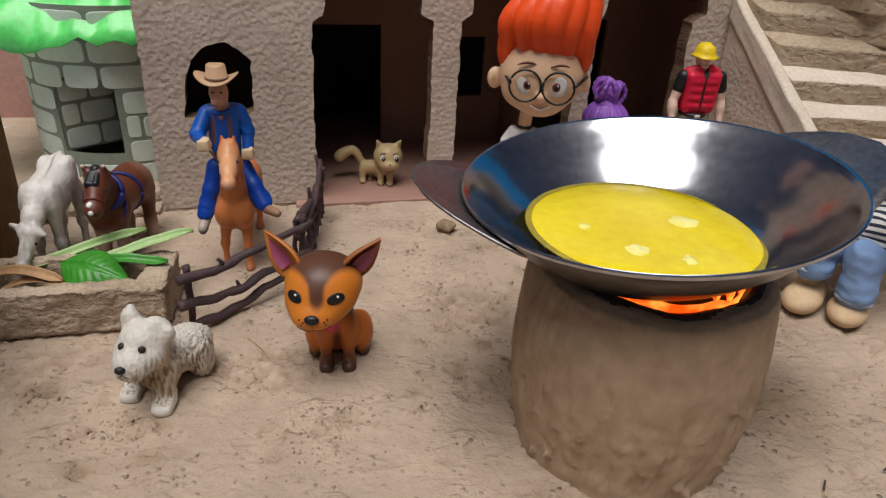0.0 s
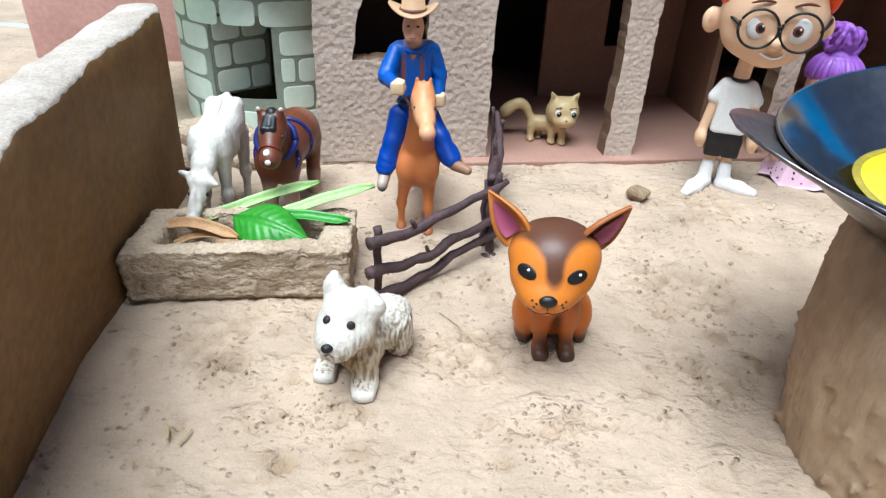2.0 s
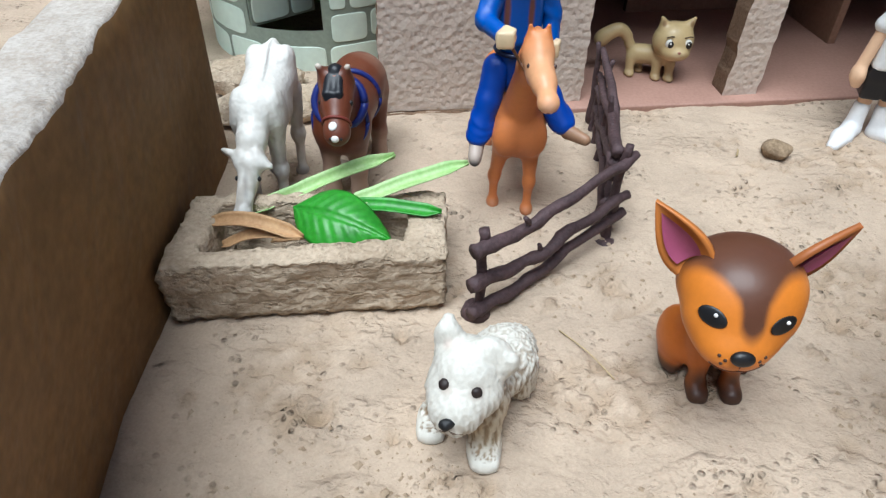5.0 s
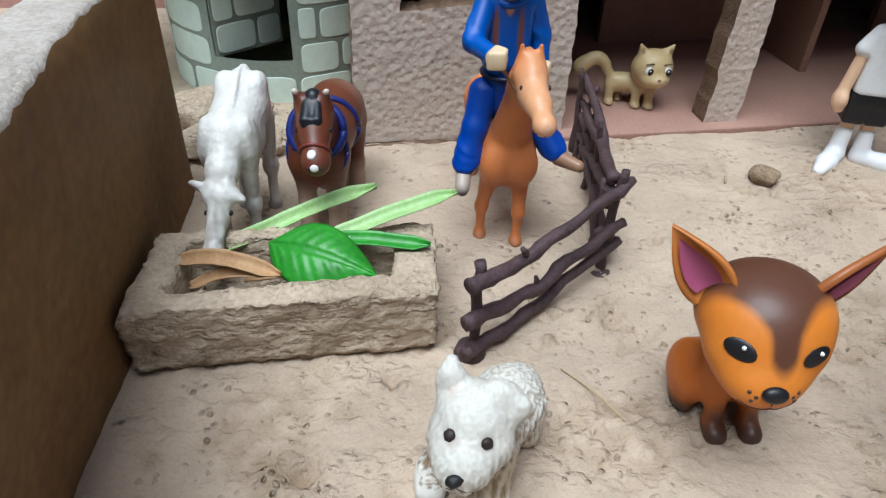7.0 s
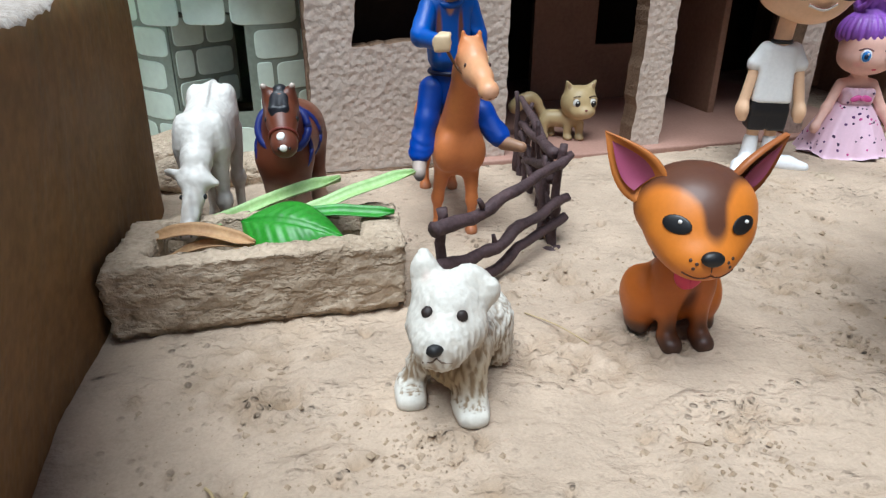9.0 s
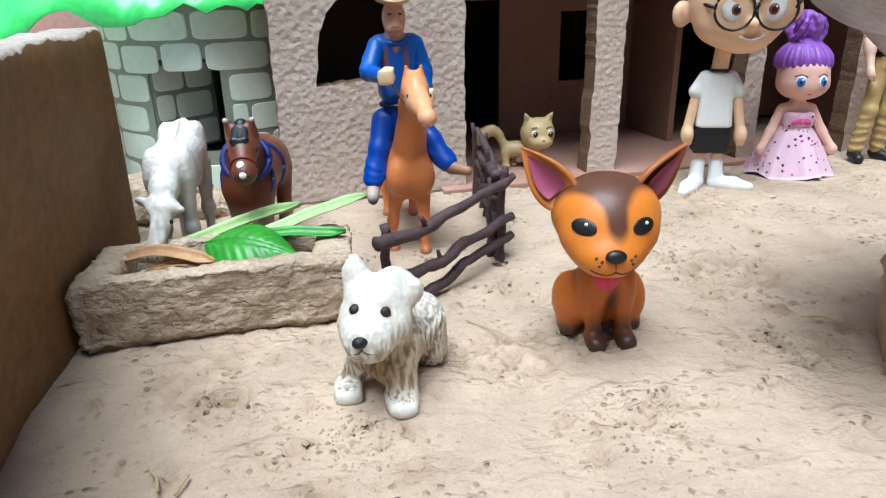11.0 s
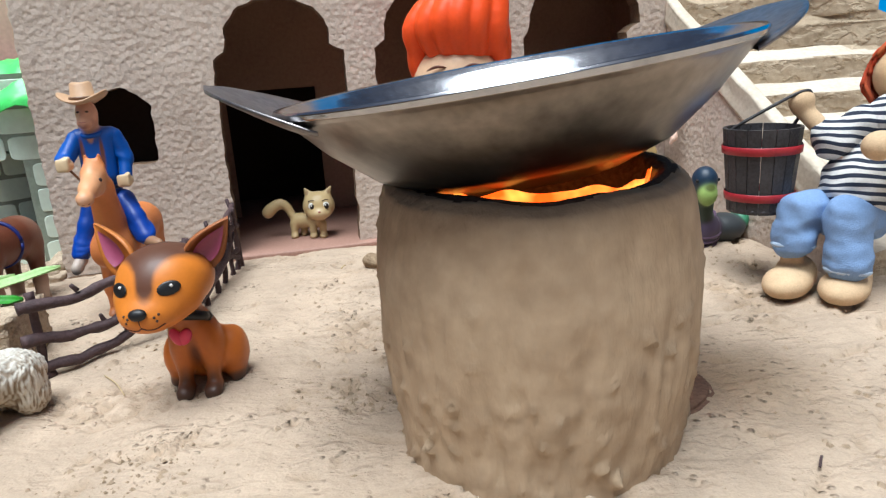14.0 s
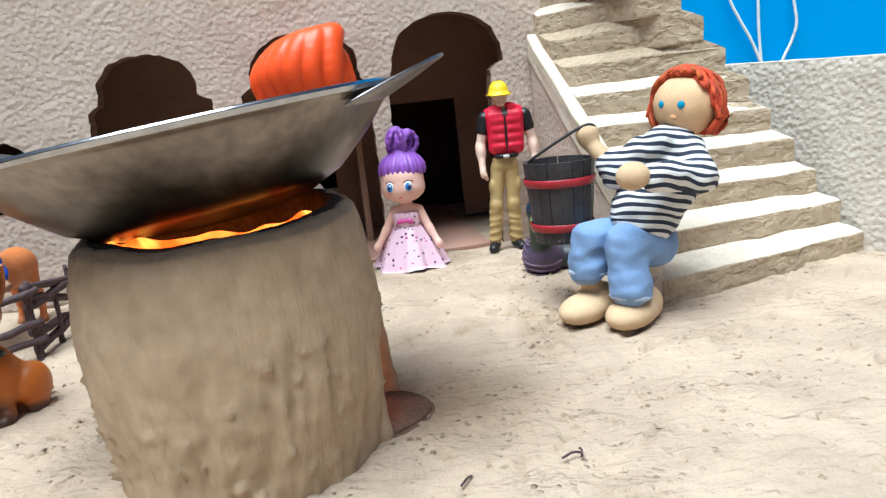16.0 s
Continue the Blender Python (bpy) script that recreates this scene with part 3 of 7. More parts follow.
def slab(bm, loops, place, depth):
    """A sheet with holes, given its loops, and its thickness behind."""
    edges = []
    for loop in loops:
        vs = [bm.verts.new(place(x, z, 0)) for x, z in loop]
        edges += [bm.edges.new((a, b)) for a, b in zip(vs, vs[1:] + vs[:1])]
    face = bmesh.ops.triangle_fill(bm, use_beauty=True, use_dissolve=False, edges=edges)
    faces = [f for f in face["geom"] if isinstance(f, bmesh.types.BMFace)]
    got = bmesh.ops.extrude_face_region(bm, geom=faces)
    shift = place(0, 0, depth) - place(0, 0, 0)
    for v in got["geom"]:
        if isinstance(v, bmesh.types.BMVert):
            v.co += shift
    return bm


def sided(ob, front, cut, back, way):
    """Give face, cut edges and back their own surfaces."""
    ob.data.materials.clear()
    for m in (front, cut, back):
        ob.data.materials.append(m)
    for p in ob.data.polygons:
        d = p.normal.dot(way)
        p.material_index = 0 if d < -0.7 else 2 if d > 0.7 else 1
        p.use_smooth = False
    return ob


bm = slab(bmesh.new(), [ragged(outline, 0.0022, 0.0010, 3), ragged(opening, 0.002, 0.0011, 8)], on_front, THICK)
front = sided(part("wall_front", bm, WALL), WALL, TORN, INNER, UY)
tagged(front, "grey-brown embossed house wall with three rough-cut arches and a window", "wall", kind="structure")

# floor of the house, inner walls and ceiling
bm = bmesh.new()
rough_box(bm, [on_front(x, z, d) for z in (0.0, 0.0072) for x, d in ((-0.02, -0.0062), (0.205, -0.0050), (0.205, 0.17), (-0.02, 0.17))], cuts=6, amount=0.0003, bevel=0.0008)
tagged(part("floor", bm, FLOORB), "reddish-brown board floor inside the toy house", "floor", kind="structure")


def inner_wall(name, loops, place, depth, label):
    bm = slab(bmesh.new(), loops, place, depth)
    mat = INNER_UNLIT if name in ("wall_far", "wall_behind_window") else INNER
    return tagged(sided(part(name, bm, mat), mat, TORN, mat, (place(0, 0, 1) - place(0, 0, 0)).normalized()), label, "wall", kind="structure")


BACK = 0.10
inner_wall("wall_back", [[(-0.10, 0.0073), (-0.0120, 0.0073), (-0.0120, 0.0895), (0.0450, 0.0895), (0.0450, 0.0073), (0.1500, 0.0073), (0.1500, 0.0945), (0.2110, 0.0945), (0.2110, 0.0073), (0.33, 0.0073), (0.33, 0.2), (-0.10, 0.2)],
                        [(0.0850, 0.0400), (0.1190, 0.0400), (0.1190, 0.0820), (0.0850, 0.0820)]], lambda x, z, d: on_front(x, z, BACK + d), 0.004, "brown inner board wall with dark doorways")
inner_wall("wall_far", [[(-0.10, 0.0), (0.33, 0.0), (0.33, 0.2), (-0.10, 0.2)]], lambda x, z, d: on_front(x, z, BACK + 0.075 + d), 0.004, "rear board wall behind the doorways, painted near-black as unlit")
# added backing that hides the tower; its near-black stands for an unlit room
inner_wall("wall_behind_window", [[(-0.086, 0.0), (-0.020, 0.0), (-0.020, 0.2), (-0.086, 0.2)]], lambda x, z, d: on_front(x, z, 0.030 + d), 0.003, "added board behind the small window, painted near-black as unlit")
for i, x in enumerate((-0.0905, 0.134, 0.255)):
    d0, d1 = (THICK + 0.0004, BACK + 0.075) if i != 1 else (0.05, BACK)
    bm = bmesh.new()
    rough_box(bm, [on_front(x + dx, z, d) for z in (0.0, 0.2) for dx, d in ((0, d0), (0.004, d0), (0.004, d1), (0, d1))], cuts=2, amount=0.0002, bevel=0.0004)
    tagged(part("wall_side_%d" % (i + 1), bm, INNER), "brown board partition inside the house", "wall", kind="structure")
bm = bmesh.new()
rough_box(bm, [on_front(x, z, d) for z in (0.2, 0.206) for x, d in ((-0.092, THICK + 0.0005), (0.30, THICK + 0.0005), (0.30, 0.18), (-0.092, 0.18))], cuts=2, amount=0.0002, bevel=0.0005)
tagged(part("ceiling", bm, INNER), "brown board ceiling of the toy house", "ceiling", kind="structure")

# ---- mud yard wall ----
bm = bmesh.new()
rows = []
for i in range(181):
    y = -0.50 + 0.632 * i / 180
    base = np.interp(y, (-0.5, -0.1, -0.05, 0.006, 0.13), (-0.126, -0.1315, -0.1390, -0.1455, -0.1475))
    lip = np.interp(y, (-0.5, -0.1, -0.04, -0.01, 0.04, 0.13), (-0.114, -0.116, -0.1225, -0.132, -0.1395, -0.1475)) - base
    end = max(0.0, (y - 0.118) / 0.014)
    sag = 0.0022 * noise.noise(Vector((0, y * 30, 2))) + 0.0022 * noise.noise(Vector((0, y * 120, 5))) + 0.0014 * noise.noise(Vector((0, y * 320, 1)))
    prof = [(base, -0.004), (base + 0.2 * lip, 0.02), (base + 0.6 * lip, 0.05), (base + 0.95 * lip, 0.078), (base + lip - 0.0002, 0.0850 + sag), (base + lip - 0.0012, 0.0862 + 0.6 * sag), (base + lip - 0.0165, 0.0864 - 0.3 * sag), (base + lip - 0.0205, 0.0835), (base + lip - 0.022, 0.06), (base + lip - 0.024, -0.004)]
    pinch = math.sqrt(max(0.0, 1 - end * end)) if end > 0 else 1.0
    mid = base - 0.011
    rows.append([bm.verts.new(Vector((mid + (x - mid) * (0.25 + 0.75 * pinch), y, z)) + lump((x, y, z), 90, 0.0006, 2)) for x, z in prof])
for a, b in zip(rows, rows[1:]):
    for k in range(len(a) - 1):
        f = bm.faces.new((a[k], b[k], b[k + 1], a[k + 1]))
        f.material_index = 1 if 4 <= k <= 7 else 0
bm.faces.new(rows[0][::-1])
bm.faces.new(rows[-1])
tagged(part("wall_yard", bm, [MUD, MUDTOP]), "dark brown mud wall with a dusty pale top", "wall", kind="structure")

# ---- side panel, backdrop ----
bm = bmesh.new()
rough_box(bm, [(0.4350, 0.020, -0.003), (0.4390, 0.023, -0.003), (0.3090, 0.1965, -0.003), (0.3050, 0.1935, -0.003), (0.4350, 0.020, 0.0895), (0.4390, 0.023, 0.0895), (0.3090, 0.1965, 0.0990), (0.3050, 0.1935, 0.0990)], cuts=12, amount=0.0004, bevel=0.0006)
tagged(part("wall_side_panel", bm, PANEL), "pale grey-beige textured board beside the steps", "wall", kind="structure")
bm = bmesh.new()
rough_box(bm, [(0.1, 0.60, -0.01), (1.6, 0.40, -0.01), (1.6, 0.41, -0.01), (0.1, 0.61, -0.01), (0.1, 0.60, 0.7), (1.6, 0.40, 0.7), (1.6, 0.41, 0.7), (0.1, 0.61, 0.7)], cuts=10, amount=0.004, scale=8, bevel=0.002)
tagged(part("backdrop", bm, BLUE), "bright blue sheet hung behind the steps", "backdrop", kind="structure")
bm = bmesh.new()
rough_box(bm, [(-0.322, 0.325, -0.01), (-0.10, 0.335, -0.01), (-0.10, 0.345, -0.01), (-0.322, 0.335, -0.01), (-0.322, 0.325, 0.4), (-0.10, 0.335, 0.4), (-0.10, 0.345, 0.4), (-0.322, 0.335, 0.4)], cuts=8, amount=0.002, scale=20, bevel=0.002)
tagged(part("wall_pink", bm, PINK), "faded pink plaster wall behind the tower", "wall", kind="structure")

bm = bmesh.new()
rough_box(bm, [(-1.6, -0.40, -0.004), (-0.192, -0.40, -0.004), (-0.192, 0.30, -0.004), (-1.6, 1.20, -0.004), (-1.6, -0.40, 0.004), (-0.192, -0.40, 0.004), (-0.192, 0.30, 0.004), (-1.6, 1.20, 0.004)], cuts=30, amount=0.0022, scale=24, bevel=0.001)
tagged(part("pavement_sheet", bm, PALEBLUE), "pale blue sheet spread over the ground beyond the mud wall", "ground sheet", kind="structure")
bm = bmesh.new()
rough_box(bm, [(-0.1440, 0.1490, 0.0), (-0.0925, 0.1520, 0.0), (-0.0925, 0.1760, 0.0), (-0.1440, 0.1760, 0.0), (-0.1440, 0.1490, 0.0105), (-0.0925, 0.1520, 0.0080), (-0.0925, 0.1760, 0.0080), (-0.1440, 0.1760, 0.0105)], cuts=7, amount=0.0008, bevel=0.001)
tagged(part("trim_plinth", bm, CLAY), "low clay plinth between mud wall and house", "plinth", kind="structure")

# dark strip added below the floor board to draw its shadow line
bm = bmesh.new()
p0, p1, q1, q0 = on_front(-0.0925, 0, -0.0030), on_front(0.160, 0, -0.0012), on_front(0.160, 0, 0.0004), on_front(-0.0925, 0, 0.0004)
rough_box(bm, [v + Vector((0, 0, 0.0005)) for v in (p0, p1, q1, q0)] + [v + Vector((0, 0, 0.0060)) for v in (p0, p1, q1, q0)], cuts=60, amount=0.0007, scale=260, bevel=0.0006)
tagged(part("trim_floor_shadow", bm, TORN), "dark strip added under the floor board as its shadow line", "floor edge", kind="structure")

# ---- steps ----
RISE = 0.0155
stairs = empty("staircase", 0.30, 0.10, 0, "pale clay staircase with uneven worn steps against the wall", "staircase")


def step_ends(k):
    return Vector((0.2635 - 0.0024 * (k - 1), 0.0600 + 0.0166 * (k - 1), 0)), Vector((0.376 - 0.0090 * (k - 1), 0.0985 + 0.0043 * (k - 1), 0))


for k in range(1, 13):
    a, b = step_ends(k)
    c, d = step_ends(k + 2)
    bm = bmesh.new()
    lo, hi = (k - 1) * RISE - (0.002 if k == 1 else -0.0003), k * RISE
    worn = (-0.0042, -0.0036, 0.0062, 0.0062)  # treads worn down to the front
    rough_box(bm, [p + Vector((0, 0, min(lo, hi - 0.009))) for p in (a, b, d, c)] + [p + Vector((0, 0, hi + w)) for p, w in zip((a, b, d, c), worn)], cuts=13, amount=0.0008, scale=70, seed=k * 3.1, bevel=0.0008)
    step = under(part("step", bm, [STEP_SHADED, STEP], smooth=False), stairs)
    for p in step.data.polygons:  # upward faces take the paler clay, painting light on the treads
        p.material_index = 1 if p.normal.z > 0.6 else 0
# sloping side board and the papered cheek under it
SIDE_A, SIDE_B = Vector((0.2580, 0.0600, 0)), Vector((0.2377, 0.1985, 0))
slope = lambda p: 0.0310 + 0.682 * (p.y - 0.060)
n = Vector((0.0062, 0.0009, 0))
bm = bmesh.new()
rough_box(bm, [SIDE_A + Vector((0, 0, 0.012)), SIDE_A + n + Vector((0, 0, 0.012)), SIDE_B + n + Vector((0, 0, slope(SIDE_B) - 0.014)), SIDE_B + Vector((0, 0, slope(SIDE_B) - 0.014)),
               SIDE_A + Vector((0, 0, slope(SIDE_A))), SIDE_A + n + Vector((0, 0, slope(SIDE_A) + 0.001)), SIDE_B + n + Vector((0, 0, slope(SIDE_B) + 0.001)), SIDE_B + Vector((0, 0, slope(SIDE_B)))], cuts=14, amount=0.0008, bevel=0.0012)
under(part("stringer", bm, STEP), stairs)
bm = bmesh.new()
m = Vector((0.0015, 0, 0))
rough_box(bm, [SIDE_A + m, SIDE_A + n, SIDE_B + n, SIDE_B + m, SIDE_A + m + Vector((0, 0, 0.0135)), SIDE_A + n + Vector((0, 0, 0.0135)), SIDE_B + n + Vector((0, 0, slope(SIDE_B) - 0.011)), SIDE_B + m + Vector((0, 0, slope(SIDE_B) - 0.011))], cuts=6, amount=0.0002, bevel=0.0004)
under(part("cheek_panel", bm, WALL, label="grey embossed panel"), stairs)

# ---- trough ----
TL, TR, BR, BL = Vector((-0.1430, 0.0385, 0)), Vector((-0.0640, 0.0475, 0)), Vector((-0.0645, 0.0780, 0)), Vector((-0.1425, 0.0740, 0))


def clay_ring(bm, outer, inner, height, deep, n=56):
    """A box wall with a hollow: outer and inner corners anticlockwise."""
    def line(cs):
        return [cs[i].lerp(cs[(i + 1) % 4], k / n) for i in range(4) for k in range(n)]
    o, i = line(outer), line(inner)
    layers = []
    foot = [p.lerp(q, 0.16) for p, q in zip(o, i)]
    for pts, z in ([(foot, 0.0), (foot, height * 0.075)] + [(o, height * t) for t in (0.09, 0.15, 0.23, 0.31, 0.39, 0.47, 0.55, 0.63, 0.71, 0.79, 0.87, 0.94)] + [(o, height * 0.975), ([p.lerp(q, 0.035) for p, q in zip(o, i)], height), ([p.lerp(q, 0.2) for p, q in zip(o, i)], height),
                   ([p.lerp(q, 0.5) for p, q in zip(o, i)], height + 0.0003), ([p.lerp(q, 0.9) for p, q in zip(o, i)], height), (i, height * 0.95), (i, height * 0.6), (i, deep)]):
        layers.append([bm.verts.new(p + Vector((0, 0, z)) + lump(p + Vector((0, 0, z)), 110, 0.0006, 1) + noise.noise_vector(Vector((p.x * 230, p.y * 230, z * 520))) * 0.0011 + lump(p + Vector((0, 0, z)), 800, 0.0004, 4)) for p in pts])
    for a, b in zip(layers, layers[1:]):
        for k in range(len(a)):
            k2 = (k + 1) % len(a)
            bm.faces.new((a[k], a[k2], b[k2], b[k]))
    bm.faces.new(layers[0][::-1])
    bm.faces.new(layers[-1])
    return bm


trough = empty("feeding_trough", -0.104, 0.058, 0, "rough grey-brown clay feeding trough holding green leaves", "trough")
inner = [TL + Vector((0.010, 0.0085, 0)), TR + Vector((-0.0115, 0.0075, 0)), BR + Vector((-0.0105, -0.0055, 0)), BL + Vector((0.0095, -0.004, 0))]
under(part("basin", clay_ring(bmesh.new(), [TL, TR, BR, BL], inner, 0.0215, 0.006), CLAY), trough)

# ---- stove, wok, fire ----
SC = (0.1100, -0.0210, 0.0)
stove = empty("clay_stove", *SC, "brown clay drum stove with a soot-dark rim and burning fire", "stove")
profile = [(0.0, -0.004), (0.0372, -0.004), (0.0374, 0.0), (0.0382, 0.006), (0.0390, 0.012), (0.0398, 0.018), (0.0404, 0.024), (0.0409, 0.030), (0.0412, 0.036), (0.0413, 0.042), (0.0411, 0.048), (0.0406, 0.054), (0.0400, 0.060), (0.0391, 0.066), (0.0378, 0.0700), (0.0352, 0.0722), (0.0318, 0.0728), (0.0296, 0.0715), (0.0282, 0.066), (0.0284, 0.054), (0.0288, 0.042), (0.0290, 0.030), (0.0290, 0.018), (0.0290, 0.010), (0.0, 0.009)]
SIDES = 200
profile = [(p[0] + (q[0] - p[0]) * k / 4, p[1] + (q[1] - p[1]) * k / 4) for p, q in zip(profile, profile[1:]) for k in range(4)] + profile[-1:]
vs, fs = spun(profile, SC, SIDES)
MOUTH = radians(12)
shaped = []
for v in vs:
    v = Vector(v)
    a = math.atan2(v.y - SC[1], v.x - SC[0])
    near = math.cos(a + math.pi / 2)
    if v.z > 0.05:
        v.z -= (0.0008 + 0.0024 * max(near, 0.0) ** 0.7) * (v.z - 0.05) / 0.022 if near > -0.5 else 0.0
    drag = Vector((v.x * 420, v.y * 420, v.z * 40))
    raw = min(1.0, max(0.25, (0.052 - v.z) / 0.026 + 0.6 * noise.noise(v * 70)))  # smoothed above, raw below
    pimple = max(0.0, noise.noise(v * 330 + Vector((4, 4, 4))) - 0.40) * 0.007 - max(0.0, noise.noise(Vector((v.x * 260, v.y * 260, v.z * 38 + 3))) - 0.16) * 0.0036
    face_out = Vector((math.cos(a), math.sin(a), 0)) * (1 if math.hypot(v.x - SC[0], v.y - SC[1]) > 0.03 else 0)
    shaped.append(v + lump(v, 60, 0.0009, 6) + noise.noise_vector(drag) * 0.0008 * raw + lump(v, 330, 0.0003 * raw, 2) + face_out * pimple * raw)


def in_mouth(f):
    c = sum((Vector(vs[i]) for i in f), Vector()) / len(f)
    a = math.atan2(c.y - SC[1], c.x - SC[0]) - MOUTH
    return math.hypot(c.x - SC[0], c.y - SC[1]) > 0.02 and 0.0 < c.z < 0.036 - 0.09 * a * a * 0.6 and abs(a) < 0.36


kept = [f for f in fs if not in_mouth(f)]


def sooted(f):
    c = sum((shaped[i] for i in f), Vector()) / len(f)
    r = math.hypot(c.x - SC[0], c.y - SC[1])
    return r < 0.0335 + 0.0030 * noise.noise(c * 90) if c.z > 0.060 else r < 0.0320


under(mesh_object("drum", shaped, kept, [STOVE, SOOTY], index=[1 if sooted(f) else 0 for f in kept]), stove)
out = Vector((math.cos(MOUTH), math.sin(MOUTH), 0))
across = Vector((-out.y, out.x, 0))
bm = bmesh.new()
for sgn, far, wide in ((-1, 0.0395, 0.0030), (1, 0.0468, 0.0042)):
    a, b = Vector(SC) + out * 0.0275 + across * sgn * 0.0112, Vector(SC) + out * far + across * sgn * 0.0140
    c, d = Vector(SC) + out * 0.0275 + across * sgn * (0.0112 + wide), Vector(SC) + out * (far - 0.003) + across * sgn * (0.0140 + wide)
    bmx = bmesh.new()
    low, top = [p for p in (a, b, d, c)], [Vector(SC) + (p - Vector(SC)) * 0.93 for p in (a, b, d, c)]
    if sgn < 0:
        low, top = low[::-1], top[::-1]
    rough_box(bmx, [p + Vector((0, 0, -0.001)) for p in low] + [p + Vector((0, 0, 0.0345)) for p in top], cuts=8, amount=0.0009, bevel=0.0014)
    under(part("mouth_cheek", bmx, STOVE), stove)
bm.free()
bm = bmesh.new()
q = [Vector(SC) + out * 0.0330 + out * 0.0215 * math.cos(a) * (1 if abs(a) < 1.6 else 0.2) + across * 0.0160 * math.sin(a) for a in [2 * math.pi * (k / 22) - math.pi for k in range(22)]]
lo = [bm.verts.new(p + Vector((0, 0, -0.003))) for p in q]
hi = [bm.verts.new(p + Vector((0, 0, 0.0026))) for p in q]
bm.faces.new(lo[::-1]), bm.faces.new(hi)
for k in range(22):
    bm.faces.new((lo[k], lo[(k + 1) % 22], hi[(k + 1) % 22], hi[k]))
bmesh.ops.bevel(bm, geom=[e for e in bm.edges if all(v.co.z > 0.001 for v in e.verts)], offset=0.0012, segments=2, affect="EDGES")
bmesh.ops.triangulate(bm, faces=list(bm.faces))
bmesh.ops.subdivide_edges(bm, edges=list(bm.edges), cuts=2)
for v in bm.verts:
    v.co += lump(v.co, 160, 0.0007, 3)
under(part("hearth_lip", bm, HEARTH), stove)

RC, RR = Vector((0.1056, -0.0181, 0.0956)), 0.0576
TILT = Matrix.Translation(RC) @ Matrix(((1, 0, -0.1156, 0), (0, 1, -0.0095, 0), (0.1156, 0.0095, 1, 0), (0, 0, 0, 1)))
wok = empty("wok", *RC, "steel wok with two leaf-shaped ears on the clay stove", "wok")
bowl = [(0.0000, -0.0250), (0.0150, -0.0246), (0.0270, -0.0230), (0.0370, -0.0185), (0.0470, -0.0100), (0.0550, -0.0012), (0.0576, 0.0008), (0.0580, 0.0002), (0.0575, -0.0010), (0.0555, -0.0022), (0.0475, -0.0112), (0.0375, -0.0197), (0.0275, -0.0243), (0.0150, -0.0260), (0.0, -0.0263)]
bowl = [(p[0] + (q[0] - p[0]) * k / 4, p[1] + (q[1] - p[1]) * k / 4) for p, q in zip(bowl, bowl[1:]) for k in range(4)] + bowl[-1:]
vs, fs = spun(bowl, (0, 0, 0), 128)
bowl_ob = under(mesh_object("bowl", [TILT @ Vector(v) for v in vs], fs, [STEEL, SOOT], index=[1 if i // 128 >= 4 * 8 else 0 for i in range(len(fs))]), wok)
# burnt-on soot, thickest over the fire
burnt = []
for v in vs:
    s = min(1.0, max(0.0, (math.hypot(v[0], v[1]) - 0.036) / 0.019 + 0.35 * noise.noise(Vector(v) * 55) + 0.15 * noise.noise(Vector(v) * 240)))
    burnt += [0.010 + 0.330 * s * s, 0.009 + 0.285 * s * s, 0.008 + 0.240 * s * s, 1.0]
bowl_ob.data.color_attributes.new("paint", "FLOAT_COLOR", "POINT").data.foreach_set("color", np.array(burnt, np.float32))


def wok_ear(tip, side):
    """A thin leaf-shaped grip that leaves the rim and points outwards."""
    bm = bmesh.new()
    rows = []
    n = 14
    for i in range(n + 1):
        s = i / n
        wide = 0.031 * math.sqrt(max(0.0, 1 - s ** 1.5)) + 0.0004
        row = []
        for k in range(9):
            w = (k / 8 - 0.5) * 2
            x = 0.0535 * math.cos(w * wide / 0.0576) + (tip - 0.0535) * s
            z = -0.0035 + (0.0075 if side > 0 else 0.0130) * s ** 1.1
            row.append((side * x, w * wide, z))
        rows.append(row)
    for h in (0.0, -0.0009):
        grid = [[bm.verts.new(TILT @ Vector((x, y, z + h))) for x, y, z in r] for r in rows]
        for a, b in zip(grid, grid[1:]):
            for k in range(8):
                bm.faces.new((a[k], a[k + 1], b[k + 1], b[k]))
        if h == 0.0:
            top = grid
    rim_top = [r[0] for r in top] + top[-1][1:] + [r[-1] for r in top][::-1][1:]
    rim_low = [r[0] for r in grid] + grid[-1][1:] + [r[-1] for r in grid][::-1][1:]
    for k in range(len(rim_top) - 1):
        bm.faces.new((rim_top[k], rim_top[k + 1], rim_low[k + 1], rim_low[k]))
    return under(part("ear", bm, EARSTEEL), wok)


wok_ear(0.0725, -1)
wok_ear(0.0720, 1)
vs, fs = spun([(0.0368, 0.0), (0.0362, 0.0003), (0.02, 0.0004), (0.0, 0.0004)], (RC.x + 0.0005, RC.y, 0.0788), 96)
oil = tagged(mesh_object("cooking_oil", vs, fs, OIL), "bright yellow hot oil in the wok", "oil")
FROTH_GLINT = material("oil_froth_glint", (0.95, 0.88, 0.36), 0.3, color2=(0.90, 0.78, 0.10), big=300, fine=1200, coat=0.4, bump=0.0004, bump_scale=500)
RIND = material("oil_edge", (0.42, 0.34, 0.02), 0.3, color2=(0.24, 0.19, 0.02), big=200, fine=700, coat=0.4)
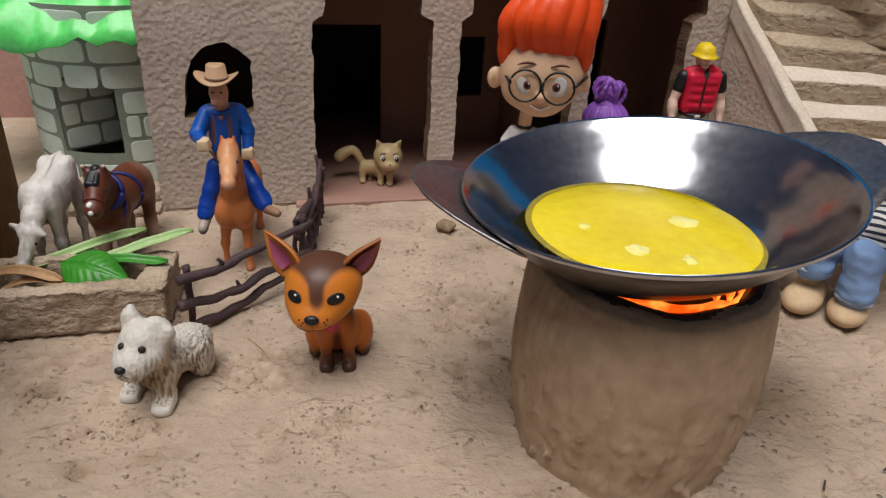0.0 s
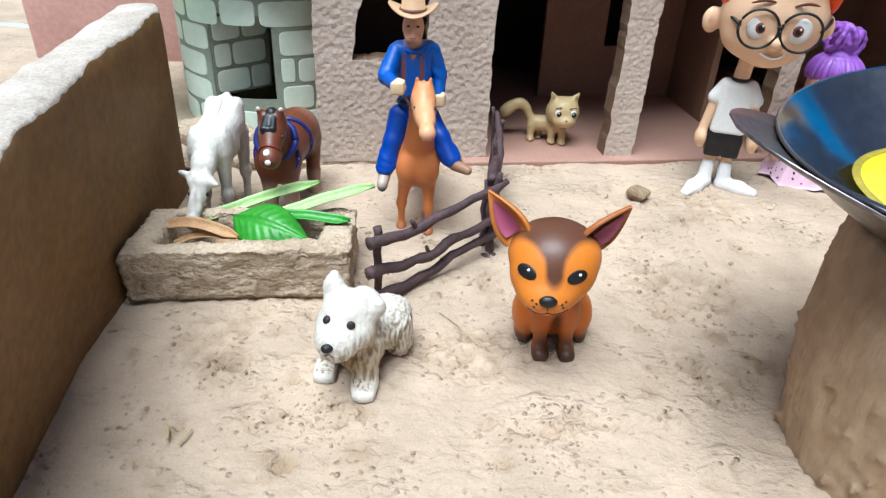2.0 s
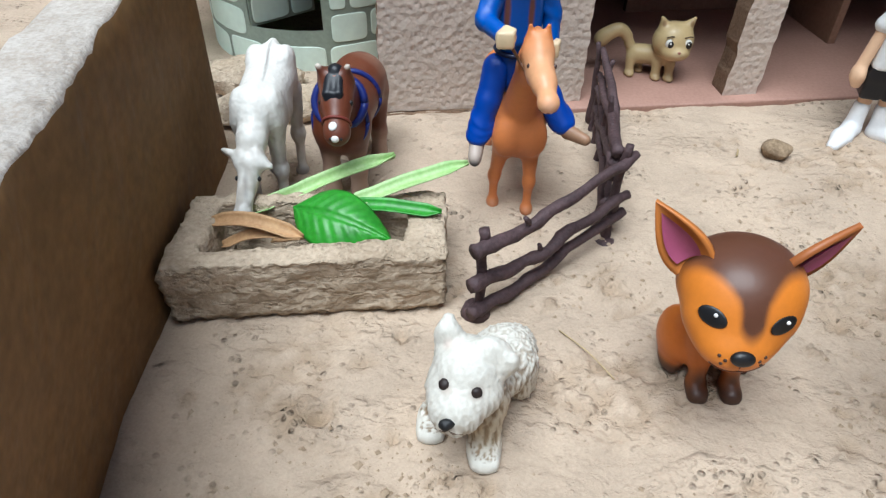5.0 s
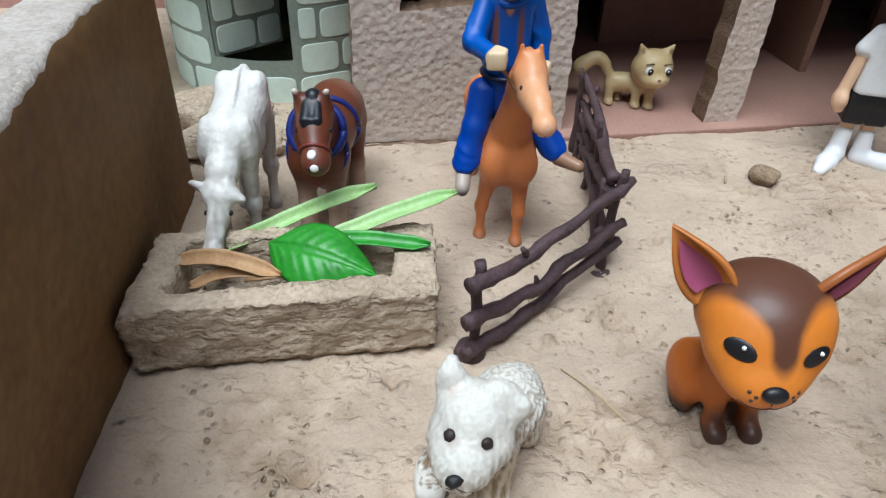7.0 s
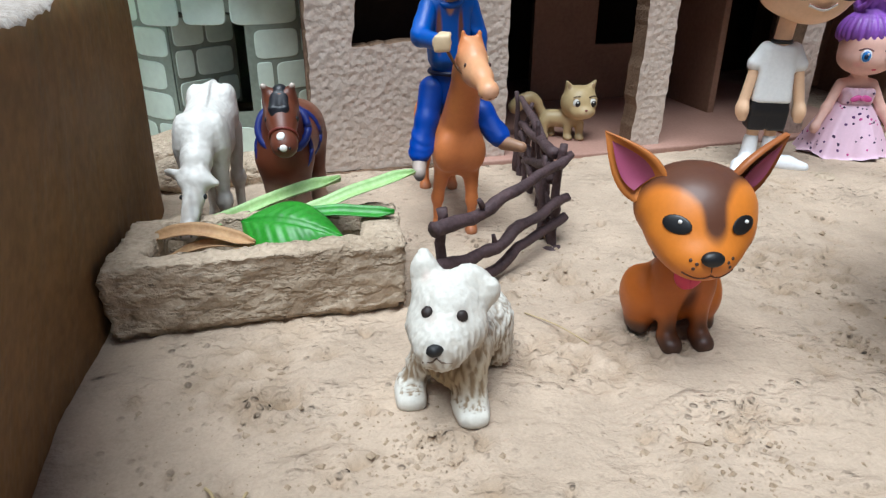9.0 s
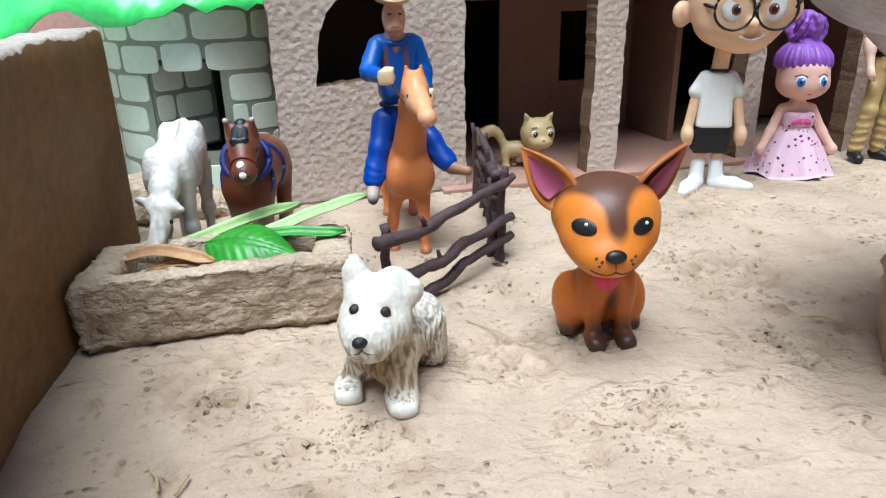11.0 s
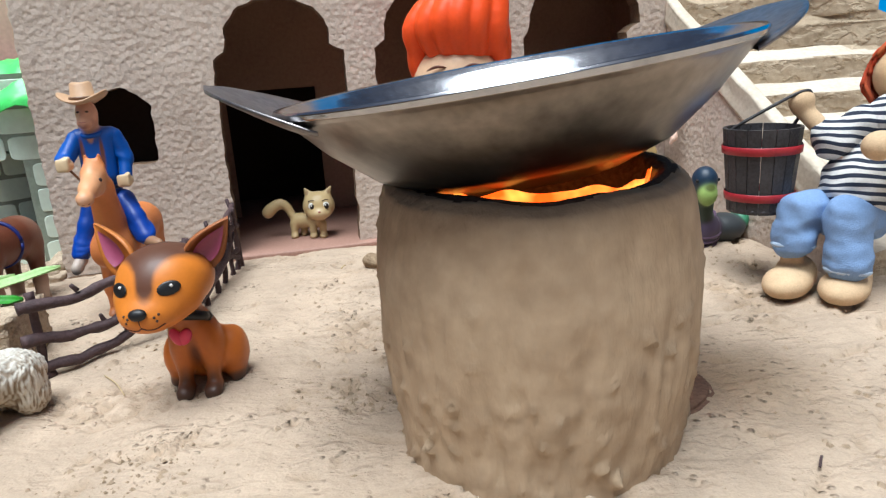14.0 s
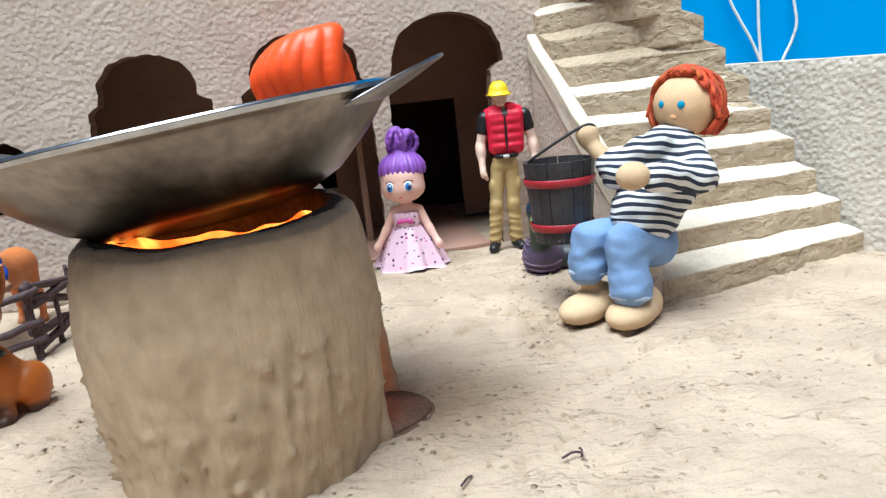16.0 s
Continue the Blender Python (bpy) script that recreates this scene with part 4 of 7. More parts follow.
# pale froth; the largest disc, upper right, paints the oil's highlight
for fx, fy, fr in ((0.0155, 0.0035, 0.0050), (-0.0075, -0.0155, 0.0036), (-0.0185, 0.0010, 0.0022), (0.0060, -0.0220, 0.0026)):
    vs, fs = spun([(fr, 0.0), (fr * 0.8, 0.0004), (fr * 0.4, 0.0007), (0.0, 0.0008)], (RC.x + fx, RC.y + fy, 0.0791), 28)
    under(mesh_object("froth", [Vector(v) + lump(v, 420, 0.0009, fx * 900) * (1 if i < 28 else 0.3) for i, v in enumerate(vs)], fs, FROTH_GLINT, label="pale froth and highlight spot"), oil)
vs, fs = spun([(0.0374, 0.0004), (0.0366, 0.0007), (0.0354, 0.0005)], (RC.x + 0.0005, RC.y, 0.0788), 96)
under(mesh_object("rim_film", vs, fs, RIND, label="dark oily edge"), oil)


# ---- fire under the wok ----
fire = empty("fire", SC[0], SC[1], 0.0095, "orange flames burning inside the clay stove", "fire")
rng = random.Random(11)
for layer, (r0, base, high, n) in enumerate(((0.0272, 0.0635, 0.0068, 60), (0.0245, 0.0600, 0.0065, 50), (0.0210, 0.0580, 0.0060, 40))):
    rows = [[], []]
    for k in range(n + 1):
        a = radians(-172 + 164 * k / n)
        w = high + 0.0022 * noise.noise(Vector((k * 0.16, layer * 5, 2)))
        for row, rr, z in ((rows[0], r0, base), (rows[1], r0 + 0.0016, base + w)):
            row.append((SC[0] + rr * math.cos(a), SC[1] + rr * math.sin(a), z))
    vs = rows[0] + rows[1] + [(x + 0.0004 * (x - SC[0]) / r0, y + 0.0004 * (y - SC[1]) / r0, z) for x, y, z in rows[0]]
    m = n + 1
    fs = [(k, k + 1, m + k + 1, m + k) for k in range(n)] + [(m + k, m + k + 1, 2 * m + k + 1, 2 * m + k) for k in range(n)]
    under(mesh_object("flame", vs, fs, FIRE), fire)
vs, fs = spun([(0.0, 0.0), (0.014, -0.001), (0.022, -0.004), (0.0235, -0.0075)], (SC[0], SC[1], 0.0175), 24)
under(mesh_object("embers", [Vector(v) + lump(v, 300, 0.0018, 4) for v in vs], fs, FIRE), fire)

for k, (u, w, z, r) in enumerate(((0.0300, -0.0040, 0.0125, 0.0034), (0.0322, 0.0030, 0.0118, 0.0030), (0.0345, -0.0010, 0.0095, 0.0028), (0.0300, 0.0065, 0.0120, 0.0026))):
    at_ = Vector(SC) + out * u + across * w
    vs, fs = spun([(0.0, -r * 0.6), (r * 0.8, -r * 0.5), (r, 0.0), (r * 0.6, r * 0.5), (0.0, r * 0.6)], (at_.x, at_.y, z), 10)
    under(mesh_object("ember", [Vector(v) + lump(v, 400, 0.0012, k) for v in vs], fs, FIRE), fire)

# ---- figures ----
ORANGE, BROWN, DEEP, PINKIN = (0.60, 0.195, 0.024), (0.100, 0.038, 0.019), (0.055, 0.026, 0.016), (0.30, 0.065, 0.13)
BLACK, WHITE = (0.008, 0.008, 0.009), (0.82, 0.81, 0.78)


def leaf_sheet(base, tip, width, facing, sag=0.0, n=12, m=8, blunt=0.75, push=0.0):
    """A pointed, cupped sheet from base to tip, as an ear or a blade."""
    base, tip, face = Vector(base), Vector(tip), Vector(facing).normalized()
    axis = tip - base
    side = axis.normalized().cross(face).normalized()
    up = side.cross(axis.normalized())
    vs, fs = [], []
    for i in range(n + 1):
        s = i / n
        w = width * (math.sin(math.pi * min(1, (0.22 + 0.78 * s)) ** blunt)) if s < 1 else 0.0
        for k in range(m + 1):
            t = 2 * k / m - 1
            vs.append(base + axis * s + side * t * w + up * (sag * (t * t - 0.5) * w / width + push))
    for i in range(n):
        for k in range(m):
            q = i * (m + 1) + k
            fs.append((q, q + 1, q + m + 2, q + m + 1))
    return vs, fs


def ear(fig, base, tip, width, facing, outside, inside, cup=0.0022):
    """A thin cupped ear with a rim: outer shell, inner lining."""
    v1, f1 = leaf_sheet(base, tip, width, facing, cup, push=0.0)
    v2, f2 = leaf_sheet(base, tip, width, facing, cup * 0.4, push=-0.0014)
    n = len(v1)
    m = 9
    rim = []
    rows = n // m
    edge = [i * m for i in range(rows)] + [i * m + m - 1 for i in range(rows)][::-1]
    for a, b in zip(edge, edge[1:]):
        rim.append((a, b, n + b, n + a))
    fig.add(list(v1) + list(v2), f1 + [tuple(i + n for i in f[::-1]) for f in f2] + rim, outside)
    b, t = Vector(base), Vector(tip)
    v3, f3 = leaf_sheet(b.lerp(t, 0.14), b.lerp(t, 0.84), width * 0.62, facing, cup * 0.7, push=0.00035)
    fig.add(v3, f3, inside)


# small brown dog with large ears
COAT, FACE, SHADE = (0.50, 0.135, 0.014), (0.62, 0.195, 0.018), (0.26, 0.072, 0.014)
f = Figure(blend=0.0030, step=0.00045)
f.ball((0.0036, 0.0172, 0.0405), (0.0143, 0.0136, 0.0108), FACE)
f.ball((0.0024, 0.0108, 0.0364), (0.0126, 0.0086, 0.0082), FACE)
f.ball((0.0010, 0.0066, 0.0334), (0.0090, 0.0068, 0.0056), FACE)
f.ball((0.0002, 0.0042, 0.0326), (0.0060, 0.0044, 0.0040), FACE)
f.limb((0.0050, 0.0205, 0.0300), (0.0070, 0.0240, 0.020), 0.0058, 0.0064, COAT)
f.limb((0.0072, 0.0245, 0.020), (0.0082, 0.0305, 0.0105), 0.0068, 0.0090, COAT)
f.ball((-0.0004, 0.0300, 0.0098), (0.0052, 0.0080, 0.0084), COAT)
f.ball((0.0168, 0.0300, 0.0098), (0.0052, 0.0080, 0.0084), COAT)
for x, px in ((0.0034, 0.0033), (0.0118, 0.0122)):
    f.ball((x, 0.0220, 0.0175), (0.0037, 0.0042, 0.0058), COAT)
    f.limb((x, 0.0222, 0.0150), (px, 0.0196, 0.0040), 0.0031, 0.0021, COAT)
    f.ball((px, 0.0184, 0.0018), (0.0025, 0.0034, 0.0020), DEEP)
    for t in (-0.0013, 0.0, 0.0013):
        f.ball((px + t, 0.0157, 0.0012), (0.0007, 0.0010, 0.0011), DEEP)
for x in (-0.0014, 0.0178):
    f.ball((x, 0.0280, 0.0018), (0.0026, 0.0046, 0.0021), DEEP)
f.limb((0.0100, 0.0385, 0.0060), (0.0150, 0.0420, 0.0030), 0.0018, 0.0012, COAT)
f.patch((0.0036, 0.0235, 0.0440), (0.0170, 0.0165, 0.0135), BROWN, soft=0.22)
f.patch((0.0026, 0.0100, 0.0498), (0.0150, 0.0130, 0.0062), BROWN, soft=0.35)
f.patch((0.0016, 0.0040, 0.0450), (0.0038, 0.0090, 0.0088), BROWN, soft=0.35)
for x, t in ((-0.0078, -6), (0.0108, 6)):
    f.patch((x, 0.0060, 0.0424), (0.0076, 0.0125, 0.0078), FACE, (0, t, 0), soft=0.25)
f.patch((0.0085, 0.0395, 0.0180), (0.0080, 0.0120, 0.0160), BROWN, soft=0.8)
# shade painted into the coat between the forelegs and under the jaw
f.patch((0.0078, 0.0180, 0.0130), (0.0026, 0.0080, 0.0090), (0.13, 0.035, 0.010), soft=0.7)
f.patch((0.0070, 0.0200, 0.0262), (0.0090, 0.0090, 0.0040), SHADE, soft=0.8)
for px in (0.0033, 0.0122):
    f.patch((px, 0.0190, 0.0045), (0.0040, 0.0060, 0.0062), DEEP, soft=0.8)
for x in (-0.0014, 0.0178):
    f.patch((x, 0.0270, 0.0015), (0.0040, 0.0064, 0.0042), DEEP, soft=0.5)
ear(f, (-0.0076, 0.0178, 0.0448), (-0.0178, 0.0248, 0.0576), 0.0056, (-0.50, -0.88, 0.1), (0.50, 0.17, 0.03), PINKIN)
ear(f, (0.0134, 0.0166, 0.0446), (0.0247, 0.0172, 0.0574), 0.0056, (0.62, -0.82, 0.1), (0.34, 0.11, 0.028), PINKIN)
f.stud((-0.0001, -0.02, 0.0350), (0, 1, 0), (0.0027, 0.0018, 0.0013), BLACK, sink=0.35)
for x, out in ((-0.0062, -1), (0.0083, 1)):
    f.stud((x, -0.02, 0.0410), (0, 1, 0), (0.0034, 0.0021, 0.0004), BLACK, sink=0.45, spin=9 * out)
    # painted highlight dot on the eye
    f.stud((x + 0.0006, -0.02, 0.0416), (0, 1, 0), (0.0005, 0.0005, 0.0007), WHITE, sink=0.3)
for sx in (-1, 1):
    for dx, dz in ((0.0037, 0.0338), (0.0049, 0.0345), (0.0043, 0.0326)):
        f.stud((0.0004 + sx * dx, -0.02, dz), (0, 1, 0), (0.00042, 0.00042, 0.0003), DEEP)
f.trace(wire([(-0.0056, -0.02, 0.0312), (-0.0030, -0.02, 0.0301), (-0.0008, -0.02, 0.0302), (0.0002, -0.02, 0.0309), (0.0016, -0.02, 0.0302), (0.0038, -0.02, 0.0301), (0.0064, -0.02, 0.0313)], 4), (0, 1, 0), 0.00024, (0.10, 0.025, 0.01))
f.trace([(-0.0001, -0.02, 0.0334), (0.0000, -0.02, 0.0322), (0.0002, -0.02, 0.0309)], (0, 1, 0), 0.00018, BROWN)
f.ring((0.0060, 0.0218, 0.0258), 0.0066, 0.0017, (0.1, 0.45, 1.0), BLACK)
for sx in (-1, 1):
    f.stud((0.0050 + sx * 0.0013, -0.02, 0.0210), (0, 1, 0), (0.0020, 0.0031, 0.0012), (0.66, 0.05, 0.12), sink=0.3, spin=-sx * 30)
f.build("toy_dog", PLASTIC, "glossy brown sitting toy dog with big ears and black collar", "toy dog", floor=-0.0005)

# white terrier
FUR, TAN = (0.66, 0.63, 0.555), (0.42, 0.31, 0.165)
f = Figure(blend=0.0022, step=0.00042)
f.ball((-0.0585, 0.0022, 0.0268), (0.0078, 0.0080, 0.0072), FUR)
f.ball((-0.0596, -0.0012, 0.0232), (0.0080, 0.0066, 0.0058), FUR)
f.ball((-0.0608, -0.0050, 0.0222), (0.0064, 0.0056, 0.0054), FUR)
f.ball((-0.0610, -0.0060, 0.0200), (0.0048, 0.0044, 0.0036), FUR)
f.ball((-0.0640, 0.0010, 0.0232), (0.0032, 0.0050, 0.0044), FUR)
f.ball((-0.0540, -0.0008, 0.0228), (0.0036, 0.0050, 0.0050), FUR)
f.limb((-0.0570, 0.0045, 0.0190), (-0.0552, 0.0075, 0.0150), 0.0072, 0.0078, FUR)
f.limb((-0.0552, 0.0090, 0.0146), (-0.0485, 0.0175, 0.0128), 0.0078, 0.0088, FUR)
f.ball((-0.0560, 0.0040, 0.0105), (0.0064, 0.0058, 0.0060), TAN)
f.limb((-0.0612, 0.0065, 0.0140), (-0.0660, 0.0080, 0.0035), 0.0038, 0.0030, FUR)
f.ball((-0.0668, 0.0058, 0.0022), (0.0036, 0.0048, 0.0025), FUR)
f.limb((-0.0535, 0.0040, 0.0150), (-0.0536, 0.0000, 0.0035), 0.0046, 0.0037, FUR)
f.ball((-0.0537, -0.0020, 0.0022), (0.0042, 0.0050, 0.0026), FUR)
f.ball((-0.0442, 0.0185, 0.0060), (0.0048, 0.0072, 0.0062), FUR)
f.ball((-0.0535, 0.0220, 0.0050), (0.0050, 0.0056, 0.0050), FUR)
f.ball((-0.0450, 0.0225, 0.0130), (0.0046, 0.0044, 0.0052), FUR)
f.ball((-0.0628, 0.0064, 0.0316), (0.0034, 0.0018, 0.0050), FUR, (-12, -6, 10))
f.limb((-0.0629, 0.0070, 0.0342), (-0.0629, 0.0086, 0.0362), 0.0020, 0.0011, FUR)
f.ball((-0.0528, 0.0032, 0.0322), (0.0046, 0.0028, 0.0028), FUR, (15, 30, 10))
f.ball((-0.0498, 0.0012, 0.0292), (0.0026, 0.0018, 0.0036), FUR, (0, 24, 0))
for px, py in ((-0.0668, 0.0056), (-0.0537, -0.0022)):
    for t in (-0.0027, -0.0009, 0.0009, 0.0027):
        f.ball((px + t, py - 0.0044 + 90 * t * t, 0.0018), (0.0007, 0.0017, 0.0018), FUR)
f.patch((-0.0550, 0.0035, 0.0095), (0.0140, 0.0125, 0.0105), TAN, soft=0.75)
f.patch((-0.0480, 0.0165, 0.0050), (0.0110, 0.0120, 0.0120), (0.50, 0.39, 0.23), soft=0.9)
f.patch((-0.0530, -0.0005, 0.0190), (0.0056, 0.0066, 0.0070), (0.50, 0.39, 0.24), soft=0.9)
f.patch((-0.0540, -0.0042, 0.0010), (0.0046, 0.0050, 0.0030), (0.42, 0.36, 0.27), soft=0.8)
f.patch((-0.0628, 0.0042, 0.0318), (0.0016, 0.0028, 0.0032), (0.58, 0.47, 0.40), soft=0.8)
f.bead((-0.0630, -0.0106, 0.0234), (0.0018, 0.0013, 0.0013), BLACK)
for x, z in ((-0.0637, 0.0286), (-0.0566, 0.0282)):
    f.patch((x, -0.0060, z), (0.0022, 0.0060, 0.0018), (0.42, 0.34, 0.28), soft=0.9)
    f.stud((x, -0.02, z), (0, 1, 0), (0.0013, 0.0013, 0.0009), (0.020, 0.011, 0.009), sink=0.5)
f.trace([(-0.0652, -0.02, 0.0198), (-0.0634, -0.02, 0.0206), (-0.0626, -0.02, 0.0216), (-0.0616, -0.02, 0.0206), (-0.0592, -0.02, 0.0200)], (0, 1, 0), 0.00022, (0.14, 0.10, 0.07))
terrier = f.build("terrier_figurine", MATTE, "white shaggy terrier figurine with black nose on the sand", "toy dog", floor=-0.0005, grain=0.0001, grain_scale=900)


def comb(ob, stretch, color, depth, height, soft, keep=None):
    """Run carved strands with a dark wash over a figure, stronger low down."""
    me = ob.data
    paint = me.color_attributes["paint"]
    cols = np.array([c.color for c in paint.data])
    normals = [v.normal.copy() for v in me.vertices]
    places = [v.co.copy() for v in me.vertices]
    for i, (p, nrm) in enumerate(zip(places, normals)):
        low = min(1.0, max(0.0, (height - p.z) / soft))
        wave = noise.noise_vector(p * 160) * 0.0012
        q = p + wave
        s = noise.noise(Vector((q.x * stretch[0], q.y * stretch[1], q.z * stretch[2])))
        t = noise.noise(Vector((q.x * stretch[0] * 2.1, q.y * stretch[1] * 2.1, q.z * stretch[2] * 2 + 9)))
        if keep and keep(p):
            continue
        places[i] = p + nrm * depth * (s + 0.5 * t) * (0.35 + low)
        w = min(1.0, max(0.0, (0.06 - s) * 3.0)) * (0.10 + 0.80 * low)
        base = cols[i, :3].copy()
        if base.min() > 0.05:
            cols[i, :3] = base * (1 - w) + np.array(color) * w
    me.vertices.foreach_set("co", np.array(places, np.float32).ravel())
    me.update()
    paint.data.foreach_set("color", cols.astype(np.float32).ravel())


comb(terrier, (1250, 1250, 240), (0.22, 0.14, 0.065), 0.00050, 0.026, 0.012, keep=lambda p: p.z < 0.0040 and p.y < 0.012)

# cat inside the house
CAT = (0.50, 0.375, 0.185)
FZ = 0.0072
f = Figure(blend=0.0016, step=0.00045)
f.ball((0.0345, 0.1925, 0.0256), (0.0090, 0.0080, 0.0082), CAT)
f.ball((0.0350, 0.1868, 0.0222), (0.0062, 0.0034, 0.0038), CAT)
f.ball((0.0352, 0.1850, 0.0226), (0.0030, 0.0022, 0.0020), (0.60, 0.48, 0.28))
f.limb((0.0325, 0.1960, 0.0170), (0.0215, 0.1990, 0.0165), 0.0044, 0.0044, CAT)
for x, y in ((0.0300, 0.1925), (0.0356, 0.1912), (0.0188, 0.1962), (0.0238, 0.2010)):
    f.limb((x, y + 0.001, 0.0150), (x, y, FZ + 0.0012), 0.0023, 0.0018, CAT)
    f.ball((x, y - 0.001, FZ + 0.0011), (0.0021, 0.0028, 0.0013), (0.42, 0.30, 0.15))
p = wire([(0.0185, 0.2000, 0.0180), (0.0160, 0.2005, 0.0240), (0.0120, 0.2008, 0.0268), (0.0070, 0.2005, 0.0245), (0.0045, 0.2005, 0.0222)], 2)
for i in range(len(p) - 1):
    f.limb(p[i], p[i + 1], 0.0017 + 0.0002 * i, 0.0019 + 0.0002 * i, CAT)
for x, tx in ((0.0296, 0.0278), (0.0396, 0.0420)):
    f.limb((x, 0.1928, 0.0318), (tx, 0.1924, 0.0356), 0.0026, 0.0007, CAT)
    f.patch(((x + tx) / 2, 0.1908, 0.0336), (0.0012, 0.0016, 0.0018), (0.30, 0.19, 0.09), soft=0.4)
for x in (0.0312, 0.0390):
    f.bead((x, 0.1858, 0.0266), (0.0019, 0.0009, 0.0021), (0.75, 0.73, 0.66))
    f.bead((x + 0.0004, 0.1850, 0.0263), (0.0013, 0.0006, 0.0016), (0.012, 0.010, 0.010))
    # small white glint painted on the pupil
    f.bead((x + 0.0001, 0.1845, 0.0270), (0.0004, 0.0003, 0.0004), WHITE, sides=8)
    vs, fs = tube(wire([(x - 0.0018, 0.1858, 0.0292), (x, 0.1852, 0.0300), (x + 0.0016, 0.1860, 0.0296)], 3), 0.0003, 5)
    f.add(vs, fs, (0.10, 0.06, 0.03))
f.bead((0.0353, 0.1829, 0.0236), (0.0008, 0.0005, 0.0005), (0.30, 0.12, 0.09))
f.build("toy_cat", PLASTIC, "tan plastic toy cat standing on the house floor", "toy cat", floor=FZ - 0.0002)

# chestnut horse
HORSE, PALE = (0.62, 0.205, 0.058), (0.70, 0.35, 0.17)
GZ = 0.0022
f = Figure(blend=0.0026, step=0.00045)
f.ball((-0.0410, 0.0985, 0.0335), (0.0088, 0.0088, 0.0100), HORSE)
f.limb((-0.0412, 0.1000, 0.0355), (-0.0420, 0.1180, 0.0350), 0.0084, 0.0084, HORSE)
f.limb((-0.0420, 0.1180, 0.0350), (-0.0428, 0.1350, 0.0360), 0.0085, 0.0094, HORSE)
f.limb((-0.0410, 0.0970, 0.0400), (-0.0394, 0.0885, 0.0600), 0.0066, 0.0046, HORSE)
f.limb((-0.0394, 0.0880, 0.0600), (-0.0392, 0.0845, 0.0655), 0.0047, 0.0042, HORSE)
f.limb((-0.0391, 0.0835, 0.0650), (-0.0380, 0.0745, 0.0612), 0.0042, 0.0032, PALE)
f.limb((-0.0380, 0.0745, 0.0612), (-0.0372, 0.0685, 0.0590), 0.0030, 0.0025, PALE)
f.ball((-0.0371, 0.0672, 0.0585), (0.0026, 0.0024, 0.0023), PALE)
f.ball((-0.0386, 0.0800, 0.0605), (0.0037, 0.0044, 0.0034), PALE)
for sx in (-1, 1):
    f.ball((-0.0410 + sx * 0.0046, 0.0925, 0.0330), (0.0042, 0.0036, 0.0064), HORSE)
for x, px, py in ((-0.0456, -0.0478, 0.0985), (-0.0366, -0.0362, 0.0945)):
    f.limb((x, 0.0970, 0.0290), (px, py, 0.0150), 0.0034, 0.0018, HORSE)
    f.limb((px, py, 0.0150), (px, py + 0.0004, GZ + 0.003), 0.0016, 0.0014, HORSE)
    f.ball((px, py - 0.0006, GZ + 0.0013), (0.0021, 0.0025, 0.0017), (0.40, 0.16, 0.07))
for x, px in ((-0.0462, -0.0478), (-0.0380, -0.0368)):
    f.limb((x, 0.1345, 0.0310), (px, 0.1390, 0.0165), 0.0044, 0.0020, HORSE)
    f.limb((px, 0.1390, 0.0165), (px, 0.1370, GZ + 0.005), 0.0019, 0.0016, HORSE)
    f.ball((px, 0.1362, GZ + 0.0032), (0.0022, 0.0025, 0.0019), (0.36, 0.15, 0.07))
f.limb((-0.0428, 0.1435, 0.0400), (-0.0432, 0.1475, 0.0180), 0.0026, 0.0018, (0.44, 0.16, 0.05))
for x in (-0.0414, -0.0369):
    f.limb((x, 0.0862, 0.0690), (x + (0.0003 if x > -0.039 else -0.0003), 0.0858, 0.0728), 0.0014, 0.0006, HORSE)
for i in range(8):  # mane and forelock
    s = i / 7
    f.limb((-0.0393 - 0.0004 * i, 0.0890 + 0.0100 * s, 0.0700 - 0.0200 * s), (-0.0412 - 0.0012 * math.sin(i * 1.9), 0.0900 + 0.0100 * s, 0.0655 - 0.0205 * s), 0.0013, 0.0009, (0.50, 0.20, 0.075))
f.limb((-0.0392, 0.0850, 0.0695), (-0.0388, 0.0812, 0.0672), 0.0015, 0.0008, (0.60, 0.30, 0.14))
f.patch((-0.0371, 0.0668, 0.0582), (0.0030, 0.0036, 0.0030), (0.70, 0.42, 0.28), soft=0.6)
f.patch((-0.0410, 0.0900, 0.0245), (0.0070, 0.0080, 0.0050), (0.42, 0.14, 0.045), soft=0.9)
for sx in (-1, 1):
    f.bead((-0.0384 + sx * 0.0035, 0.0788, 0.0640), (0.0007, 0.0009, 0.0008), (0.05, 0.025, 0.02))
    f.bead((-0.0371 + sx * 0.0013, 0.0655, 0.0590), (0.0005, 0.0004, 0.0005), (0.16, 0.06, 0.04), sides=8)
f.trace([(-0.0395, 0.05, 0.0572), (-0.0372, 0.05, 0.0568), (-0.0350, 0.05, 0.0572)], (0, 1, 0), 0.0002, (0.22, 0.08, 0.05))
f.build("toy_horse", PLASTIC, "chestnut plastic horse standing and carrying a rider doll", "toy horse")

# rider doll in blue
JEANS = (0.003, 0.050, 0.36)
CLOTHB, SKIN, HAT, GLOVE = (0.004, 0.080, 0.40), (0.66, 0.36, 0.23), (0.52, 0.33, 0.19), (0.70, 0.54, 0.33)
f = Figure(blend=0.0018, step=0.00045)
f.limb((-0.0430, 0.1060, 0.0490), (-0.0434, 0.1050, 0.0570), 0.0066, 0.0058, JEANS)
f.block((-0.0436, 0.1040, 0.0700), (0.0066, 0.0050, 0.0112), CLOTHB, 0.0036, (-6, 0, 10), taper=-0.14)
